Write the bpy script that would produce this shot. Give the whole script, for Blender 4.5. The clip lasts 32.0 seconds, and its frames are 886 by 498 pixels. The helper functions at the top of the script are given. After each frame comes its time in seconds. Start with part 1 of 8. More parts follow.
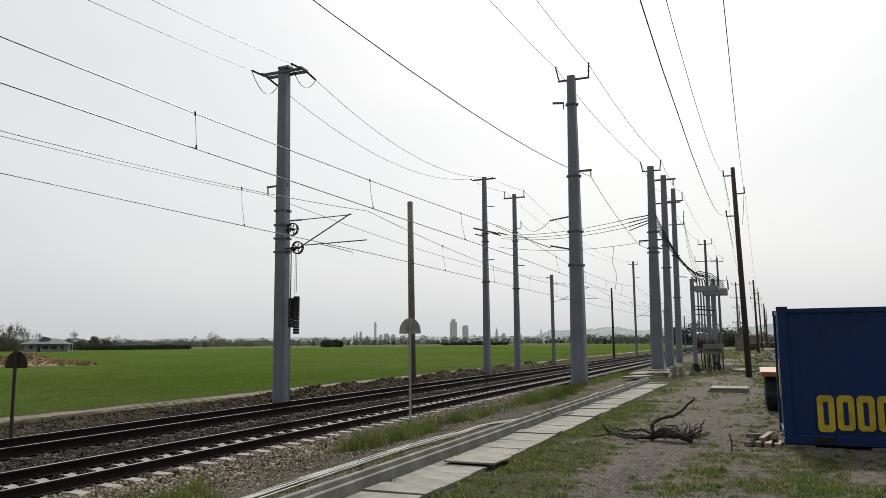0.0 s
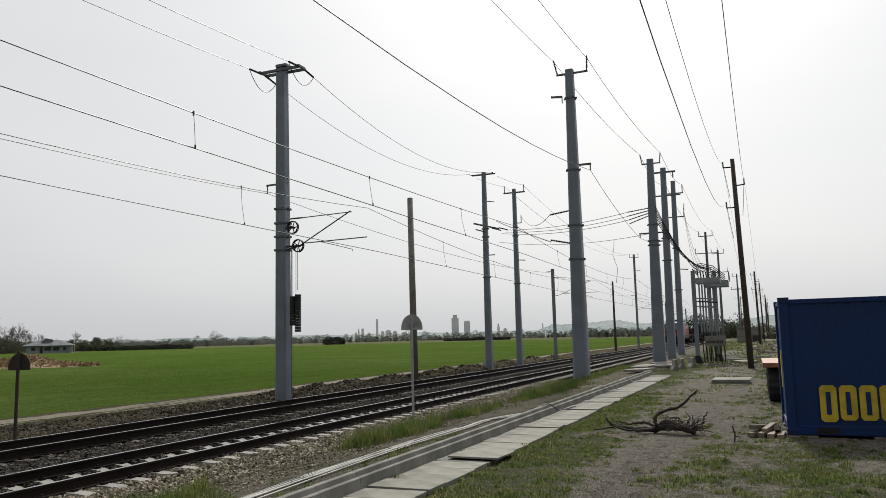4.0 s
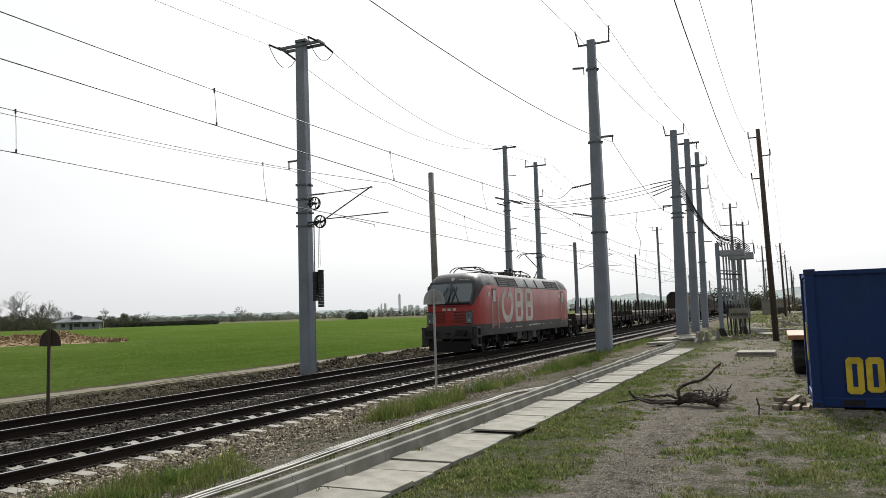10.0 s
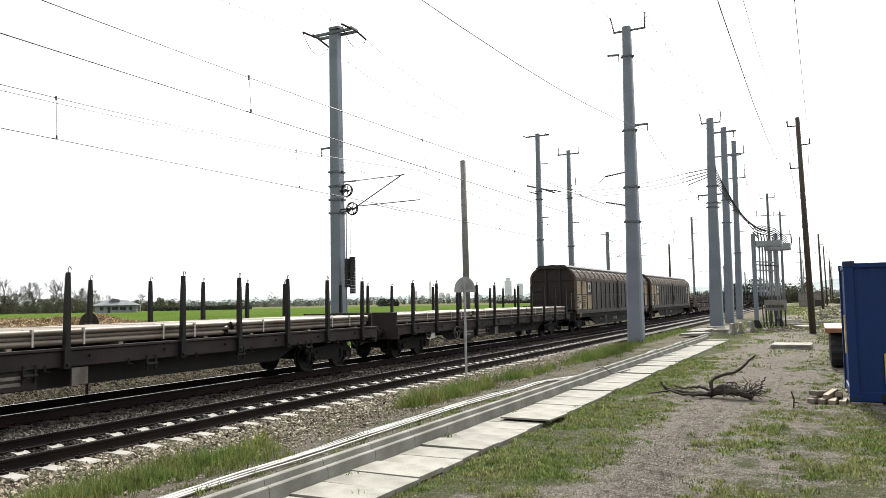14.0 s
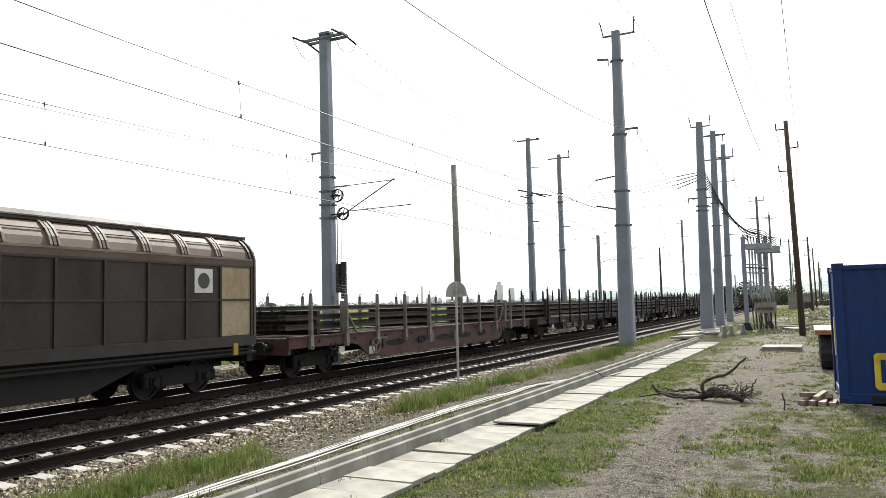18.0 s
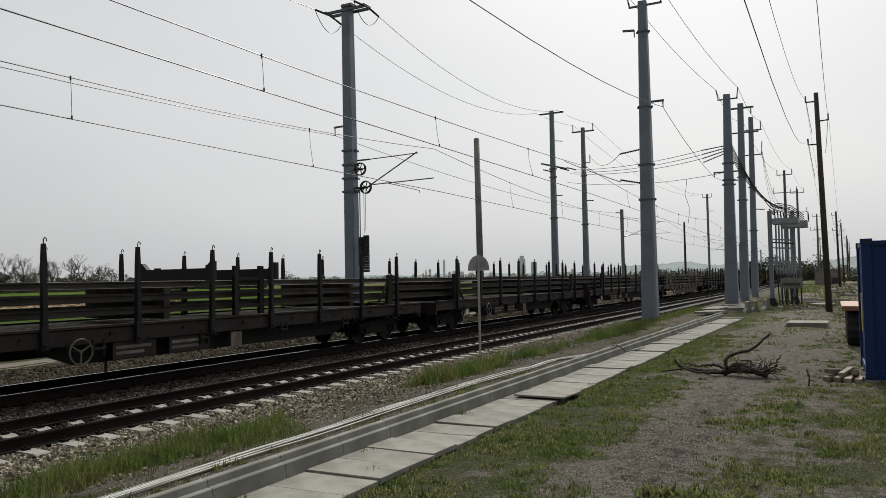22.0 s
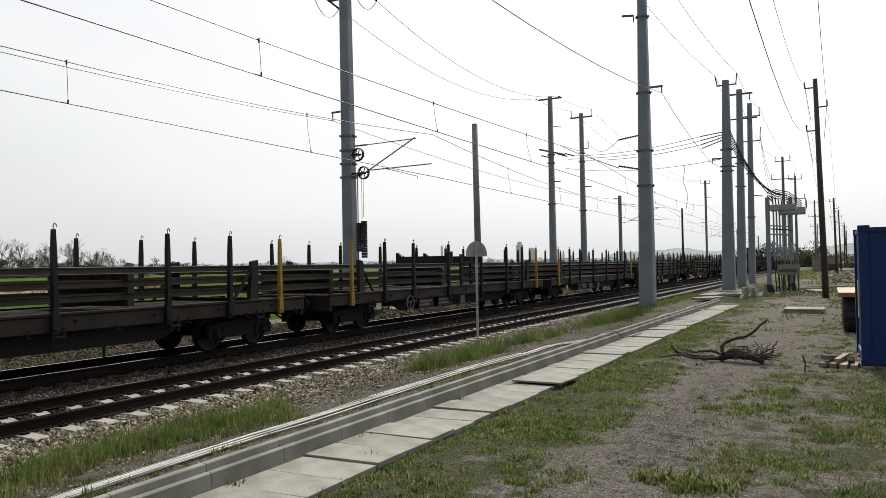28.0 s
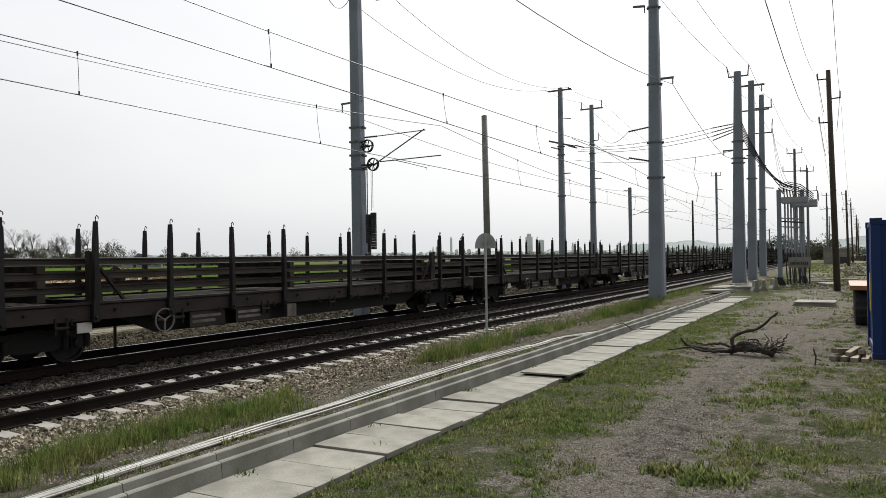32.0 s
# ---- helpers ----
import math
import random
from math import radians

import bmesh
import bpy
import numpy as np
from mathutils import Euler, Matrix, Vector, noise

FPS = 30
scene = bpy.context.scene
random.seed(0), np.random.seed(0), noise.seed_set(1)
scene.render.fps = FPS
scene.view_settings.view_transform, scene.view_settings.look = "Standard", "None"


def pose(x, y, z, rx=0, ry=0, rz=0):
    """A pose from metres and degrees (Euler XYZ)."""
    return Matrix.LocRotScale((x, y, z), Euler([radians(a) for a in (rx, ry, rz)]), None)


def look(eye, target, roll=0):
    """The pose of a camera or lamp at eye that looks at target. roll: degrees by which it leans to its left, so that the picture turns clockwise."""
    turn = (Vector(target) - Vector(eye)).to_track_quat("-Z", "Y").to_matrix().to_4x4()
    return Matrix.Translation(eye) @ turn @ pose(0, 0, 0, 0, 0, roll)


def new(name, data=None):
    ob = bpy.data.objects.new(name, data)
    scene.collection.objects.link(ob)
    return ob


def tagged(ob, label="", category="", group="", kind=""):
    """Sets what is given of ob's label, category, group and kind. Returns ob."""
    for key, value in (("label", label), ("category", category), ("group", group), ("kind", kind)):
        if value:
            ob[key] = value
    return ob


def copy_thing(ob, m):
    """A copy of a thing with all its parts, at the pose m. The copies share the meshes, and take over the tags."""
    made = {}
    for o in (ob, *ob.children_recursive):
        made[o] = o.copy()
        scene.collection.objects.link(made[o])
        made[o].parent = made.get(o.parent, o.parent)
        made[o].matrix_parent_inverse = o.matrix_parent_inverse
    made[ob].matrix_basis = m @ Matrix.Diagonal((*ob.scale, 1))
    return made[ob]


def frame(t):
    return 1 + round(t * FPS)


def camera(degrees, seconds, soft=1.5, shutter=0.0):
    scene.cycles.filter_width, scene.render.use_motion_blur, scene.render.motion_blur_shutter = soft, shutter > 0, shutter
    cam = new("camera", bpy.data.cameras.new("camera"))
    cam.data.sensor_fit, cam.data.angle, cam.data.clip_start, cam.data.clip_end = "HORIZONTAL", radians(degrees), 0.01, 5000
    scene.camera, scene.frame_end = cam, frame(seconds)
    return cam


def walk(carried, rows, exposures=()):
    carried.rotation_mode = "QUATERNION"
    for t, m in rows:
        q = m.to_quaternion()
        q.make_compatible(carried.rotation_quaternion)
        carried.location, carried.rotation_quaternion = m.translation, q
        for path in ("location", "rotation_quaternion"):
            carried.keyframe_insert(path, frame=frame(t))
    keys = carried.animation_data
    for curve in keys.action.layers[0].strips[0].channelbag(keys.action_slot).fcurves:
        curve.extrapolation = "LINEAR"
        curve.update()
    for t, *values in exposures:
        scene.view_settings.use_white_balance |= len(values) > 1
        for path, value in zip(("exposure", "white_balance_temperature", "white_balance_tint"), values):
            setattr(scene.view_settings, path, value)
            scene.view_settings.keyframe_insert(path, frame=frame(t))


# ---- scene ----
EYE = 2.0
cam = camera(61.42, 32.0, soft=0.65)
CAM_ROWS = [
    (0.0, pose(0, 0, EYE, 97.125, 0.540, 22.326)),
    (0.5, pose(0, 0, EYE, 97.153, 0.890, 22.441)),
    (1.0, pose(0, 0, EYE, 97.334, 0.979, 22.435)),
    (1.5, pose(0, 0, EYE, 97.296, 1.143, 22.410)),
    (2.0, pose(0, 0, EYE, 97.130, 1.276, 22.438)),
    (2.5, pose(0, 0, EYE, 96.969, 1.289, 22.677)),
    (3.0, pose(0, 0, EYE, 96.829, 1.359, 22.673)),
    (3.5, pose(0, 0, EYE, 96.955, 1.415, 22.541)),
    (5.5, pose(0, 0, EYE, 96.030, 1.364, 22.307)),
    (6.0, pose(0, 0, EYE, 96.087, 1.510, 22.515)),
    (6.5, pose(0, 0, EYE, 96.027, 1.409, 22.693)),
    (7.0, pose(0, 0, EYE, 95.884, 1.506, 22.697)),
    (7.5, pose(0, 0, EYE, 95.683, 1.649, 22.757)),
    (8.0, pose(0, 0, EYE, 95.701, 1.657, 23.056)),
    (8.5, pose(0, 0, EYE, 95.496, 1.669, 23.481)),
    (9.0, pose(0, 0, EYE, 95.253, 1.735, 23.694)),
    (9.5, pose(0, 0, EYE, 95.026, 1.757, 23.833)),
    (10.0, pose(0, 0, EYE, 94.899, 1.735, 24.171)),
    (10.5, pose(0, 0, EYE, 94.644, 1.786, 24.770)),
    (11.0, pose(0, 0, EYE, 94.437, 1.241, 25.261)),
    (11.5, pose(0, 0, EYE, 94.297, 0.976, 25.913)),
    (12.0, pose(0, 0, EYE, 94.300, 0.954, 26.373)),
    (12.5, pose(0, 0, EYE, 94.293, 0.959, 26.360)),
    (13.0, pose(0, 0, EYE, 94.153, 1.057, 26.448)),
    (13.5, pose(0, 0, EYE, 94.063, 1.086, 26.513)),
    (14.0, pose(0, 0, EYE, 94.026, 1.005, 26.519)),
    (14.5, pose(0, 0, EYE, 94.163, 0.937, 26.533)),
    (16.5, pose(0, 0, EYE, 94.582, 1.016, 26.237)),
    (17.0, pose(0, 0, EYE, 94.591, 1.072, 25.803)),
    (17.5, pose(0, 0, EYE, 94.511, 1.268, 25.763)),
    (18.0, pose(0, 0, EYE, 94.360, 1.379, 25.871)),
    (18.5, pose(0, 0, EYE, 93.901, 1.383, 25.777)),
    (19.0, pose(0, 0, EYE, 93.829, 1.460, 26.084)),
    (19.5, pose(0, 0, EYE, 93.788, 1.298, 26.571)),
    (20.0, pose(0, 0, EYE, 93.881, 0.975, 27.052)),
    (20.5, pose(0, 0, EYE, 93.444, 0.942, 27.260)),
    (21.0, pose(0, 0, EYE, 92.750, 0.941, 27.318)),
    (21.5, pose(0, 0, EYE, 92.571, 1.065, 27.575)),
    (22.0, pose(0, 0, EYE, 92.388, 1.090, 27.577)),
    (22.5, pose(0, 0, EYE, 92.214, 1.152, 27.400)),
    (23.0, pose(0, 0, EYE, 92.055, 1.152, 27.321)),
    (23.5, pose(0, 0, EYE, 91.830, 1.183, 27.377)),
    (24.0, pose(0, 0, EYE, 91.694, 1.050, 27.242)),
    (24.5, pose(0, 0, EYE, 91.739, 0.939, 27.394)),
    (25.0, pose(0, 0, EYE, 91.763, 0.929, 27.394)),
    (25.5, pose(0, 0, EYE, 91.740, 0.865, 27.310)),
    (27.5, pose(0, 0, EYE, 91.444, 0.885, 27.262)),
    (28.0, pose(0, 0, EYE, 91.298, 0.994, 27.408)),
    (28.5, pose(0, 0, EYE, 91.299, 1.029, 27.394)),
    (29.0, pose(0, 0, EYE, 91.203, 0.950, 27.152)),
    (29.5, pose(0, 0, EYE, 91.292, 0.979, 27.297)),
    (30.0, pose(0, 0, EYE, 91.296, 1.036, 27.472)),
    (30.5, pose(0, 0, EYE, 91.145, 1.093, 27.788)),
    (31.0, pose(0, 0, EYE, 90.840, 1.172, 27.982)),
    (31.5, pose(0, 0, EYE, 90.631, 1.141, 28.109)),
    (32.0, pose(0, 0, EYE, 90.673, 0.821, 28.114)),
]
EXPOSURES = [(0, -0.42), (1, -0.92), (2, -0.88), (3, -0.77), (3.6, -0.62), (5.5, -0.08), (9, -0.08), (10.5, 0.02), (12.5, 0.62), (20.5, 0.74), (21.1, 0.62), (22, -0.6), (23, -0.94), (23.5, -0.63), (24.1, -0.16), (32, -0.16)]
walk(cam, CAM_ROWS, EXPOSURES)

# ---- sky and sun ----
SUN_EL, SUN_AZ = 46.0, -8.0   # the sun stands ahead of the camera, above the line
world = bpy.data.worlds.new("world")
scene.world = world
world.use_nodes = True
wn, wl = world.node_tree.nodes, world.node_tree.links
wn.clear()
w_out = wn.new("ShaderNodeOutputWorld")
w_bg = wn.new("ShaderNodeBackground")
w_sky = wn.new("ShaderNodeTexSky")
w_sky.sky_type = "NISHITA"
w_sky.sun_disc = False
w_sky.sun_elevation = radians(SUN_EL)
w_sky.sun_rotation = radians(SUN_AZ)
w_sky.dust_density = 6.0
w_sky.air_density = 1.0
# thin high cloud: most of the blue is washed out, with faint veils
w_tc = wn.new("ShaderNodeTexCoord")
w_noise = wn.new("ShaderNodeTexNoise")
w_noise.inputs["Scale"].default_value = 1.6
w_noise.inputs["Detail"].default_value = 5
w_map = wn.new("ShaderNodeMapping")
w_map.inputs["Scale"].default_value = (1, 1, 3.5)
wl.new(w_tc.outputs["Generated"], w_map.inputs["Vector"])
wl.new(w_map.outputs["Vector"], w_noise.inputs["Vector"])
w_ramp = wn.new("ShaderNodeValToRGB")
w_ramp.color_ramp.elements[0].position, w_ramp.color_ramp.elements[1].position = 0.3, 0.75
w_ramp.color_ramp.elements[0].color = (7.9, 8.15, 8.4, 1)
w_ramp.color_ramp.elements[1].color = (8.9, 8.95, 9.0, 1)
wl.new(w_noise.outputs["Fac"], w_ramp.inputs["Fac"])
w_mix = wn.new("ShaderNodeMixRGB")
w_mix.inputs["Fac"].default_value = 0.72
w_pale = wn.new("ShaderNodeHueSaturation")
w_pale.inputs["Saturation"].default_value = 0.3
wl.new(w_sky.outputs["Color"], w_pale.inputs["Color"])
wl.new(w_pale.outputs["Color"], w_mix.inputs["Color1"])
wl.new(w_ramp.outputs["Color"], w_mix.inputs["Color2"])
# the veil is brightest round the sun and dims away from it
w_dot = wn.new("ShaderNodeVectorMath")
w_dot.operation = "DOT_PRODUCT"
w_dot.inputs[1].default_value = (math.sin(radians(SUN_AZ)) * math.cos(radians(SUN_EL)), math.cos(radians(SUN_AZ)) * math.cos(radians(SUN_EL)), math.sin(radians(SUN_EL)))
wl.new(w_tc.outputs["Generated"], w_dot.inputs[0])
w_grad = wn.new("ShaderNodeMapRange")
for k, v in (("From Min", -0.75), ("From Max", 0.62), ("To Min", 0.22), ("To Max", 1.06)):
    w_grad.inputs[k].default_value = v
wl.new(w_dot.outputs["Value"], w_grad.inputs["Value"])
w_dim = wn.new("ShaderNodeHueSaturation")
wl.new(w_mix.outputs["Color"], w_dim.inputs["Color"])
wl.new(w_grad.outputs["Result"], w_dim.inputs["Value"])
wl.new(w_dim.outputs["Color"], w_bg.inputs["Color"])
w_bg.inputs["Strength"].default_value = 0.128
wl.new(w_bg.outputs["Background"], w_out.inputs["Surface"])

sun = new("sun", bpy.data.lights.new("sun", "SUN"))
sun.data.energy, sun.data.angle, sun.data.color = 5.0, radians(4), (1.0, 0.97, 0.91)
sun_from = Vector((math.sin(radians(SUN_AZ)) * math.cos(radians(SUN_EL)), math.cos(radians(SUN_AZ)) * math.cos(radians(SUN_EL)), math.sin(radians(SUN_EL))))
sun.matrix_world = look(sun_from * 100, (0, 0, 0))

# ---- materials ----


def mat(name, base, rough=0.7, metal=0.0, scale=2.0, fine=30.0, var=0.25, bump=0.15, second=None, mix=(0.45, 0.65), rnd=0.0, stretch=(1, 1, 1), dist=0.02, spec=0.5):
    """Base colour broken up by two noises, an optional second colour in patches, and fine relief."""
    m = bpy.data.materials.new(name)
    m.use_nodes = True
    n, l = m.node_tree.nodes, m.node_tree.links
    b = n["Principled BSDF"]
    b.inputs["Metallic"].default_value = metal
    b.inputs["Specular IOR Level"].default_value = spec
    tc, mp = n.new("ShaderNodeTexCoord"), n.new("ShaderNodeMapping")
    mp.inputs["Scale"].default_value = stretch
    l.new(tc.outputs["Object"], mp.inputs["Vector"])
    big, small = n.new("ShaderNodeTexNoise"), n.new("ShaderNodeTexNoise")
    for node, s, d in ((big, scale, 5), (small, fine, 4)):
        node.inputs["Scale"].default_value, node.inputs["Detail"].default_value = s, d
        l.new(mp.outputs["Vector"], node.inputs["Vector"])
    col = n.new("ShaderNodeMixRGB")
    col.inputs["Color1"].default_value = (*base, 1)
    col.inputs["Color2"].default_value = (*(second or [c * 0.7 for c in base]), 1)
    ramp = n.new("ShaderNodeMapRange")
    ramp.inputs["From Min"].default_value, ramp.inputs["From Max"].default_value = mix
    l.new(big.outputs["Fac"], ramp.inputs["Value"])
    l.new(ramp.outputs["Result"], col.inputs["Fac"])
    val = n.new("ShaderNodeMapRange")
    val.inputs["From Min"].default_value, val.inputs["From Max"].default_value = 0.25, 0.75
    val.inputs["To Min"].default_value, val.inputs["To Max"].default_value = 1 - var, 1 + var
    l.new(small.outputs["Fac"], val.inputs["Value"])
    hsv = n.new("ShaderNodeHueSaturation")
    l.new(col.outputs["Color"], hsv.inputs["Color"])
    if rnd:
        oi, mr, mu = n.new("ShaderNodeObjectInfo"), n.new("ShaderNodeMapRange"), n.new("ShaderNodeMath")
        mr.inputs["To Min"].default_value, mr.inputs["To Max"].default_value = 1 - rnd, 1 + rnd
        l.new(oi.outputs["Random"], mr.inputs["Value"])
        mu.operation = "MULTIPLY"
        l.new(mr.outputs["Result"], mu.inputs[0])
        l.new(val.outputs["Result"], mu.inputs[1])
        l.new(mu.outputs["Value"], hsv.inputs["Value"])
    else:
        l.new(val.outputs["Result"], hsv.inputs["Value"])
    l.new(hsv.outputs["Color"], b.inputs["Base Color"])
    rr = n.new("ShaderNodeMapRange")
    rr.inputs["To Min"].default_value, rr.inputs["To Max"].default_value = max(rough - 0.12, 0.03), min(rough + 0.12, 1)
    l.new(big.outputs["Fac"], rr.inputs["Value"])
    l.new(rr.outputs["Result"], b.inputs["Roughness"])
    if bump:
        bp = n.new("ShaderNodeBump")
        bp.inputs["Strength"].default_value, bp.inputs["Distance"].default_value = bump, dist
        l.new(small.outputs["Fac"], bp.inputs["Height"])
        l.new(bp.outputs["Normal"], b.inputs["Normal"])
    return m


def leafy(m, share=0.45):
    """Let light through thin leaves."""
    n, l = m.node_tree.nodes, m.node_tree.links
    b, out = n["Principled BSDF"], n["Material Output"]
    tr, mx = n.new("ShaderNodeBsdfTranslucent"), n.new("ShaderNodeMixShader")
    l.new(b.inputs["Base Color"].links[0].from_socket, tr.inputs["Color"])
    mx.inputs["Fac"].default_value = share
    l.new(b.outputs["BSDF"], mx.inputs[1])
    l.new(tr.outputs["BSDF"], mx.inputs[2])
    l.new(mx.outputs["Shader"], out.inputs["Surface"])


M = {}
M["mast"] = mat("mast_steel", (0.19, 0.22, 0.262), 0.55, 0.2, 0.8, 25, 0.1, 0.04, (0.157, 0.182, 0.218))
M["mast_band"] = mat("mast_band", (0.14, 0.154, 0.168), 0.5, 0.6, 3, 30, 0.15, 0.05)
M["concrete_pole"] = mat("concrete_pole", (0.200, 0.191, 0.174), 0.9, 0, 1.5, 40, 0.18, 0.2, (0.139, 0.139, 0.131))
M["dark_metal"] = mat("dark_metal", (0.036, 0.037, 0.039), 0.55, 0.6, 4, 40, 0.2, 0.1)
M["galv"] = mat("galvanised", (0.216, 0.228, 0.234), 0.45, 0.7, 4, 40, 0.12, 0.05)
M["wire"] = mat("wire_copper", (0.06, 0.063, 0.066), 0.5, 0.5, 5, 20, 0.1, 0)
M["insulator"] = mat("insulator", (0.03, 0.021, 0.018), 0.3, 0, 5, 30, 0.1, 0)
M["wood_pole"] = mat("wood_pole", (0.045, 0.033, 0.025), 0.9, 0, 1.2, 30, 0.3, 0.4, (0.066, 0.051, 0.039), stretch=(6, 6, 0.6))
M["rail_side"] = mat("rail_rust", (0.012, 0.007, 0.005), 0.85, 0.0, 1.5, 40, 0.25, 0.15, (0.008, 0.005, 0.004), spec=0.2)
M["rail_top"] = mat("rail_top", (0.33, 0.33, 0.33), 0.22, 1.0, 1, 30, 0.06, 0.02)
M["sleeper"] = mat("sleeper_concrete", (0.25, 0.238, 0.214), 0.85, 0, 2, 40, 0.14, 0.12, (0.19, 0.179, 0.158), rnd=0.1)
M["old_sleeper"] = mat("old_sleeper", (0.072, 0.061, 0.050), 0.9, 0, 2, 40, 0.25, 0.2, (0.047, 0.040, 0.032), rnd=0.2)
M["concrete"] = mat("concrete", (0.215, 0.213, 0.19), 0.9, 0, 2.3, 55, 0.14, 0.15, (0.155, 0.153, 0.132), mix=(0.42, 0.66), rnd=0.08, spec=0.2)
M["slab"] = mat("slab_concrete", (0.24, 0.232, 0.202), 0.9, 0, 2.6, 45, 0.16, 0.15, (0.168, 0.161, 0.137), mix=(0.42, 0.66), rnd=0.09, spec=0.2)
M["blue"] = mat("container_blue", (0.005, 0.027, 0.120), 0.5, 0, 1.1, 30, 0.1, 0.03, (0.006, 0.027, 0.100), spec=0.3)
M["yellow"] = mat("lettering_yellow", (0.637, 0.468, 0.034), 0.6, 0, 3, 40, 0.06, 0)
M["wood"] = mat("timber", (0.221, 0.185, 0.140), 0.85, 0, 3, 40, 0.25, 0.25, (0.130, 0.108, 0.082), rnd=0.35)
M["tyre"] = mat("tyre_rubber", (0.013, 0.013, 0.014), 0.85, 0, 5, 60, 0.2, 0.2)
M["orange"] = mat("orange_paint", (0.308, 0.132, 0.053), 0.5, 0, 3, 40, 0.1, 0.03)

# ---- building helpers ----


def box(bm, x0, x1, y0, y1, z0, z1):
    vs = [bm.verts.new(p) for p in ((x0, y0, z0), (x1, y0, z0), (x1, y1, z0), (x0, y1, z0), (x0, y0, z1), (x1, y0, z1), (x1, y1, z1), (x0, y1, z1))]
    for f in ((3, 2, 1, 0), (4, 5, 6, 7), (0, 1, 5, 4), (1, 2, 6, 5), (2, 3, 7, 6), (3, 0, 4, 7)):
        bm.faces.new([vs[i] for i in f])
    return vs


def beam(bm, a, b, w, h=None, up=(0, 0, 1)):
    """A square bar from a to b."""
    a, b, h = Vector(a), Vector(b), h or w
    d = (b - a).normalized()
    s = d.cross(Vector(up))
    s = s.normalized() if s.length > 1e-4 else Vector((1, 0, 0))
    u = s.cross(d).normalized()
    vs = [bm.verts.new(p + s * (i * w / 2) + u * (j * h / 2)) for p in (a, b) for i, j in ((-1, -1), (1, -1), (1, 1), (-1, 1))]
    for f in ((0, 1, 2, 3), (7, 6, 5, 4), (0, 4, 5, 1), (1, 5, 6, 2), (2, 6, 7, 3), (3, 7, 4, 0)):
        bm.faces.new([vs[i] for i in f])


def tube(bm, pts, r, n=6, caps=True):
    """A round bar along pts; r is one radius or one for each point."""
    pts = [Vector(p) for p in pts]
    rs = r if isinstance(r, (list, tuple)) else [r] * len(pts)
    rings, side = [], None
    for i, p in enumerate(pts):
        d = (pts[min(i + 1, len(pts) - 1)] - pts[max(i - 1, 0)]).normalized()
        if side is None:
            side = d.cross(Vector((0, 0, 1)))
            side = side.normalized() if side.length > 1e-3 else Vector((1, 0, 0))
        side = (side - d * side.dot(d)).normalized()
        u = d.cross(side)
        rings.append([bm.verts.new(p + (side * math.cos(2 * math.pi * k / n) + u * math.sin(2 * math.pi * k / n)) * rs[i]) for k in range(n)])
    for a, b in zip(rings, rings[1:]):
        for k in range(n):
            bm.faces.new((a[k], a[(k + 1) % n], b[(k + 1) % n], b[k]))
    if caps:
        bm.faces.new(rings[0][::-1])
        bm.faces.new(rings[-1])


def prism(bm, outline, axis, lo, hi):
    """The outline (pairs) drawn out along an axis: 'x' takes (y, z), 'y' takes (x, z), 'z' takes (x, y)."""
    def at(p, v):
        return {"x": (v, p[0], p[1]), "y": (p[0], v, p[1]), "z": (p[0], p[1], v)}[axis]
    a = [bm.verts.new(at(p, lo)) for p in outline]
    b = [bm.verts.new(at(p, hi)) for p in outline]
    n = len(outline)
    for k in range(n):
        bm.faces.new((a[k], a[(k + 1) % n], b[(k + 1) % n], b[k]))
    bm.faces.new(a[::-1])
    bm.faces.new(b)


def mesh_of(name, bm, material, smooth=False, bevel=0.0):
    bmesh.ops.recalc_face_normals(bm, faces=bm.faces[:])
    if bevel:
        bmesh.ops.bevel(bm, geom=bm.edges[:], offset=bevel, segments=2, affect="EDGES", profile=0.6, clamp_overlap=True)
    me = bpy.data.meshes.new(name)
    bm.to_mesh(me)
    bm.free()
    for m in material if isinstance(material, (list, tuple)) else (material,):
        me.materials.append(m)
    if smooth:
        me.polygons.foreach_set("use_smooth", [True] * len(me.polygons))
    return me


def part(name, bm, material, parent=None, label="", smooth=False, bevel=0.0, at=None):
    ob = new(name, mesh_of(name, bm, material, smooth, bevel))
    if parent is not None:
        ob.parent = parent
    if at is not None:
        ob.matrix_basis = at
    if label:
        ob["label"] = label
    return ob


def thing(name, label, category, at=None, group="", kind=""):
    ob = new(name)
    ob.empty_display_size = 0.2
    if at is not None:
        ob.matrix_basis = at
    return tagged(ob, label, category, group, kind)


def B():
    return bmesh.new()


def sag(a, b, drop, n=14):
    """Points of a hanging wire."""
    a, b = Vector(a), Vector(b)
    return [a.lerp(b, i / n) - Vector((0, 0, drop * 4 * (i / n) * (1 - i / n))) for i in range(n + 1)]


def put(name, me, parent, at=None, label=""):
    ob = new(name, me)
    ob.parent = parent
    if at is not None:
        ob.matrix_basis = at
    if label:
        ob["label"] = label
    return ob

# ---- ground ----
NEAR_X, FAR_X, GAUGE = -11.55, -15.95, 0.75   # track centres, half the spacing of the rail heads
RAIL_Z = -0.2


def smooth(v, lo, hi):
    k = min(1.0, max(0.0, (v - lo) / (hi - lo)))
    return k * k * (3 - 2 * k)


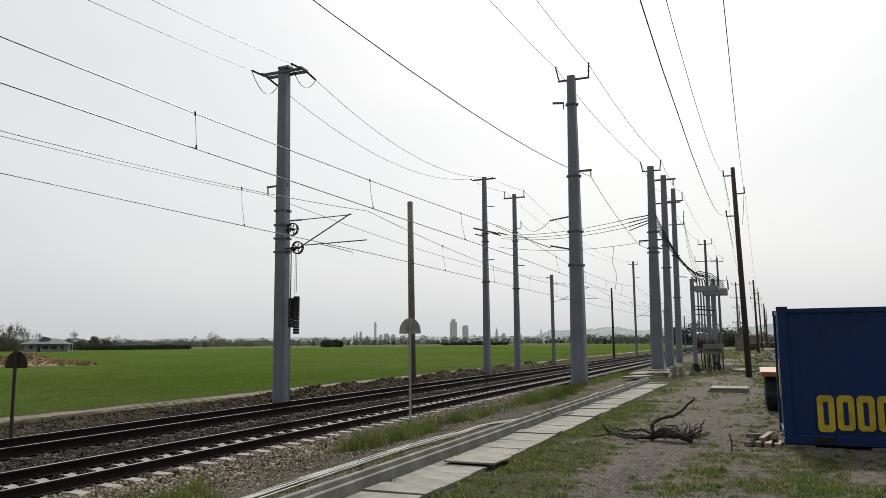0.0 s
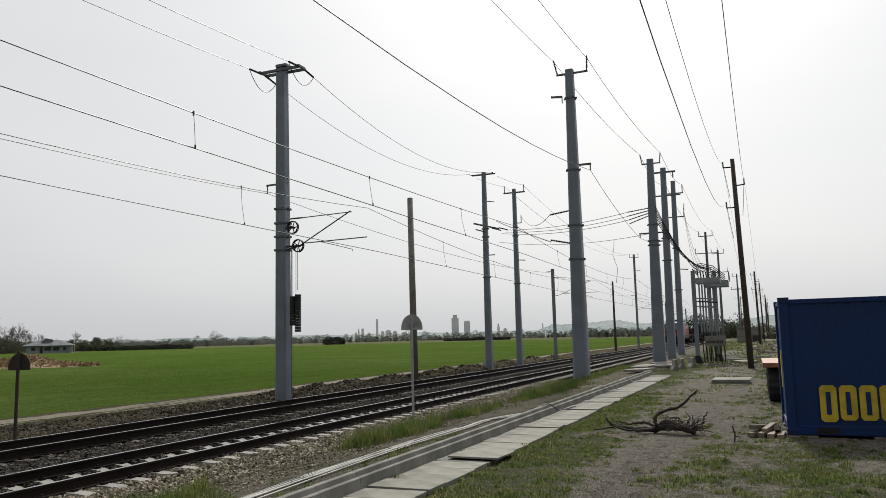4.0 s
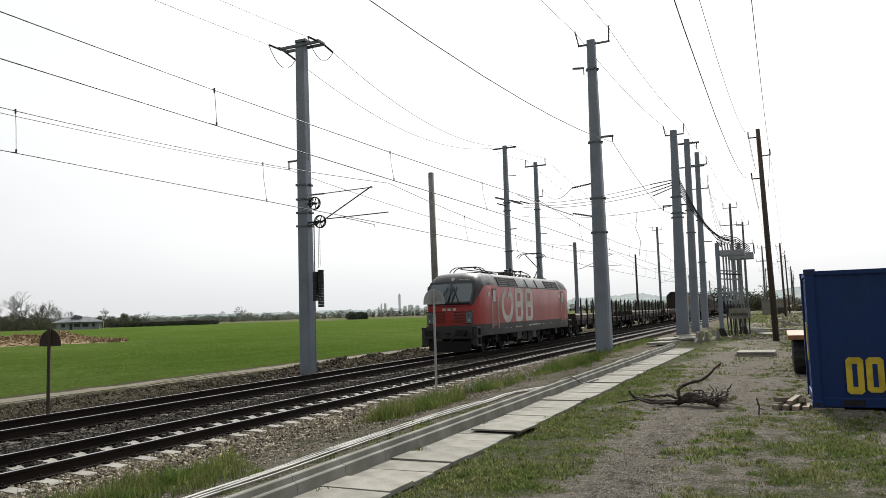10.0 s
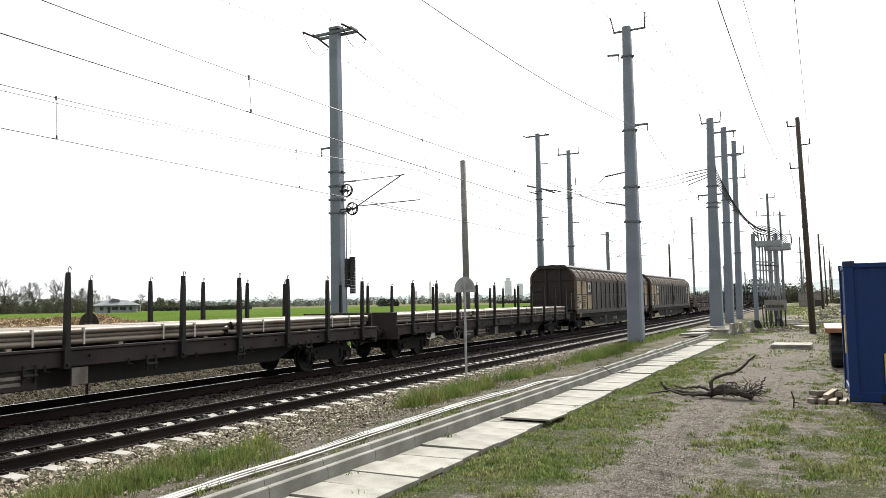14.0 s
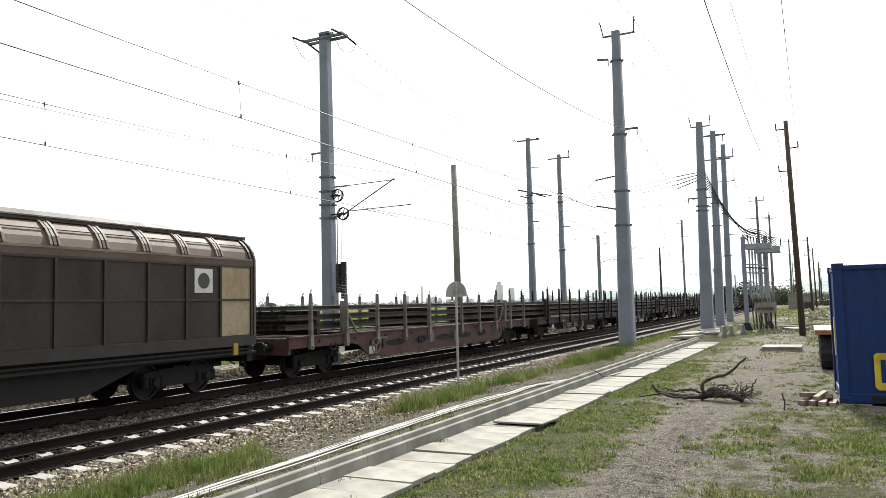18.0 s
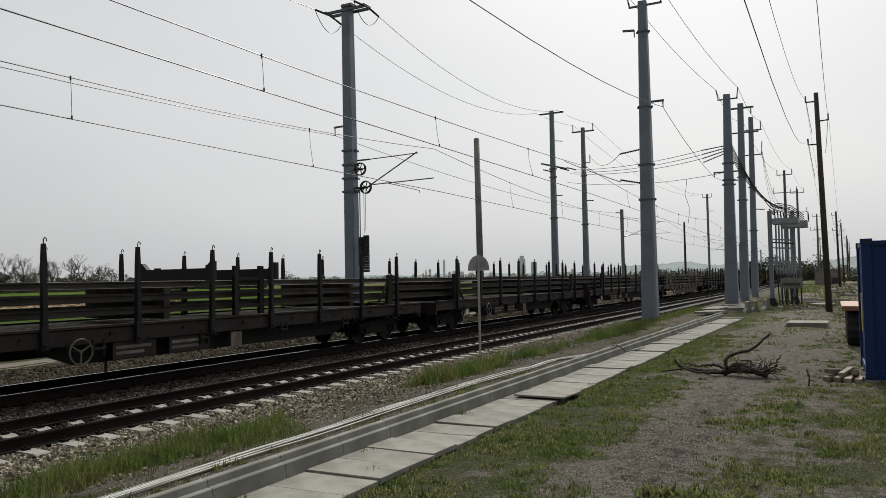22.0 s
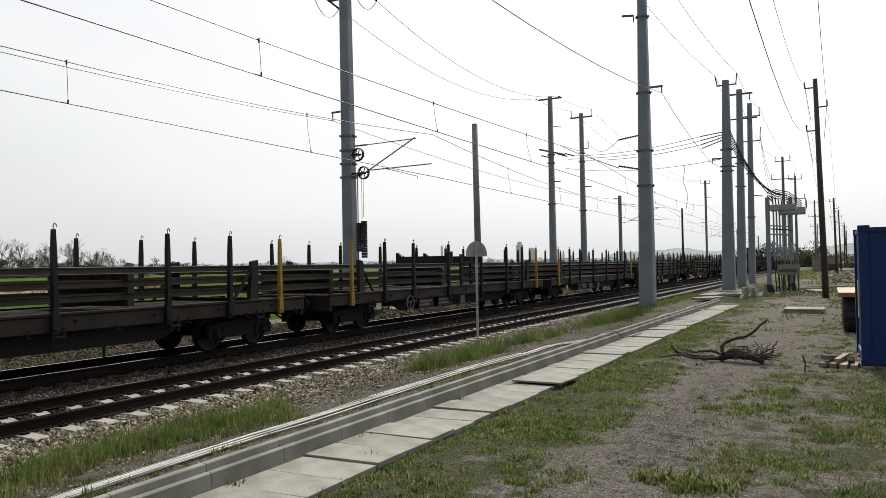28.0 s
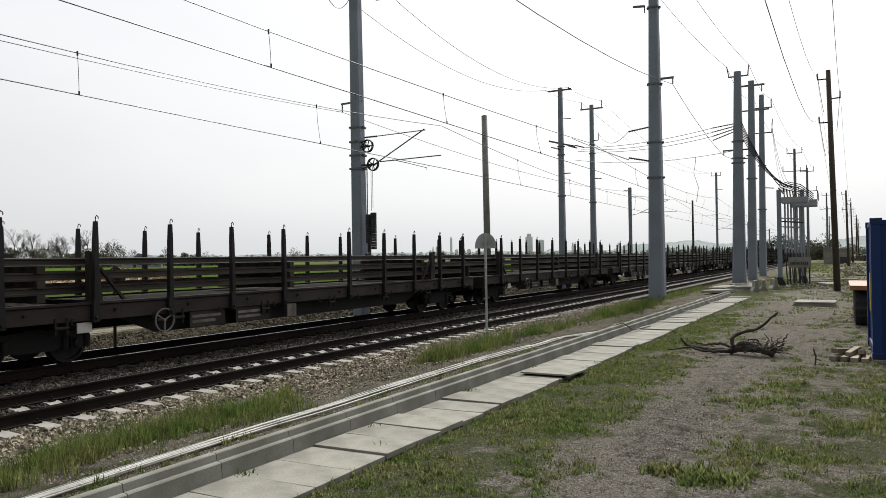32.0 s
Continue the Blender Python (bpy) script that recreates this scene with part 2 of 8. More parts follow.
GROUND_X = (-7000, -24, -22.6, -21.5, -19.8, -18.6, -17.6, -14.6, -13.2, -9.9, -9.2, -8.3, -7.0, -5.3, 7000)
GROUND_Z = (-0.6, -0.6, -0.62, -0.78, -0.72, -0.51, -0.475, -0.475, -0.44, -0.44, -0.47, -0.32, -0.12, 0.0, 0.0)


def lane_x(y):
    """Middle of the wheel lane through the yard."""
    return -1.72 + 0.02 * max(0.0, y - 10)


def ground_z(x, y):
    z = float(np.interp(x, GROUND_X, GROUND_Z))
    if -60 < x < 40 and y < 150:
        rough = 0.035 if x > -3.9 or x < -18.6 else 0.012
        z += rough * (noise.noise((x * 0.7, y * 0.7, 3.1)) + 0.5 * noise.noise((x * 2.3, y * 2.3, 7.7)))
        if -5.3 < x < -3.8:
            z -= 0.02
        if -3.8 < x < 4 and y < 24:
            # trodden clods, and the tread of heavy tyres pressed into the lane
            z += 0.014 * noise.noise((x * 6.0, y * 6.0, 1.7)) + 0.009 * noise.noise((x * 13.0, y * 13.0, 5.2))
            d = abs(x - lane_x(y))
            if d < 0.36 and 7.2 < y < 14:
                press = smooth(0.36 - d, 0.0, 0.12) * smooth(noise.noise((x * 0.8, y * 0.3, 9.0)), -0.7, 0.1)
                z += press * (0.026 * math.sin(y * 21.0 + 3.0 * x + 2.0 * noise.noise((x * 2, y * 2, 2.2))) - 0.012)
        if -23.4 < x < -19.6 and y > 27:
            # low spoil ridge thrown up along the far ditch
            z += 0.62 * math.exp(-((x + 21.7) / 0.75) ** 2) * smooth(y, 27, 33) * max(0.0, 0.55 + 0.7 * noise.noise((x * 0.5, y * 0.33, 4.4)) + 0.3 * noise.noise((x * 1.9, y * 1.7, 8.0)))
    return z


def node_chain(m):
    return m.node_tree.nodes, m.node_tree.links


def ground_material():
    m = bpy.data.materials.new("ground")
    m.use_nodes = True
    n, l = node_chain(m)
    b = n["Principled BSDF"]
    b.inputs["Roughness"].default_value = 0.95
    b.inputs["Specular IOR Level"].default_value = 0.0
    tc = n.new("ShaderNodeTexCoord")
    sep = n.new("ShaderNodeSeparateXYZ")
    l.new(tc.outputs["Object"], sep.inputs["Vector"])

    def noise_tex(scale, detail=5, rough=0.55, stretch=None):
        t = n.new("ShaderNodeTexNoise")
        t.inputs["Scale"].default_value, t.inputs["Detail"].default_value, t.inputs["Roughness"].default_value = scale, detail, rough
        if stretch:
            mp = n.new("ShaderNodeMapping")
            mp.inputs["Scale"].default_value = stretch
            l.new(tc.outputs["Object"], mp.inputs["Vector"])
            l.new(mp.outputs["Vector"], t.inputs["Vector"])
        else:
            l.new(tc.outputs["Object"], t.inputs["Vector"])
        return t.outputs["Fac"]

    def ramp(v, lo, hi, a=0.0, c=1.0):
        r = n.new("ShaderNodeMapRange")
        for k, x in (("From Min", lo), ("From Max", hi), ("To Min", a), ("To Max", c)):
            r.inputs[k].default_value = x
        l.new(v, r.inputs["Value"])
        return r.outputs["Result"]

    def calc(op, a, c):
        k = n.new("ShaderNodeMath")
        k.operation = op
        for i, v in enumerate((a, c)):
            if isinstance(v, (int, float)):
                k.inputs[i].default_value = v
            else:
                l.new(v, k.inputs[i])
        return k.outputs["Value"]

    def blend(f, a, c):
        k = n.new("ShaderNodeMixRGB")
        if isinstance(f, float):
            k.inputs["Fac"].default_value = f
        else:
            l.new(f, k.inputs["Fac"])
        for s, v in (("Color1", a), ("Color2", c)):
            if isinstance(v, tuple):
                k.inputs[s].default_value = (*v, 1)
            else:
                l.new(v, k.inputs[s])
        return k.outputs["Color"]

    wob = noise_tex(0.5, 6)
    wob2 = noise_tex(3.0, 5)
    x = calc("ADD", sep.outputs["X"], ramp(wob, 0.3, 0.7, -0.6, 0.6))
    x = calc("ADD", x, ramp(wob2, 0.3, 0.7, -0.25, 0.25))
    fine = noise_tex(28, 6, 0.7)
    grit = noise_tex(90, 4, 0.7)
    # crop field, with faint drill rows along the line and paler and darker patches
    rows = noise_tex(1.0, 4, 0.5, (2.2, 0.06, 1))
    field = blend(ramp(rows, 0.35, 0.65), (0.056, 0.095, 0.016), (0.084, 0.13, 0.026))
    field = blend(ramp(noise_tex(0.03, 5), 0.4, 0.65), field, (0.1, 0.14, 0.037))
    field = blend(ramp(noise_tex(0.35, 6, 0.7), 0.4, 0.7, 0.0, 0.6), field, (0.046, 0.08, 0.015))
    field = blend(ramp(noise_tex(4.0, 6, 0.75), 0.42, 0.64, 0.0, 0.6), field, (0.024, 0.045, 0.009))
    # beyond the crop lies dry bare land
    far = n.new("ShaderNodeVectorMath")
    far.operation = "LENGTH"
    l.new(tc.outputs["Object"], far.inputs[0])
    range_far = calc("ADD", far.outputs["Value"], ramp(noise_tex(0.012, 4), 0.3, 0.7, -110.0, 110.0))
    field = blend(ramp(range_far, 470.0, 520.0), field, blend(ramp(noise_tex(0.02, 5), 0.4, 0.6), (0.13, 0.118, 0.08), (0.085, 0.1, 0.045)))
    # dry farm track beside the field
    path = blend(ramp(fine, 0.35, 0.65), (0.22, 0.2, 0.16), (0.34, 0.315, 0.26))
    path = blend(ramp(noise_tex(1.0, 5, 0.6, (2.2, 0.12, 1)), 0.54, 0.62, 0.0, 0.8), path, (0.07, 0.075, 0.035))
    # verge of dead stalks and young grass
    verge = blend(ramp(noise_tex(1.6, 6), 0.42, 0.66), (0.1, 0.088, 0.068), (0.05, 0.052, 0.028))
    verge = blend(ramp(noise_tex(7, 6, 0.7), 0.45, 0.65, 0.0, 0.75), verge, (0.018, 0.015, 0.01))
    verge = blend(ramp(fine, 0.35, 0.7, 0.0, 0.5), verge, (0.125, 0.108, 0.08))
    # ballast bed, near black so its colour stands for shade between the stones
    vor = n.new("ShaderNodeTexVoronoi")
    vor.inputs["Scale"].default_value = 14
    l.new(tc.outputs["Object"], vor.inputs["Vector"])
    hs = n.new("ShaderNodeSeparateColor")
    l.new(vor.outputs["Color"], hs.inputs["Color"])
    ballast = blend(hs.outputs["Red"], (0.012, 0.01, 0.009), (0.04, 0.034, 0.028))
    ballast = blend(ramp(vor.outputs["Distance"], 0.02, 0.4, 0.8, 0.0), ballast, (0.008, 0.007, 0.006))
    # gravel strip with moss and weeds
    strip = blend(ramp(grit, 0.35, 0.65), (0.1, 0.09, 0.072), (0.235, 0.212, 0.175))
    strip = blend(ramp(noise_tex(1.3, 6), 0.52, 0.66, 0.0, 0.75), strip, (0.05, 0.062, 0.02))
    # yard: trodden gravel and earth with turf
    vor2 = n.new("ShaderNodeTexVoronoi")
    vor2.inputs["Scale"].default_value = 38
    l.new(tc.outputs["Object"], vor2.inputs["Vector"])
    hs2 = n.new("ShaderNodeSeparateColor")
    l.new(vor2.outputs["Color"], hs2.inputs["Color"])
    earth = blend(ramp(grit, 0.42, 0.58), (0.19, 0.173, 0.15), (0.4, 0.374, 0.332))
    earth = blend(ramp(hs2.outputs["Red"], 0.72, 0.95, 0.0, 0.6), earth, (0.46, 0.43, 0.37))
    # gaps between pebbles: their shade is mixed in as a darker colour
    earth = blend(ramp(vor2.outputs["Distance"], 0.3, 0.7, 0.0, 0.6), earth, (0.09, 0.078, 0.06))
    earth = blend(ramp(noise_tex(2.2, 6), 0.42, 0.68, 0.0, 0.6), earth, (0.225, 0.2, 0.172))
    # these spots, and the rut streaks too, include painted shade of small hollows
    earth = blend(ramp(noise_tex(6.5, 7, 0.75), 0.5, 0.64, 0.0, 0.8), earth, (0.07, 0.062, 0.051))
    ruts = noise_tex(1.0, 8, 0.76, (3.2, 0.8, 1))
    earth = blend(ramp(ruts, 0.54, 0.68, 0.0, 0.75), earth, (0.092, 0.082, 0.068))
    # dark end of the turf colour stands for shade under the blades
    turf = blend(ramp(fine, 0.38, 0.62), (0.035, 0.047, 0.018), (0.115, 0.138, 0.06))
    turf = blend(ramp(noise_tex(8.280, 6.900, 0.897), 0.47, 0.62, 0.0, 0.7), turf, (0.15, 0.137, 0.102))
    # the wheel lane stays bare, and so does the ground farther back
    lane = ramp(calc("ABSOLUTE", calc("ADD", x, 1.72), 0.0), 0.3, 0.95, -0.26, 0.03)
    cover = calc("ADD", noise_tex(1.1, 8, 0.68), lane)
    back = calc("MULTIPLY", ramp(sep.outputs["Y"], 12.0, 15.5, 0.0, -0.13), ramp(x, -3.6, -2.7))
    cover = calc("ADD", cover, back)
    cover = calc("ADD", cover, ramp(sep.outputs["Y"], 30.0, 42.0, 0.0, 0.1))
    near_slab = ramp(calc("ABSOLUTE", calc("ADD", x, 3.6), 0.0), 0.3, 1.3, 0.12, 0.0)
    cover = calc("ADD", cover, near_slab)
    yard = blend(ramp(cover, 0.48, 0.56, 0.0, 0.85), earth, turf)
    c = blend(ramp(x, -5.4, -5.0), strip, yard)
    c = blend(ramp(x, -9.1, -8.7), ballast, c)
    c = blend(ramp(x, -20.0, -19.7), verge, c)
    xe = calc("ADD", sep.outputs["X"], ramp(wob2, 0.3, 0.7, -0.12, 0.12))
    xe = calc("ADD", xe, ramp(noise_tex(0.09, 3), 0.3, 0.7, -0.35, 0.35))
    c = blend(ramp(xe, -23.5, -23.35), (0.055, 0.056, 0.03), c)
    c = blend(ramp(xe, -23.72, -23.6), path, c)
    c = blend(ramp(xe, -23.9, -23.8), (0.06, 0.058, 0.036), c)
    c = blend(ramp(xe, -24.15, -24.05), path, c)
    c = blend(ramp(xe, -25.5, -25.2), verge, c)
    c = blend(ramp(xe, -26.2, -25.7), field, c)
    l.new(c, b.inputs["Base Color"])
    bp = n.new("ShaderNodeBump")
    bp.inputs["Strength"].default_value, bp.inputs["Distance"].default_value = 1.0, 0.085
    l.new(calc("ADD", fine, calc("MULTIPLY", grit, 0.5)), bp.inputs["Height"])
    l.new(bp.outputs["Normal"], b.inputs["Normal"])
    return m


def grid_mesh(name, xs, ys, zf, material):
    verts = [(x, y, zf(x, y)) for y in ys for x in xs]
    w = len(xs)
    faces = [(j * w + i, j * w + i + 1, (j + 1) * w + i + 1, (j + 1) * w + i) for j in range(len(ys) - 1) for i in range(w - 1)]
    me = bpy.data.meshes.new(name)
    me.from_pydata(verts, [], faces)
    me.materials.append(material)
    me.polygons.foreach_set("use_smooth", [True] * len(me.polygons))
    return me


def spread(*stops):
    """Numbers that run from stop to stop: (start, end, step) each."""
    out = []
    for a, b, s in stops:
        k = max(1, round((b - a) / s))
        out += [a + (b - a) * i / k for i in range(k)]
    return out + [stops[-1][1]]


ground_mat = ground_material()
gx = spread((-7000, -1000, 2000), (-1000, -120, 120), (-120, -40, 8), (-40, -24, 1.0), (-24, -20, 0.4), (-20, -8, 0.3), (-8, -4, 0.15), (-4, 3, 0.065), (3, 5, 0.3), (5, 20, 1), (20, 100, 10), (100, 1000, 150), (1000, 7000, 2000))
gy = spread((-800, -60, 80), (-60, 2, 4), (2, 4, 0.2), (4, 10, 0.045), (10, 16, 0.07), (16, 24, 0.2), (24, 60, 0.5), (60, 200, 8), (200, 1000, 100), (1000, 7000, 1500))
ground = new("ground", grid_mesh("ground", gx, gy, ground_z, ground_mat))
tagged(ground, "flat ground with green crop field, ballast and patchy gravel yard", "ground", kind="structure")

# ---- rails ----
RAIL = [(-0.076, 0.000), (0.076, 0.000), (0.076, 0.014), (0.021, 0.035), (0.012, 0.059), (0.012, 0.141), (0.037, 0.159), (0.038, 0.194), (0.032, 0.202), (-0.032, 0.202), (-0.038, 0.194), (-0.037, 0.159), (-0.012, 0.141), (-0.012, 0.059), (-0.021, 0.035), (-0.076, 0.014)]
NEAR_H, FAR_H = 0.196, 0.236   # rail with its base plate on each track
Y0, Y1 = -40.0, 1300.0


def line_x(y):
    """How far the line has drawn to the right after its gentle curve."""
    return 2.6 * (1 - math.exp(-(max(0.0, y) / 200.0) ** 2))


def swept(bm, outline, ys):
    """The outline (x, z) drawn along the line through the stations ys."""
    rings = [[bm.verts.new((x + line_x(y), y, z)) for x, z in outline] for y in ys]
    n = len(outline)
    for a, b in zip(rings, rings[1:]):
        for k in range(n):
            bm.faces.new((a[k], a[(k + 1) % n], b[(k + 1) % n], b[k]))
    bm.faces.new(rings[0][::-1])
    bm.faces.new(rings[-1])


def track(name, cx, label, high):
    t = thing(name, label, "railway track", pose(cx, 0, 0), kind="structure")
    for s in (-1, 1):
        bm = B()
        swept(bm, [(s * GAUGE + x, RAIL_Z - high + z * high / 0.202) for x, z in RAIL], spread((Y0, 0, 40), (0, 500, 10), (500, Y1, 100)))
        ob = part("rail", bm, [M["rail_side"], M["rail_top"]], t, "rusty steel rail with a polished running surface")
        for p in ob.data.polygons:
            if p.normal.z > 0.9 and abs(p.center.z - RAIL_Z) < 0.005:
                p.material_index = 1
    return t


near_track = track("railway_track", NEAR_X, "near railway track on pale concrete sleepers in ballast", NEAR_H)
far_track = track("railway_track", FAR_X, "far railway track with dark sleepers in ballast", FAR_H)

# ---- masts ----


def mast_body(h, w0, w1, t, material, name="shaft", label=""):
    """A tapered box-section shaft with slightly cut corners."""
    bm = B()
    rings = []
    for z, w in ((0, w0), (h, w1)):
        c, a = w * 0.12, w / 2
        rings.append([bm.verts.new((x, y, z)) for x, y in ((a - c, -a), (a, -a + c), (a, a - c), (a - c, a), (-a + c, a), (-a, a - c), (-a, -a + c), (-a + c, -a))])
    for k in range(8):
        bm.faces.new((rings[0][k], rings[0][(k + 1) % 8], rings[1][(k + 1) % 8], rings[1][k]))
    bm.faces.new(rings[0][::-1])
    bm.faces.new(rings[1])
    return part(name, bm, material, t, label)


def clamp(t, z, w, h=0.09):
    bm = B()
    a = w / 2 + 0.035
    box(bm, -a, a, -a, a, z - h / 2, z + h / 2)
    for s in (-1, 1):
        box(bm, s * (a + 0.05) - 0.04, s * (a + 0.05) + 0.04, -0.05, 0.05, z - h / 2, z + h / 2)
    part("clamp", bm, M["mast_band"], t)


MASTS = {}


def mast(key, x, y, z, top, w0, w1, label, arms=(), clamps=(), lean=(0, 0), group="line masts", material="mast"):
    t = thing("catenary_mast", label, "mast", pose(x, y, z, lean[1], lean[0], 0), group=group)
    h = top - z
    mast_body(h, w0, w1, t, M[material])
    for c in clamps:
        clamp(t, c - z, w0 + (w1 - w0) * (c - z) / h)
    MASTS[key] = t
    return t


MAST_LABEL = "tall tapered grey steel box mast beside the railway"
mast("m1", -20.5, 29.9, -0.7, 15.45, 0.62, 0.47, "tall tapered grey steel mast with a tensioning device", clamps=(8.35, 7.65, 7.0, 6.35), lean=(-0.42, 0))
mast("m2", -8.35, 38.9, -0.4, 16.3, 0.79, 0.42, "tall tapered grey steel mast in trackside grass", clamps=(10.75, 7.75, 5.95, 14.7), lean=(0.22, 0))
mast("m3", -20.85, 60.6, -0.7, 16.3, 0.58, 0.33, MAST_LABEL, clamps=(11.3, 10.6, 7.1))
mast("m4", -20.1, 67.1, -0.7, 15.9, 0.55, 0.32, MAST_LABEL, clamps=(12.2, 11.4, 6.9))
mast("n1", -5.88, 51.9, -0.1, 13.85, 0.82, 0.42, "tall tapered grey steel cable-exit mast", clamps=(8.2, 7.9, 9.3), lean=(0.45, 0))
mast("n2", -6.1, 62.4, -0.1, 15.4, 0.66, 0.42, MAST_LABEL, clamps=(9.6, 7.8), lean=(0.55, 0))
mast("n3", -6.35, 73.96, -0.1, 16.5, 0.6, 0.4, MAST_LABEL, clamps=(10, 6), lean=(0.5, 0))


# ---- container and yard ----
cont = thing("shipping_container", "dark blue steel container with yellow lettering on timber blocks", "container", pose(0.47, 15.55, 0.0, 0, 0, 0.3))
CL, CW, CB, CT = 6.06, 2.44, 0.06, 2.6
bm = B()
for x in (0, CL - 0.16):
    for y in (0, CW - 0.16):
        box(bm, x, x + 0.16, y, y + 0.16, CB, CT)
for y in (0.02, CW - 0.12):
    box(bm, 0.16, CL - 0.16, y, y + 0.1, CB + 0.0, CB + 0.17)
    box(bm, 0.16, CL - 0.16, y, y + 0.1, CT - 0.12, CT - 0.03)
for x in (0.02, CL - 0.12):
    box(bm, x, x + 0.1, 0.16, CW - 0.16, CB, CB + 0.17)
    box(bm, x, x + 0.1, 0.16, CW - 0.16, CT - 0.12, CT - 0.03)
part("frame", bm, M["blue"], cont, bevel=0.012)


def corrugated(length, z0, z1, pitch=0.28, depth=0.014):
    """A wall of trapezoid folds along x, facing -y."""
    bm = B()
    pts, x = [], 0.0
    while x < length:
        pts += [(x, 0), (x + pitch * 0.32, 0), (x + pitch * 0.5, depth), (x + pitch * 0.82, depth)]
        x += pitch
    pts = [p for p in pts if p[0] < length] + [(length, 0)]
    lo = [bm.verts.new((px, py, z0)) for px, py in pts]
    hi = [bm.verts.new((px, py, z1)) for px, py in pts]
    for k in range(len(pts) - 1):
        bm.faces.new((lo[k], lo[k + 1], hi[k + 1], hi[k]))
    return bm


part("side_wall", corrugated(CL - 0.3, CB + 0.16, CT - 0.11), M["blue"], cont, at=pose(0.15, 0.045, 0))
part("side_wall", corrugated(CL - 0.3, CB + 0.16, CT - 0.11), M["blue"], cont, at=pose(CL - 0.15, CW - 0.045, 0, 0, 0, 180))
part("end_wall", corrugated(CW - 0.3, CB + 0.16, CT - 0.11), M["blue"], cont, at=pose(0.045, CW - 0.15, 0, 0, 0, -90))
part("end_wall", corrugated(CW - 0.3, CB + 0.16, CT - 0.11), M["blue"], cont, at=pose(CL - 0.045, 0.15, 0, 0, 0, 90))
bm = B()
box(bm, 0.1, CL - 0.1, 0.1, CW - 0.1, CT - 0.05, CT - 0.03)
part("roof", bm, M["blue"], cont)
bm = B()
box(bm, 0.1, CL - 0.1, 0.1, CW - 0.1, CB + 0.03, CB + 0.15)
part("floor", bm, M["wood"], cont)
for x in (0, CL - 0.18):
    for y in (0, CW - 0.18):
        for z in (CB - 0.01, CT - 0.11):
            bm = B()
            box(bm, x - 0.008, x + 0.188, y - 0.008, y + 0.188, z, z + 0.12)
            cc = part("corner_casting", bm, M["blue"], cont, bevel=0.012)
            # flat dark plate stands for the shade inside the slot
            bm = B()
            prism(bm, [(x + 0.09 + 0.05 * math.cos(a * math.pi / 6), z + 0.06 + 0.028 * math.sin(a * math.pi / 6)) for a in range(12)], "y", y - 0.012, y - 0.006)
            part("slot", bm, M["mask_black"] if "mask_black" in M else M["dark_metal"], cc)
# fork pockets are flat black plates, their inner shade given as colour
for x in (0.5, 3.9):
    bm = B()
    box(bm, x, x + 0.36, 0.012, 0.03, CB + 0.03, CB + 0.14)
    part("fork_pocket", bm, M["tyre"], cont)
SIGN_X, SIGN_P, SIGN_W, SIGN_Z0, SIGN_Z1 = 0.58, 0.325, 0.285, 0.335, 0.965
# big yellow sign on the side: plain rounded blocks with slots
for k in range(4):
    x, low = SIGN_X + k * SIGN_P, SIGN_Z0 - (0.035 if k == 0 else 0.0)
    w, c = SIGN_W, 0.05
    bm = B()
    prism(bm, [(x + c, low), (x + w - c, low), (x + w, low + c), (x + w, SIGN_Z1 - c), (x + w - c, SIGN_Z1), (x + c, SIGN_Z1), (x, SIGN_Z1 - c), (x, low + c)], "y", 0.030, 0.036)
    blk = part("sign_block", bm, M["yellow"], cont, "yellow painted block of the side sign")
    bm = B()
    box(bm, x + w * 0.36, x + w * 0.64, 0.022, 0.030, SIGN_Z0 + 0.1, SIGN_Z1 - 0.12)
    part("sign_slot", bm, M["blue"], blk)
bm = B()
box(bm, -0.012, 0.0, 0.4, 0.65, 0.9, 1.6)
part("placard", bm, M["yellow"], cont)

for k, (x, y, w, d) in enumerate(((0.72, 15.75, 0.5, 0.9), (2.1, 15.7, 0.45, 0.9), (3.6, 15.8, 0.5, 0.8), (5.4, 15.7, 0.5, 0.9), (5.9, 17.4, 0.5, 0.5), (0.7, 17.4, 0.5, 0.5))):
    bm = B()
    box(bm, -w / 2, w / 2, -d / 2 + 0.25, d / 2, -0.03, 0.048)
    tagged(part("timber_block", bm, M["wood"], bevel=0.012, at=pose(x, y - 0.02, 0.0, 0, 0, random.uniform(-4, 4))), "short weathered timber block under the container", "timber", group="timber blocks")

# sawn offcuts lying side by side, two tipped on top
for x, y, z, rz, ry, l, w in ((-0.06, 15.75, 0.0, 70, 0, 0.7, 0.12), (0.08, 15.7, 0.0, 74, 0, 0.62, 0.11), (0.22, 15.62, 0.0, 80, 0, 0.66, 0.12), (0.36, 15.52, 0.0, 84, 0, 0.55, 0.11), (-0.02, 15.85, 0.1, 66, 5, 0.62, 0.12), (0.16, 15.8, 0.1, 72, -6, 0.56, 0.1), (0.3, 15.72, 0.1, 86, 9, 0.5, 0.1)):
    bm = B()
    box(bm, -l / 2, l / 2, -w / 2, w / 2, 0, 0.085)
    tagged(part("timber_offcut", bm, M["wood"], bevel=0.006, at=pose(x, y, z + 0.012, 0, ry, rz)), "short sawn timber offcut in a loose heap", "timber", group="timber offcuts")

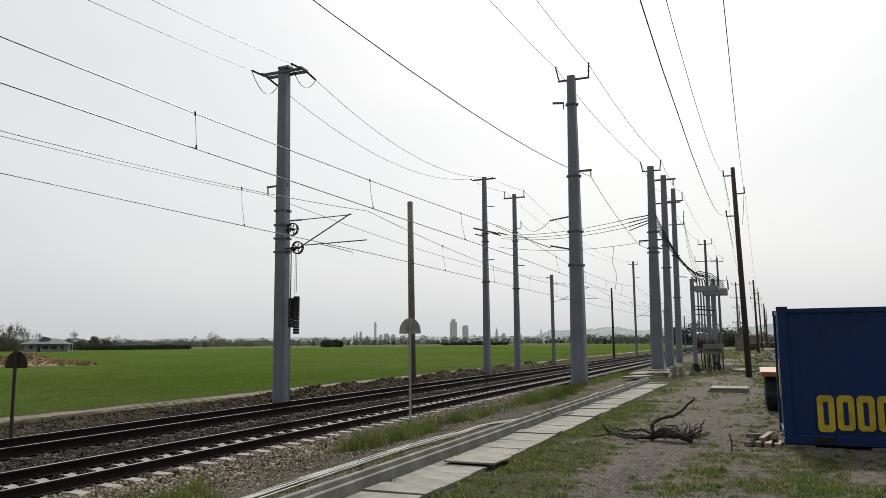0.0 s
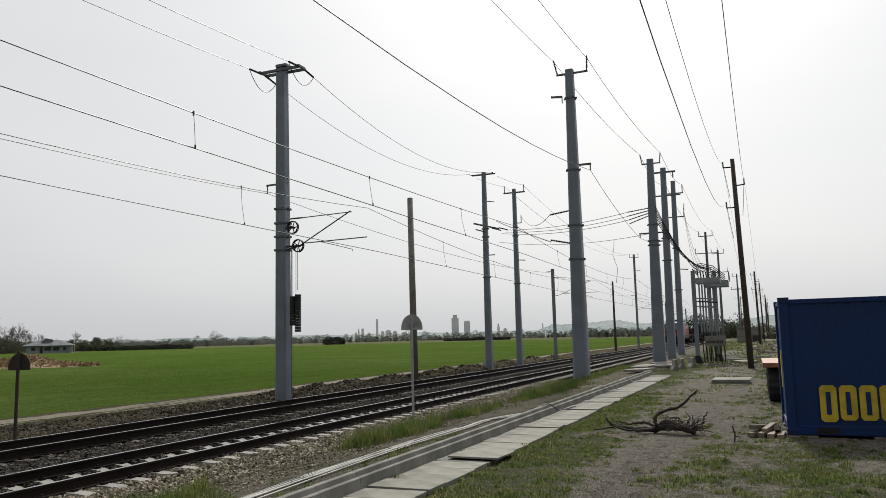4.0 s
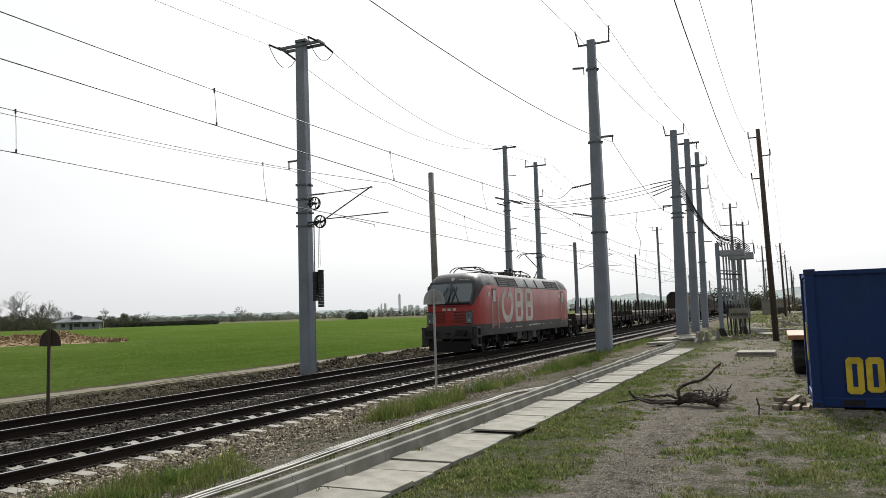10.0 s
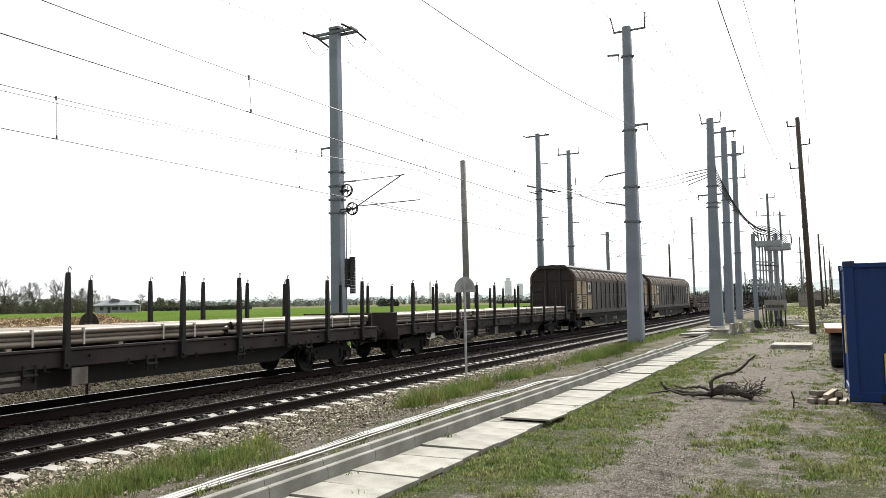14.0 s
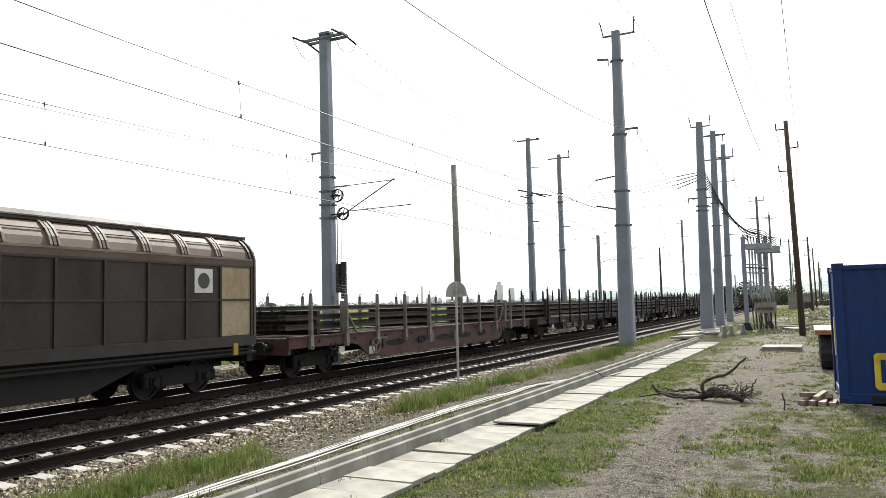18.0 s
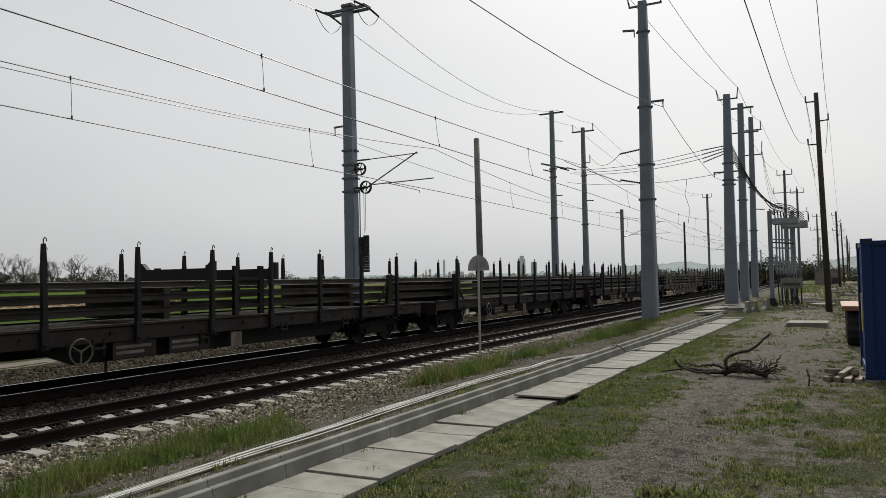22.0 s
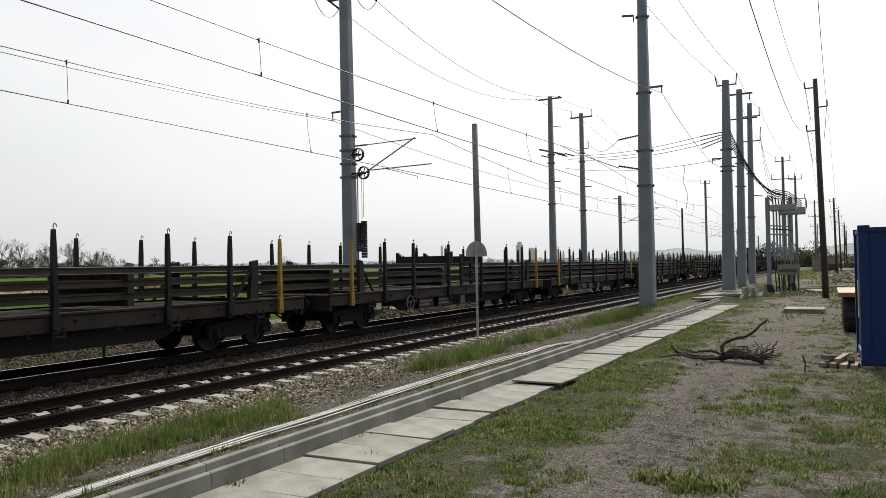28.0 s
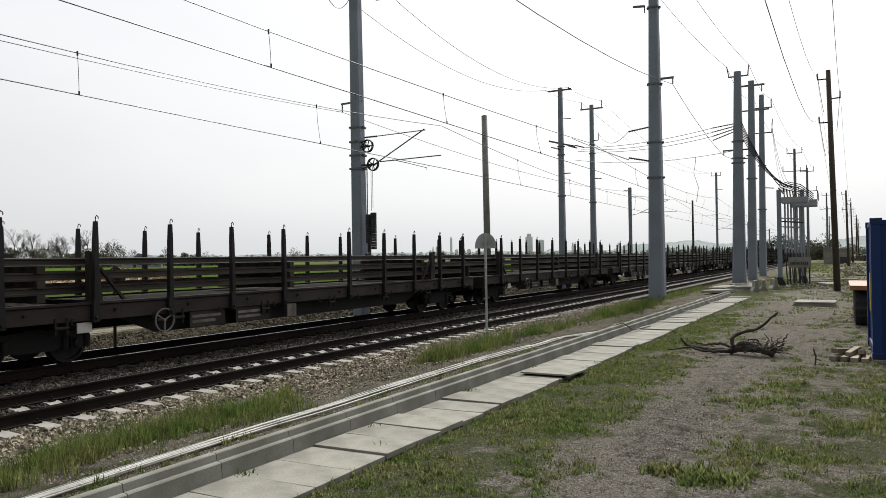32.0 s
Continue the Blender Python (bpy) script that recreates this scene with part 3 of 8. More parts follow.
# trailer half hidden behind the container
trailer = thing("farm_trailer", "trailer with orange deck and large lugged tyres", "trailer", pose(0.9, 23.4, 0))
for y in (0.0, 1.35):
    for x in (-0.42, 1.3):
        bm = B()
        prof = [(-0.19, 0.24), (-0.2, 0.4), (-0.17, 0.47), (-0.09, 0.5), (0.09, 0.5), (0.17, 0.47), (0.2, 0.4), (0.19, 0.24)]
        n = 56
        rings = [[bm.verts.new((px, (pr + tread) * math.cos(a), (pr + tread) * math.sin(a))) for a, tread in ((2 * math.pi * (k + 1.2 * abs(px) / 0.2) / n, 0.022 if k % 4 < 2 and pr > 0.45 else 0.0) for k in range(n))] for px, pr in prof]
        for a, b in zip(rings, rings[1:]):
            for k in range(n):
                bm.faces.new((a[k], a[(k + 1) % n], b[(k + 1) % n], b[k]))
        tyre = part("wheel", bm, M["tyre"], trailer, "lugged black farm tyre", at=pose(x, y, 0.51))
        bm = B()
        tube(bm, [(-0.1, 0, 0), (0.1, 0, 0)], 0.25, 20)
        part("rim", bm, M["galv"], tyre)
bm = B()
box(bm, -0.72, 1.7, -0.6, 3.4, 0.97, 1.1)
part("deck", bm, M["orange"], trailer, "orange painted deck edge", bevel=0.015)
bm = B()
for x in (0.2, 0.8):
    box(bm, x - 0.06, x + 0.06, -0.5, 3.3, 0.82, 0.97)
for y in (0, 1.35):
    box(bm, -0.42, 1.3, y - 0.06, y + 0.06, 0.45, 0.57)
    box(bm, 0.14, 0.86, y - 0.08, y + 0.08, 0.55, 0.83)
part("chassis", bm, M["dark_metal"], trailer)

# concrete slab pile
pile = thing("slab_pile", "low pile of flat concrete slabs on the gravel", "slabs", pose(-1.0, 31.6, 0, 0, 0, -4))
for k in range(3):
    bm = B()
    box(bm, -0.62 + 0.03 * k, 0.72 + 0.04 * k, -0.9, 0.75, k * 0.06, k * 0.06 + 0.05)
    part("slab", bm, M["slab"], pile, bevel=0.01, at=pose(0, 0, 0, 0, 0, k * 1.5 - 1))

# torn-out root with branches
M["root"] = mat("root_bark", (0.026, 0.02, 0.015), 0.9, 0, 4, 30, 0.35, 0.5, (0.045, 0.036, 0.027))
root = thing("uprooted_stump", "dead uprooted stump with long bare branches lying on gravel", "stump", pose(-1.72, 15.75, 0.0))
RS = 0.7


def limb(pts, r0, r1, rnd=0.03, name="branch"):
    bm = B()
    pts, r0, r1, rnd = [Vector(p) * RS for p in pts], r0 * RS, r1 * RS, rnd * RS
    full, steps = [], 5
    for a, b in zip(pts, pts[1:]):
        for k in range(steps):
            p = Vector(a).lerp(Vector(b), k / steps)
            full.append(p + Vector((random.uniform(-rnd, rnd), random.uniform(-rnd, rnd), random.uniform(-rnd, rnd) * 0.6)))
    full.append(Vector(pts[-1]))
    rs = [r0 + (r1 - r0) * i / (len(full) - 1) for i in range(len(full))]
    rs = [r * random.uniform(0.85, 1.15) for r in rs]
    tube(bm, full, rs, 7)
    part(name, bm, M["root"], root, smooth=True)


limb([(-0.42, 0.1, 0.06), (0.0, 0, 0.2), (0.45, -0.1, 0.18), (0.75, -0.2, 0.06)], 0.1, 0.07, 0.03, "stump")
limb([(-0.35, 0.1, 0.1), (-0.05, 0.1, 0.3), (0.2, 0, 0.26), (0.6, -0.1, 0.1)], 0.1, 0.08, 0.03, "stump")
limb([(-0.3, 0.0, 0.2), (-0.34, 0.1, 0.46), (-0.1, 0.3, 0.6), (0.35, 0.55, 0.72), (0.62, 0.75, 0.98), (0.82, 0.9, 1.16)], 0.055, 0.03, 0.02)
limb([(-0.3, 0.0, 0.12), (-0.8, 0.1, 0.1), (-1.3, 0.25, 0.12), (-1.62, 0.3, 0.2), (-1.78, 0.35, 0.38)], 0.075, 0.035, 0.03)
limb([(-0.4, 0.0, 0.1), (-0.9, -0.3, 0.1), (-1.4, -0.1, 0.16), (-2.1, 0.1, 0.05)], 0.05, 0.02, 0.04)
limb([(-0.3, 0.1, 0.2), (-0.7, 0.3, 0.26), (-1.1, 0.5, 0.2), (-1.5, 0.7, 0.25)], 0.05, 0.02, 0.04)
limb([(0.5, -0.1, 0.1), (0.95, 0.1, 0.22), (1.0, 0.1, 0.42), (1.12, 0.2, 0.6)], 0.03, 0.018, 0.03)
limb([(0.0, 0.1, 0.25), (0.12, 0.2, 0.42), (0.3, 0.25, 0.42), (0.42, 0.2, 0.25)], 0.03, 0.02, 0.02)
limb([(0.5, 0.0, 0.2), (0.62, 0.2, 0.45), (0.5, 0.3, 0.6)], 0.02, 0.01, 0.02)
for k in range(52):
    a = random.uniform(-0.6, 1.9)
    p = Vector((random.uniform(-0.1, 0.85), random.uniform(-0.3, 0.2), random.uniform(0.08, 0.25)))
    q = p + Vector((math.cos(a) * random.uniform(0.3, 0.7), random.uniform(-0.3, 0.3), math.sin(a) * random.uniform(0.1, 0.35)))
    q.z = max(q.z, 0.03)
    limb([p, p.lerp(q, 0.5) + Vector((0, 0, 0.08)), q], 0.014, 0.006, 0.03, "rootlet")
tw = B()
tube(tw, [(0, 0, -0.02), (0.02, 0.01, 0.16), (-0.02, 0.03, 0.3)], 0.014, 5)
tube(tw, [(0.02, 0.01, 0.12), (0.1, 0, 0.1)], 0.01, 5)
tagged(part("twig", tw, M["root"], at=pose(-0.45, 14.7, 0)), "small dry twig standing in the gravel", "twig")

# ---- kerb and cable trough ----


def kerb_drift(y):
    """The kerb swings slowly to the right along its way."""
    return 0.001 * max(0, min(y, 12) - 6) ** 2 + 0.012 * max(0, y - 12) + 0.0036 * max(0, y - 20)


for name, x0, x1 in (("kerb", -0.07, 0.07),):
    kerb = thing(name, "stepped grey concrete kerb of a cable trough", "kerb", kind="structure")
    bm = B()
    prism(bm, [(x0, -0.15), (x1 + 0.03, -0.15), (x1 + 0.0, 0.175), (x1 - 0.012, 0.185), (x1 - 0.05, 0.188), (x1 - 0.062, 0.25), (x1 - 0.072, 0.258), (x0 + 0.008, 0.258), (x0, 0.25)], "y", 0.004, 0.996)
    blockmesh = mesh_of("kerb_block", bm, M["concrete"])
    y = -6.0
    while y < 37:
        put("kerb_block", blockmesh, kerb, pose(-5.04 + kerb_drift(y), y, random.uniform(-0.001, 0.001), 0, 0, -math.degrees(math.atan(kerb_drift(y + 1) - kerb_drift(y)))))
        y += 1.0
slabs = thing("pavement", "row of pale concrete cover slabs beside the kerb", "pavement", kind="structure")
bm = B()
box(bm, -0.46, 0.46, 0.002, 0.563, -0.06, 0.0)
slabmesh = mesh_of("cover_slab", bm, M["slab"], bevel=0.006)
y = -5.0
k = 0
while y < 36:
    drift = 0.012 * max(0, y - 8) + 0.004 * max(0, y - 20)
    lift = 0.035 + random.uniform(-0.004, 0.004) + (0.02 if random.random() < 0.16 else 0)
    put("cover_slab", slabmesh, slabs, pose(-4.5 + drift + random.uniform(-0.015, 0.015), y, lift, random.uniform(-0.6, 0.1), random.uniform(-0.4, 0.3), random.uniform(-0.8, 0.8) - 0.7))
    y += 0.565
    k += 1
# one loose board lies across the slabs
bm = B()
box(bm, -0.4, 0.46, 0, 0.9, 0.0, 0.03)
tagged(part("loose_slab", bm, M["slab"], bevel=0.006, at=pose(-4.33, 11.5, 0.068, -1.2, 0, -1.5)), "raised loose cover slab lying on the row", "slab")

# cables along the kerb
M["cable_grey"] = mat("cable_grey", (0.38, 0.37, 0.34), 0.6, 0, 2, 20, 0.12, 0)
M["cable_black"] = mat("cable_black", (0.018, 0.018, 0.018), 0.5, 0, 2, 20, 0.12, 0)


def cable(pts, r, m, label):
    bm = B()
    pts = [Vector(p) for p in pts]
    full = []
    for i in range(len(pts) - 1):
        p0, p1, p2, p3 = pts[max(i - 1, 0)], pts[i], pts[i + 1], pts[min(i + 2, len(pts) - 1)]
        for k in range(8):
            s = k / 8
            full.append(0.5 * ((2 * p1) + (p2 - p0) * s + (2 * p0 - 5 * p1 + 4 * p2 - p3) * s * s + (3 * p1 - p0 - 3 * p2 + p3) * s ** 3))
    full.append(pts[-1])
    tube(bm, full, r, 6)
    tagged(part("cable", bm, M[m], smooth=True), label, "cable", group="trackside cables")


rng = random.Random(5)
CABLE_WAY = [(y, x + rng.uniform(-0.06, 0.06)) for y, x in ((-4, -6.2), (2, -6.15), (5, -6.25), (6.6, -6.3), (8.3, -6.32), (10.4, -6.42), (13, -6.36), (15.2, -6.3), (16.4, -6.3), (17.4, -6.2), (18.6, -5.8), (19.6, -5.42), (22, -5.3), (27, -5.2), (33, -5.05))]
for k, dx in enumerate((-0.12, -0.04, -0.17, 0.04, 0.11, 0.0)):
    pts = []
    for y, x in CABLE_WAY:
        xx = x + dx + rng.uniform(-0.06, 0.06)
        pts.append((xx, y + rng.uniform(-0.4, 0.4), ground_z(xx, y) + 0.03 + 0.015 * (k % 2)))
    cable(pts, 0.014 if k % 3 else 0.011, "cable_black" if k == 2 else "cable_grey", "black cable lying loose in gravel" if k == 2 else "pale grey cable lying loose in gravel")
for y in (18.9, 25.6, 30.5):
    cable([(-5.5 + kerb_drift(y), y - 1.6, 0.03), (-5.25 + kerb_drift(y), y - 0.7, 0.2), (-5.05 + kerb_drift(y), y - 0.2, 0.285), (-4.93 + kerb_drift(y), y, 0.2), (-4.85 + kerb_drift(y), y + 0.3, 0.09), (-4.7 + kerb_drift(y), y + 1.5, 0.085)], 0.014, "cable_black" if y < 19 else "cable_grey", "cable bent over the kerb onto the slabs")

# ---- train ----
SPEED, T0 = 19.6, 11.2
VEHICLES = []
M["red"] = mat("loco_red", (0.3, 0.015, 0.010), 0.32, 0, 0.9, 18, 0.08, 0.015, (0.25, 0.019, 0.014), stretch=(1, 1, 0.5))
M["skirt"] = mat("loco_skirt_grey", (0.026, 0.028, 0.029), 0.55, 0, 1.5, 30, 0.12, 0.03, (0.032, 0.03, 0.027))
M["loco_roof"] = mat("loco_roof_grey", (0.2, 0.205, 0.215), 0.6, 0, 1.0, 25, 0.12, 0.02, (0.046, 0.048, 0.052), spec=0.25)
M["roof_panel"] = mat("roof_panel_grey", (0.25, 0.255, 0.262), 0.5, 0, 1.0, 25, 0.12, 0.02, (0.19, 0.19, 0.192), spec=0.25)
M["mask"] = mat("loco_mask_grey", (0.023, 0.025, 0.028), 0.4, 0, 1.5, 30, 0.08, 0.0)
M["white_sign"] = mat("white_marking", (0.527, 0.51, 0.476), 0.55, 0, 1.5, 20, 0.08, 0, (0.425, 0.399, 0.374))
M["underframe"] = mat("underframe_grime", (0.007, 0.006, 0.006), 0.85, 0.1, 2.5, 30, 0.35, 0.1, (0.012, 0.010, 0.008))
M["wheel"] = mat("wheel_steel", (0.013, 0.011, 0.010), 0.7, 0.2, 4, 40, 0.25, 0.05)
M["tread"] = mat("wheel_tread", (0.24, 0.234, 0.228), 0.3, 1.0, 4, 30, 0.1, 0)
M["wagon_brown"] = mat("wagon_brown", (0.02, 0.012, 0.009), 0.8, 0, 1.2, 25, 0.3, 0.06, (0.011, 0.008, 0.007), rnd=0.2)
M["wagon_red"] = mat("wagon_red", (0.058, 0.022, 0.018), 0.75, 0, 1.2, 25, 0.2, 0.05, (0.038, 0.019, 0.016))
M["stake"] = mat("stake_dark", (0.009, 0.007, 0.007), 0.7, 0.2, 2, 30, 0.25, 0.05, rnd=0.25)
M["stake_grey"] = mat("stake_grey", (0.162, 0.15, 0.132), 0.65, 0.2, 3, 30, 0.2, 0.05, (0.102, 0.084, 0.069), rnd=0.2)
M["stake_yellow"] = mat("stake_yellow", (0.33, 0.216, 0.018), 0.6, 0, 2, 30, 0.15, 0.03)
M["deck"] = mat("deck_planks", (0.024, 0.018, 0.013), 0.9, 0, 2, 30, 0.3, 0.2, stretch=(1, 8, 1))
M["load_rail"] = mat("new_rail", (0.027, 0.02, 0.013), 0.65, 0.2, 0.6, 30, 0.2, 0.05, (0.014, 0.01, 0.007), rnd=0.2)
M["dark_timber"] = mat("dark_timber", (0.03, 0.024, 0.017), 0.9, 0, 3, 40, 0.3, 0.2, (0.016, 0.013, 0.01), rnd=0.3)
M["pipe"] = mat("steel_pipe", (0.204, 0.174, 0.141), 0.55, 0.4, 0.8, 30, 0.15, 0.03, (0.144, 0.114, 0.09), rnd=0.25)
M["panel_brown"] = mat("wagon_panel", (0.027, 0.021, 0.017), 0.55, 0.1, 0.9, 16, 0.25, 0.04, (0.016, 0.012, 0.010), rnd=0.15, stretch=(1, 1, 0.5), spec=0.3)
M["panel_rib"] = mat("wagon_rib", (0.02, 0.016, 0.014), 0.6, 0.1, 1.5, 20, 0.15, 0.03)
M["panel_roof"] = mat("wagon_roof", (0.095, 0.068, 0.05), 0.65, 0.0, 0.9, 20, 0.2, 0.04, (0.066, 0.047, 0.035), rnd=0.15, spec=0.3)
M["roof_frame"] = mat("wagon_roof_frame", (0.19, 0.16, 0.13), 0.7, 0, 1.5, 20, 0.2, 0.04, (0.12, 0.095, 0.075), rnd=0.12)
M["panel_cream"] = mat("wagon_cream", (0.33, 0.27, 0.17), 0.7, 0, 1.1, 9, 0.16, 0.04, (0.2, 0.11, 0.045), mix=(0.45, 0.72), rnd=0.12)
M["black_mark"] = mat("black_marking", (0.018, 0.018, 0.018), 0.7, 0, 4, 30, 0.1, 0)

gl = bpy.data.materials.new("cab_glass")
gl.use_nodes = True
gb = gl.node_tree.nodes["Principled BSDF"]
gb.inputs["Base Color"].default_value = (0.1, 0.125, 0.135, 1)
gb.inputs["Metallic"].default_value = 0.2
gb.inputs["Roughness"].default_value = 0.08
gb.inputs["Specular IOR Level"].default_value = 0.9
M["cab_glass"] = gl


def disc(bm, x, y, z, r, w, n=20, hub=0.25):
    """A wheel on the x axis: tread, flange side and dished web."""
    prof = [(-w / 2, r + 0.028), (-w / 2 + 0.03, r + 0.028), (-w / 2 + 0.045, r), (w / 2, r - 0.006), (w / 2, r - 0.07), (w / 2 - 0.06, r - 0.08), (w / 2 - 0.07, r * hub + 0.05), (w / 2 + 0.01, r * hub), (w / 2 + 0.02, 0.001)]
    rings = [[bm.verts.new((x + px, y + pr * math.cos(2 * math.pi * k / n), z + pr * math.sin(2 * math.pi * k / n))) for k in range(n)] for px, pr in prof]
    for a, b in zip(rings, rings[1:]):
        for k in range(n):
            bm.faces.new((a[k], a[(k + 1) % n], b[(k + 1) % n], b[k]))
    bm.faces.new(rings[0])


def wheelset(parent, y, r, name="wheelset"):
    bm = B()
    for s in (-1, 1):
        n0 = len(bm.verts)
        disc(bm, 0, 0, 0, r, 0.135)
        bm.verts.ensure_lookup_table()
        for v in bm.verts[n0:]:
            v.co.x = s * (0.75 + v.co.x) if s > 0 else -(0.75 + v.co.x)
    tube(bm, [(-0.75, 0, 0), (0.75, 0, 0)], 0.09, 8)
    return part(name, bm, M["wheel"], parent, at=pose(0, y, RAIL_Z + r))


def bogie(t, y, r, base, material="underframe"):
    """A freight bogie: two wheelsets, cast side frames, springs and a bolster."""
    bm = B()
    zc = RAIL_Z + r
    for s in (-1, 1):
        x = s * 1.02
        prism(bm, [(-base / 2 - 0.38, zc + 0.08), (-base / 2 - 0.3, zc + 0.24), (-0.5, zc + 0.3), (0.5, zc + 0.3), (base / 2 + 0.3, zc + 0.24), (base / 2 + 0.38, zc + 0.08), (base / 2 + 0.14, zc + 0.06), (0.42, zc - 0.14), (-0.42, zc - 0.14), (-base / 2 - 0.14, zc + 0.06)], "x", x - 0.06, x + 0.06)
        for a in (-base / 2, base / 2):
            box(bm, x - 0.1, x + 0.12, a - 0.15, a + 0.15, zc - 0.14, zc + 0.12)
            tube(bm, [(x + s * 0.1, a, zc), (x + s * 0.19, a, zc)], 0.11, 10)
            for o in (-0.26, 0.26):
                tube(bm, [(x + s * 0.06, a + o, zc - 0.12), (x + s * 0.06, a + o, zc + 0.16)], 0.085, 8)
    box(bm, -1.05, 1.05, -0.22, 0.22, zc + 0.0, zc + 0.34)
    ob = part("bogie", bm, M[material], t, at=pose(0, y, 0))
    for a in (-base / 2, base / 2):
        wheelset(ob, a, r)
    return ob


def buffers(t, y, d, z=0.86):
    for s in (-1, 1):
        bm = B()
        tube(bm, [(s * 0.875, y, z), (s * 0.875, y + d * 0.45, z)], 0.1, 10)
        tube(bm, [(s * 0.875, y + d * 0.0, z), (s * 0.875, y + d * 0.08, z)], 0.17, 10)
        prism(bm, [(s * 0.875 + a * 0.23, z + b * 0.16) for a, b in ((-1, -0.6), (-0.7, -1), (0.7, -1), (1, -0.6), (1, 0.6), (0.7, 1), (-0.7, 1), (-1, 0.6))], "y", min(y + d * 0.45, y + d * 0.52), max(y + d * 0.45, y + d * 0.52))
        part("buffer", bm, M["underframe"], t)
    bm = B()
    tube(bm, [(0, y, z - 0.05), (0, y + d * 0.4, z - 0.02), (0, y + d * 0.6, z - 0.3)], 0.05, 6)
    tube(bm, [(0.35, y, z - 0.1), (0.37, y + d * 0.3, z - 0.35), (0.3, y + d * 0.6, z - 0.45)], 0.03, 6)
    part("coupling", bm, M["underframe"], t)


def hoop(bm, x, y, z, r, tr=0.022, n=20, spokes=3):
    """A handwheel in the yz plane."""
    pts = [(x, y + r * math.cos(2 * math.pi * k / n), z + r * math.sin(2 * math.pi * k / n)) for k in range(n + 1)]
    tube(bm, pts, tr, 5, False)
    for k in range(spokes):
        a = 2 * math.pi * k / spokes + 0.5
        tube(bm, [(x, y, z), (x, y + r * math.cos(a), z + r * math.sin(a))], tr * 0.9, 5)


def bars(t, x, rows, material, name="marking", s=1):
    """Flat lettering bars on a side: (y0, y1, z0, z1)."""
    for y0, y1, z0, z1 in rows:
        bm = B()
        box(bm, x, x + 0.006, y0, y1, z0, z1)
        part(name, bm, material, t)


# -- locomotive --


def insulator(bm, a, b, r=0.07, n=6):
    """A ribbed insulator between two points."""
    a, b, r, n = Vector(a), Vector(b), r * 0.68, n * 2
    tube(bm, [a, b], r * 0.55, 6)
    for k in range(n):
        p, q = a.lerp(b, (k + 0.3) / n), a.lerp(b, (k + 0.75) / n)
        tube(bm, [p, q], [r, r * 0.75], 8)


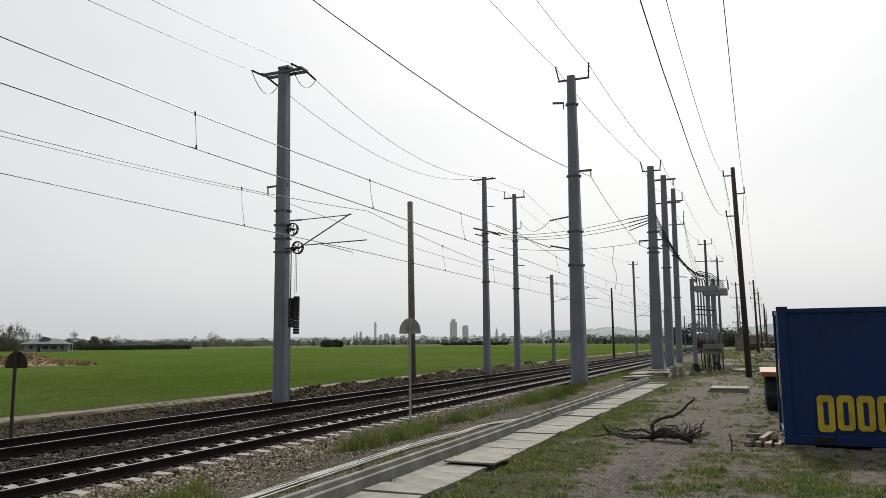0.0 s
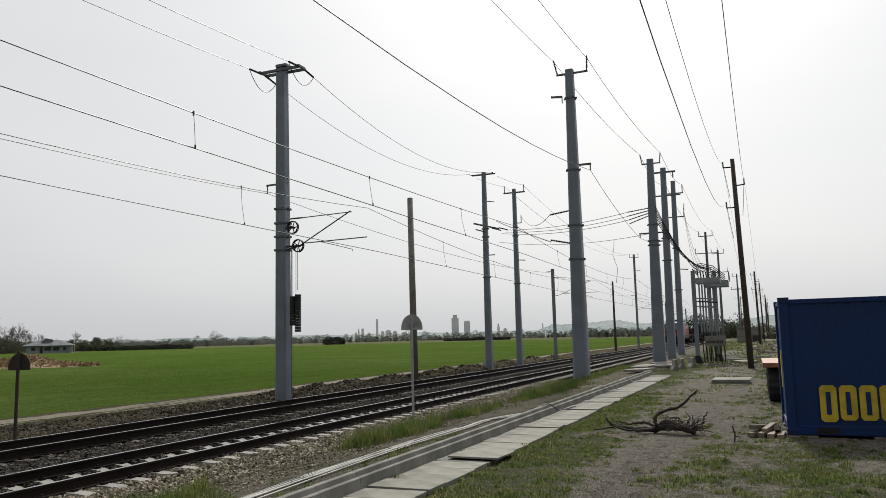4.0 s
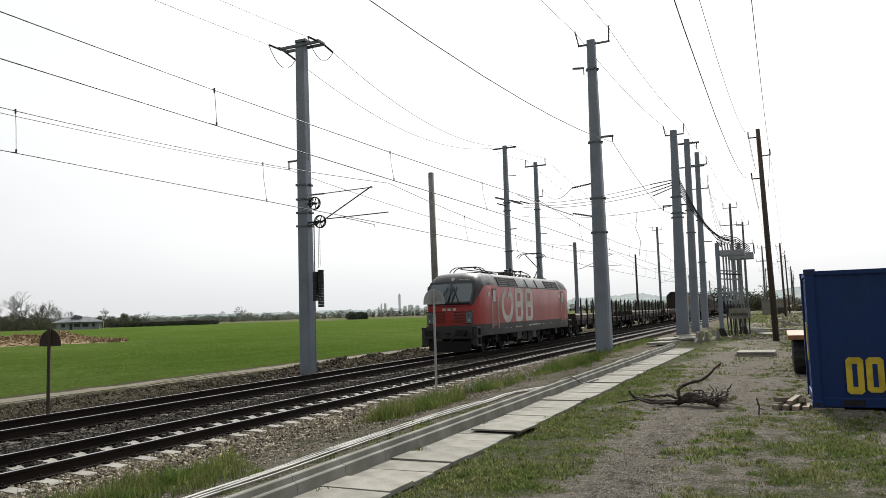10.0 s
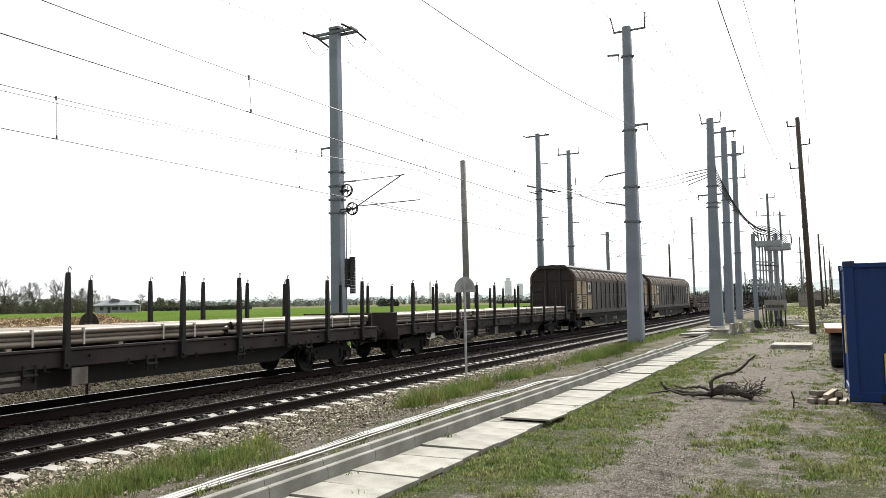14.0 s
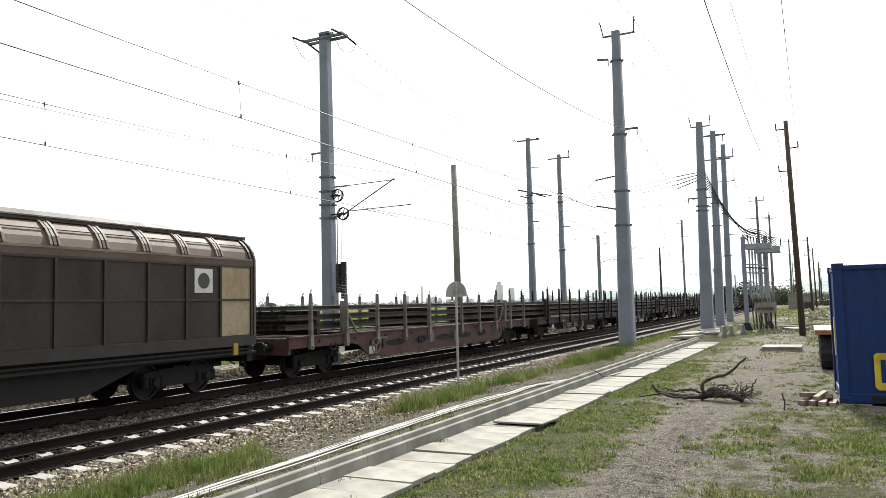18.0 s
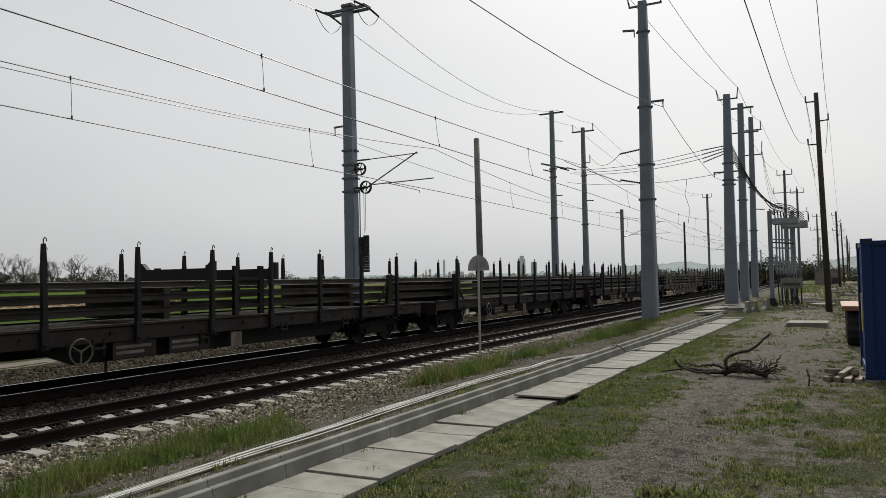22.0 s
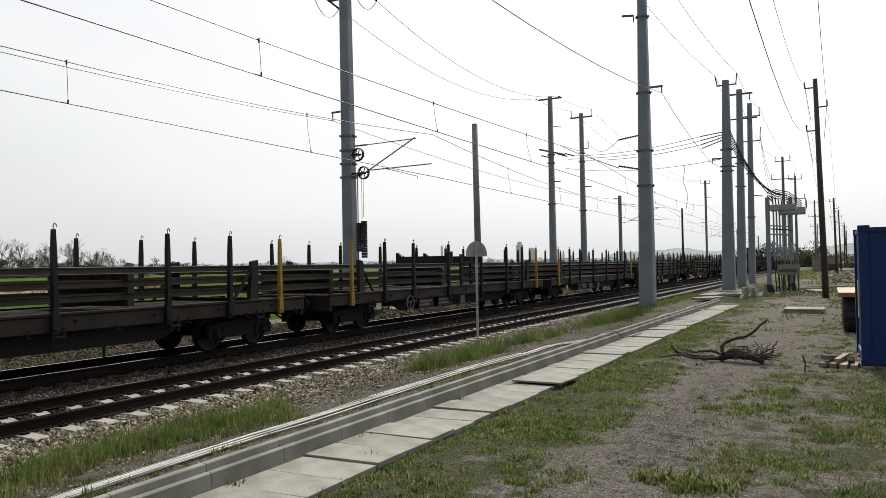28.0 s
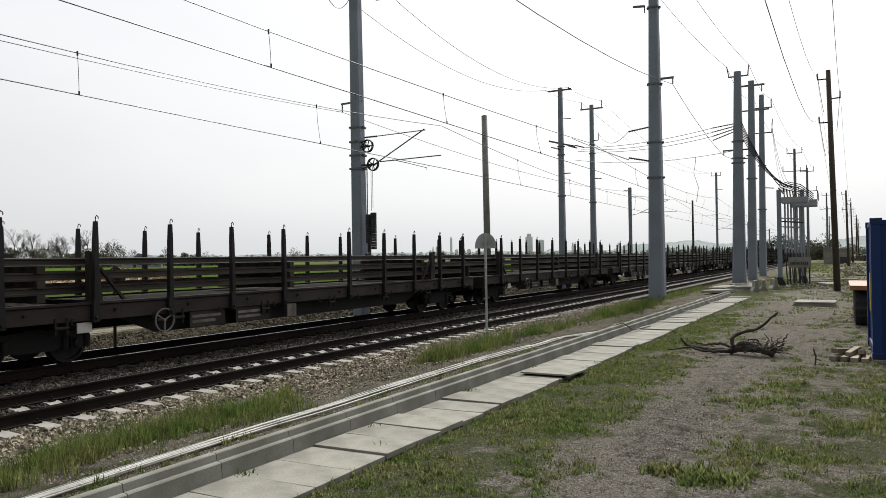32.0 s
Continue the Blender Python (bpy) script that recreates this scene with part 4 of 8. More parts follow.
def locomotive():
    t = thing("locomotive", "red and grey electric locomotive with white markings", "locomotive", pose(FAR_X, 11.85, 0))
    L = 20.4
    front = [(0.80, 1.17, 2.36), (0.84, 1.20, 2.44), (0.98, 1.28, 2.76), (1.2, 1.36, 3.28), (1.36, 1.41, 3.6), (1.56, 1.46, 3.85), (1.9, 1.52, 4.02), (2.5, 1.53, 4.1)]
    st = front + [(4.12, 1.53, 4.1), (L - 4.12, 1.53, 4.1)] + [(L - y, w, z) for y, w, z in front[::-1]]
    bm = B()
    rings = []
    for y, w, zt in st:
        ze = min(3.42, zt - 0.06)
        rw = w - 0.45 if zt > 3 else w - 0.1
        half = [(w - 0.02, 0.74), (w, 1.0), (w, 1.35), (w, min(2.2, ze)), (w, ze), (w - (w - rw) * 0.5, ze + (zt - ze) * 0.7), (rw, zt), (rw * 0.4, zt + (0.06 if zt > 3 else 0))]
        half = [(x, z) for x, z in half]
        rings.append([bm.verts.new((x, y, z)) for x, z in half] + [bm.verts.new((-x, y, z)) for x, z in half[::-1]])
    n = len(rings[0])
    for a, b in zip(rings, rings[1:]):
        for k in range(n):
            bm.faces.new((a[k], a[(k + 1) % n], b[(k + 1) % n], b[k]))
    bm.faces.new(rings[0][::-1])
    bm.faces.new(rings[-1])
    body = part("body", bm, [M["red"], M["skirt"], M["loco_roof"], M["mask"], M["roof_panel"]], t, smooth=True)
    body.data.set_sharp_from_angle(angle=radians(38))
    for p in body.data.polygons:
        c, end = p.center, min(p.center.y, L - p.center.y)
        if c.z < 1.3 and abs(p.normal.y) < 0.9:
            p.material_index = 1
        elif end > 2.0 and (c.z > 3.42):
            p.material_index = 4 if end > 4.2 else 2
        elif 0.83 < end < 2.0 and (c.z > 3.3 or p.normal.z > 0.25):
            p.material_index = 3
    ys, ws, zs = zip(*front)
    # dark mask that sweeps from the nose up to the roof along each cab side
    for end in (0, 1):
        for sx in (-1, 1):
            bm = B()
            low, high = [], []
            for k in range(13):
                y = 0.84 + k * (1.85 - 0.84) / 12
                w = float(np.interp(y, ys, ws)) + 0.005
                zt = float(np.interp(y, ys, zs))
                ze = min(3.42, zt - 0.06)
                zb = min(ze - 0.002, 2.34 + 1.08 * max(0.0, (y - 0.9) / 0.95) ** 0.85)
                yy = y if end == 0 else L - y
                low.append(bm.verts.new((sx * w, yy, zb)))
                high.append(bm.verts.new((sx * w, yy, ze)))
            for k in range(12):
                bm.faces.new((low[k], low[k + 1], high[k + 1], high[k]))
            part("cab_mask", bm, M["mask"], t, "dark grey cab side mask")
    # windscreens: two raked panes in one dark frame
    for s in (0, 1):
        def at(y):
            return y if s == 0 else L - y

        def screen_y(z):
            return 0.815 + (z - 2.46) * 0.43

        def slab_on(ps, out, thick):
            """A raked plate through the points (x, z), lifted out from the screen plane."""
            bm = B()
            f = [bm.verts.new((x, at(screen_y(z) - out * 0.92), z + out * 0.4)) for x, z in ps]
            g = [bm.verts.new((x, at(screen_y(z) - (out - thick) * 0.92), z + (out - thick) * 0.4)) for x, z in ps]
            bm.faces.new(f)
            for k in range(len(ps)):
                bm.faces.new((f[k], f[(k + 1) % len(ps)], g[(k + 1) % len(ps)], g[k]))
            return bm
        frame_ob = part("windscreen_frame", slab_on([(1.2, 2.42), (1.31, 3.2), (1.2, 3.64), (-1.2, 3.64), (-1.31, 3.2), (-1.2, 2.42)], 0.03, 0.16), M["mask"], t, "dark grey windscreen surround")
        for sx in (-1, 1):
            pane = part("windscreen", slab_on([(sx * 1.12, 2.55), (sx * 1.17, 3.2), (sx * 1.1, 3.5), (sx * 0.04, 3.52), (sx * 0.04, 2.55)], 0.036, 0.02), M["cab_glass"], frame_ob, "raked grey cab windscreen pane")
        for x0, x1 in ((0.55, 0.1), (0.14, 0.32), (-0.1, 0.16), (-0.55, -0.16)):
            bm = B()
            tube(bm, [(x0, at(screen_y(2.5) - 0.08), 2.52), ((x0 + x1) / 2, at(screen_y(2.9) - 0.09), 2.94), (x1, at(screen_y(3.3) - 0.08), 3.34)], [0.03, 0.026, 0.02], 5)
            part("wiper", bm, M["dark_metal"], frame_ob)
        bm = B()
        beam(bm, (-1.1, at(screen_y(2.47) - 0.05), 2.48), (1.1, at(screen_y(2.47) - 0.05), 2.48), 0.06)
        part("wiper_rail", bm, M["dark_metal"], frame_ob)
        # round top lamp and dark plate bars above the screen
        bm = B()
        tube(bm, [(0, at(1.48), 3.77), (0, at(1.41), 3.79)], 0.1, 14)
        part("top_headlight", bm, M["white_sign"], t, "round top headlight")
        for x0, x1 in ((0.35, 0.62), (0.68, 0.9)):
            bm = B()
            beam(bm, (x0, at(1.43), 3.73), (x1, at(1.445), 3.73), 0.03, 0.06)
            part("number_bar", bm, M["white_sign"], t)
        # seam under the screen and the open corner steps
        bm = B()
        beam(bm, (-1.17, at(0.795), 2.33), (1.17, at(0.795), 2.33), 0.02, 0.025)
        part("nose_seam", bm, M["underframe"], t)
        for sx in (-1, 1):
            bm = B()
            xo = 1.40
            y0, y1 = min(at(0.72), at(1.32)), max(at(0.72), at(1.32))
            for z in (0.22, 0.68, 1.14):
                box(bm, sx * xo - 0.14, sx * xo + 0.1, y0, y1, z, z + 0.1)
            for ya in (y0, y1 - 0.08):
                box(bm, sx * xo - 0.12, sx * xo + 0.08, ya, ya + 0.08, 0.22, 1.24)
            part("corner_step", bm, M["skirt"], t, "grey corner steps with square openings", bevel=0.01)
        # grille bars and the apron on the nose
        for sx in (-1, 1):
            for k in range(4):
                bm = B()
                z = 1.53 + k * 0.16
                x0, x1 = (0.24, 0.84)
                beam(bm, (sx * x0, at(0.78), z), (sx * x1, at(0.78), z + 0.03), 0.05, 0.035)
                part("nose_grille_bar", bm, M["mask"], t)
            bm = B()
            prism(bm, [(sx * 0.86, 1.4), (sx * 1.24, 1.38), (sx * 1.25, 2.1), (sx * 0.86, 2.02)], "y", min(at(0.76), at(0.98)), max(at(0.76), at(0.98)))
            lamp = part("headlight", bm, M["mask"], t, "headlight cluster in a dark housing", bevel=0.012)
            bm = B()
            prism(bm, [(sx * 0.9, 1.45), (sx * 1.21, 1.43), (sx * 1.22, 2.04), (sx * 0.9, 1.97)], "y", min(at(0.748), at(0.762)), max(at(0.748), at(0.762)))
            part("lamp_glass", bm, M["galv"], lamp, "pale lamp glass")
            for z in (1.6, 1.83):
                bm = B()
                tube(bm, [(sx * 1.05, at(0.75), z), (sx * 1.05, at(0.735), z)], 0.095, 14)
                lens = part("lens", bm, M["mast_band"], lamp)
            bm = B()
            tube(bm, [(sx * 1.07, at(0.736), 1.585), (sx * 1.07, at(0.728), 1.585)], 0.05, 10)
            part("bulb", bm, M["white_sign"], lamp)
        bm = B()
        box(bm, -1.25, 1.25, min(at(0.68), at(0.9)), max(at(0.68), at(0.9)), 0.62, 1.32)
        for sx in (-1, 1):
            box(bm, sx * 1.25 - 0.12, sx * 1.25 + 0.12, min(at(0.74), at(1.3)), max(at(0.74), at(1.3)), 0.35, 1.2)
        part("headstock", bm, M["skirt"], t, bevel=0.02)
        bm = B()
        prism(bm, [(-1.2, 0.5), (1.2, 0.5), (1.1, 0.0), (0.3, -0.08), (-0.3, -0.08), (-1.1, 0.0)], "y", min(at(0.73), at(0.86)), max(at(0.73), at(0.86)))
        part("snow_plough", bm, M["underframe"], t)
        buffers(t, at(0.68), -1.25 if s == 0 else 1.25, 0.95)
        for k, sx in ((0, -0.28), (1, 0.0), (2, 0.28)):
            bm = B()
            box(bm, sx - 0.09, sx + 0.09, min(at(0.795), at(0.785)), max(at(0.795), at(0.785)), 2.1, 2.22)
            part("nose_badge", bm, M["white_sign"], t)
    # bogies and underfloor
    for y in (5.0, L - 5.0):
        bogie(t, y, 0.62, 2.9)
        for dy in (-1.35, 1.35):
            for s in (-1, 1):
                bm = B()
                tube(bm, [(s * 1.16, y + dy - 0.75, 0.42), (s * 1.16, y + dy - 0.15, 0.5)], 0.08, 8)
                part("damper", bm, M["underframe"], t)
                bm = B()
                tube(bm, [(s * 1.18, y + dy + 0.5, 0.45), (s * 1.18, y + dy + 0.5, 0.85)], 0.13, 8)
                part("axle_spring", bm, M["underframe"], t)
                bm = B()
                pts = [(s * 0.84, y + dy + 0.44 * math.cos(a * math.pi / 12), 0.4 + 0.44 * math.sin(a * math.pi / 12)) for a in range(25)]
                tube(bm, pts, 0.028, 4, False)
                part("brake_disc", bm, M["galv"], t)
    for y0, y1, z0, m in ((7.6, 8.5, 0.28, "skirt"), (8.7, 9.5, 0.2, "underframe"), (9.7, 10.5, 0.1, "underframe"), (10.6, 11.4, 0.28, "skirt"), (6.9, 7.4, 0.45, "underframe"), (11.6, 12.0, 0.4, "underframe")):
        bm = B()
        box(bm, -1.33, 1.33, y0, y1, z0, 0.78)
        part("equipment_box", bm, M[m], t, bevel=0.02)
    bm = B()
    box(bm, -1.0, 1.0, 2.2, L - 2.2, 0.5, 0.8)
    part("floor_frame", bm, M["underframe"], t)
    for y in (3.55, 6.45, L - 6.45, L - 3.55):
        bm = B()
        box(bm, -0.62, 0.62, y - 0.75, y + 0.75, -0.02, 0.5)
        part("traction_motor", bm, M["underframe"], t, bevel=0.04)
    for y0, y1, z0 in ((7.2, 13.2, 0.25), (2.3, 3.0, 0.3), (L - 3.0, L - 2.3, 0.3)):
        bm = B()
        box(bm, -1.05, 1.05, y0, y1, z0, 0.76)
        part("underfloor_tank", bm, M["underframe"], t, bevel=0.03)
    rr = random.Random(8)
    for k in range(46):
        y = rr.uniform(2.4, L - 2.4)
        d, sx = rr.uniform(0.12, 0.5), rr.choice((-1, 1))
        z1 = rr.uniform(0.45, 0.8)
        bm = B()
        if k % 2:
            tube(bm, [(sx * 1.24, y, z1), (sx * 1.24, y + d, z1 - rr.uniform(0, 0.3))], rr.uniform(0.02, 0.06), 6)
            part("pipe", bm, M["underframe"], t)
        else:
            box(bm, sx * 1.24 - 0.09, sx * 1.24 + 0.09, y, y + d, z1 - rr.uniform(0.15, 0.4), z1)
            part("underfloor_unit", bm, M["skirt"] if k % 4 else M["underframe"], t, bevel=0.012)
    for k in range(14):
        y = 3.6 + k * 0.95
        bm = B()
        tube(bm, [(rr.uniform(-0.7, 0.6), y, 4.0), (rr.uniform(-0.7, 0.6), y + 0.2, 4.22), (rr.uniform(-0.6, 0.7), y + rr.uniform(0.4, 1.0), 4.25 + rr.uniform(0, 0.14))], 0.03, 5)
        part("roof_cable", bm, M["dark_metal"], t)
    for s in (-1, 1):
        # cab doors, their window and rails
        for yc in (3.28, L - 3.28):
            bm = B()
            box(bm, s * 1.53 - 0.008, s * 1.53 + 0.008, yc - 0.38, yc + 0.38, 1.2, 3.3)
            door = part("cab_door", bm, M["red"], t, bevel=0.004)
            bm = B()
            box(bm, s * 1.542 - 0.006, s * 1.542 + 0.006, yc - 0.25, yc + 0.22, 2.48, 3.22)
            win = part("door_window", bm, M["mask"], door)
            # plain white pane: the reflected sky is painted on as its colour
            bm = B()
            box(bm, s * 1.552 - 0.005, s * 1.552 + 0.005, yc - 0.21, yc + 0.18, 2.53, 3.17)
            part("pane", bm, M["white_sign"], win, "window pane bright with sky")
            for dy in (-0.5, 0.47):
                bm = B()
                tube(bm, [(s * 1.53, yc + dy, 1.05), (s * 1.59, yc + dy, 1.12), (s * 1.59, yc + dy, 2.75), (s * 1.53, yc + dy, 2.82)], 0.02, 6)
                part("handrail", bm, M["white_sign"], door)
            bm = B()
            box(bm, s * 1.545 - 0.005, s * 1.545 + 0.005, yc - 0.2, yc + 0.3, 1.44, 1.48)
            part("door_step_plate", bm, M["galv"], door)
            bm = B()
            for z in (0.2, 0.5, 0.8):
                box(bm, s * 1.42 - 0.06, s * 1.42 + 0.06, yc - 0.22, yc + 0.22, z, z + 0.03)
            for dy in (-0.24, 0.22):
                box(bm, s * 1.42 - 0.05, s * 1.42 + 0.05, yc + dy, yc + dy + 0.03, 0.15, 1.1)
            part("ladder", bm, M["underframe"], t)
            bm = B()
            box(bm, s * 1.534, s * 1.542, yc - 0.95, yc - 0.62, 2.84, 3.05)
            part("plate", bm, M["white_sign"], t)
        # roof-edge grilles and seams
        for y0, y1 in ((4.25, 5.85), (5.93, 7.25), (13.35, 14.75), (14.83, 16.1)):
            bm = B()
            prism(bm, [(s * 1.49, 3.47), (s * 1.53, 3.49), (s * 1.33, 3.93), (s * 1.28, 3.91)], "y", y0, y1)
            g = part("roof_grille", bm, M["skirt"], t)
            for k in range(4):
                bm = B()
                z = 3.53 + k * 0.11
                beam(bm, (s * (1.527 - k * 0.05), y0 + 0.04, z), (s * (1.527 - k * 0.05), y1 - 0.04, z), 0.015)
                part("slat", bm, M["underframe"], g)
        for y in (4.12, 7.35, 9.3, 11.3, 13.25, 16.2):
            bm = B()
            beam(bm, (s * 1.545, y, 3.44), (s * 1.31, y, 3.94), 0.05, 0.05, (0, 1, 0))
            part("roof_seam", bm, M["mask"], t)
        bm = B()
        box(bm, s * 1.53 - 0.01, s * 1.53 + 0.012, 3.9, L - 3.9, 3.38, 3.43)
        part("gutter", bm, M["mask"], t)
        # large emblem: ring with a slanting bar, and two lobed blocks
        x0 = s * 1.534
        bm = B()
        ring = 40
        yc, zc, ro, ri = 5.42, 2.36, 1.02, 0.63
        vs = []
        for k in range(ring):
            a = 2 * math.pi * k / ring
            vs.append([bm.verts.new((x0 + s * d, yc + s * rr * math.cos(a) * 1.0, zc + rr * math.sin(a))) for rr in (ro, ri) for d in (0.0, 0.006)])
        for k in range(ring):
            if 7 <= k <= 11:
                continue
            a, b = vs[k], vs[(k + 1) % ring]
            bm.faces.new((a[1], b[1], b[3], a[3]))
        part("emblem_ring", bm, M["white_sign"], t)
        bm = B()
        prism(bm, [(yc + 0.0, zc + 0.42), (yc + 0.28, zc + 0.42), (yc + 0.70, zc + 1.0), (yc + 0.42, zc + 1.0)], "x", min(x0 + s * 0.008, x0 + s * 0.014), max(x0 + s * 0.008, x0 + s * 0.014))
        part("emblem_bar", bm, M["white_sign"], t)
        for yb in (6.78, 8.72):
            bm = B()
            pts = [(yb + 0.12, 1.38), (yb + 1.05, 1.38), (yb + 1.3, 1.48), (yb + 1.45, 1.75), (yb + 1.45, 3.0), (yb + 1.3, 3.25), (yb + 1.05, 3.36), (yb + 0.12, 3.36), (yb, 3.24), (yb, 1.5)]
            prism(bm, pts, "x", min(x0, x0 + s * 0.006), max(x0, x0 + s * 0.006))
            blk = part("emblem_block", bm, M["white_sign"], t)
            for z0, z1 in ((1.66, 2.2), (2.56, 3.06)):
                bm = B()
                box(bm, min(x0 + s * 0.006, x0 + s * 0.012), max(x0 + s * 0.006, x0 + s * 0.012), yb + 0.42, yb + 0.98, z0, z1)
                part("emblem_slot", bm, M["red"], blk)
        bars(t, 1.534 if s > 0 else -1.54, [(5.0, 5.25, 1.03, 1.06), (5.8, 6.0, 1.03, 1.06), (6.85, 7.0, 1.02, 1.12), (7.05, 8.0, 1.05, 1.09), (9.3, 9.75, 1.06, 1.13), (10.0, 10.25, 1.08, 1.15), (10.3, 10.5, 1.08, 1.15), (10.55, 10.95, 1.08, 1.15), (11.0, 11.3, 1.08, 1.15), (11.4, 11.7, 1.08, 1.15), (12.2, 12.6, 1.09, 1.12), (13.8, 14.2, 1.09, 1.12)], M["white_sign"])
    # roof gear: high-voltage line, insulators and two pantographs
    for k in range(9):
        y = 7.4 + k * 0.75
        bm = B()
        tube(bm, [(0.45, y, 4.0), (0.45, y, 4.3)], 0.06, 6)
        for z in (4.08, 4.16, 4.24):
            tube(bm, [(0.45, y, z), (0.45, y, z + 0.025)], 0.1, 8)
        part("roof_insulator", bm, M["insulator"], t)
    bm = B()
    tube(bm, [(0.45, 5.6, 4.33), (0.45, 13.4, 4.33)], 0.03, 6)
    tube(bm, [(-0.5, 7.5, 4.2), (-0.5, 12.5, 4.2)], 0.03, 6)
    part("busbar", bm, M["dark_metal"], t)
    bm = B()
    for y in (8.3, 9.2, 9.7):
        box(bm, 0.1, 0.5, y - 0.18, y + 0.18, 4.0, 4.42)
    part("breaker", bm, M["dark_metal"], t, bevel=0.02)
    for y, h, r0 in ((7.9, 0.45, 0.06), (8.6, 0.58, 0.1), (9.5, 0.45, 0.06), (10.6, 0.5, 0.06)):
        bm = B()
        insulator(bm, (0.7, y, 4.05), (0.7, y, 4.05 + h * 0.8), r0, 7)
        box(bm, 0.6, 0.8, y - 0.12, y + 0.12, 4.05 + h * 0.8, 4.05 + h)
        part("roof_bushing", bm, M["dark_metal"], t)
    bm = B()
    tube(bm, [(0.7, 7.9, 4.48), (0.7, 8.6, 4.6), (0.7, 9.5, 4.48), (0.7, 10.6, 4.52), (0.6, 12.6, 4.4)], 0.03, 6)
    part("busbar", bm, M["dark_metal"], t)
    bm = B()
    box(bm, -0.9, 0.9, 3.1, 3.5, 3.98, 4.08)
    tube(bm, [(0.3, 17.2, 4.1), (0.3, 17.2, 4.28)], 0.12, 10)
    part("horn", bm, M["dark_metal"], t)

    def pantograph(y, up, sgn):
        bm = B()
        for x in (-0.55, 0.55):
            beam(bm, (x, y - 0.9, 4.2), (x, y + 0.9, 4.2), 0.07)
            for dy in (-0.8, 0.8):
                tube(bm, [(x, y + dy, 4.0), (x, y + dy, 4.2)], 0.07, 8)
        for dy in (-0.9, 0.9, 0.2):
            beam(bm, (-0.55, y + dy, 4.2), (0.55, y + dy, 4.2), 0.07)
        base = part("pantograph", bm, M["dark_metal"], t, "raised pantograph" if up else "lowered pantograph")
        if up:
            knee, head = Vector((0, y + sgn * 1.15, 5.05)), Vector((0, y - sgn * 0.55, 6.0))
        else:
            knee, head = Vector((0, y + sgn * 1.7, 4.36)), Vector((0, y - sgn * 2.1, 4.5))
        bm = B()
        tube(bm, [(0, y - sgn * 0.1, 4.22), knee], 0.042, 6)
        tube(bm, [(0.25, y - sgn * 0.3, 4.22), knee + Vector((0.05, 0, -0.05))], 0.02, 5)
        part("lower_arm", bm, M["dark_metal"], base)
        bm = B()
        for x in (-0.3, 0.3):
            tube(bm, [knee + Vector((x * 0.2, 0, 0)), head + Vector((x * 1.3, 0, -0.08))], 0.03, 6)
        part("upper_arm", bm, M["dark_metal"], base)
        bm = B()
        for dy in (-0.25, 0.25):
            tube(bm, [head + Vector((x, dy, z)) for x, z in ((-0.95, -0.28), (-0.8, -0.1), (-0.6, 0), (0.6, 0), (0.8, -0.1), (0.95, -0.28))], 0.024, 6)
        for x in (-0.4, 0.4):
            beam(bm, head + Vector((x, -0.25, -0.03)), head + Vector((x, 0.25, -0.03)), 0.03)
        part("collector_head", bm, M["dark_metal"], base)

    pantograph(5.6, False, 1)
    pantograph(L - 4.5, True, 1)
    VEHICLES.append((t, 11.85, FAR_X))
    return t


# -- wagons --


def stake(t, x, y, z0, z1, material):
    s = 1 if x > 0 else -1
    bm = B()
    prism(bm, [(-0.08, z0), (0.08, z0), (0.08, z0 + 0.4), (0.058, z0 + 0.5), (0.042, z1 - 0.5), (0.02, z1 - 0.1), (-0.02, z1 - 0.1), (-0.042, z1 - 0.5), (-0.058, z0 + 0.5), (-0.08, z0 + 0.4)], "x", x - 0.05, x + 0.05)
    tube(bm, [(x, 0, z1 - 0.12), (x, 0.0, z1 - 0.02), (x, 0.03, z1 + 0.03), (x, 0.07, z1), (x, 0.07, z1 - 0.05)], 0.013, 4)
    tube(bm, [(x + s * 0.04, 0, z0 + 0.09), (x + s * 0.09, 0, z0 + 0.09)], 0.04, 8)
    return mesh_of("stake", bm, material)


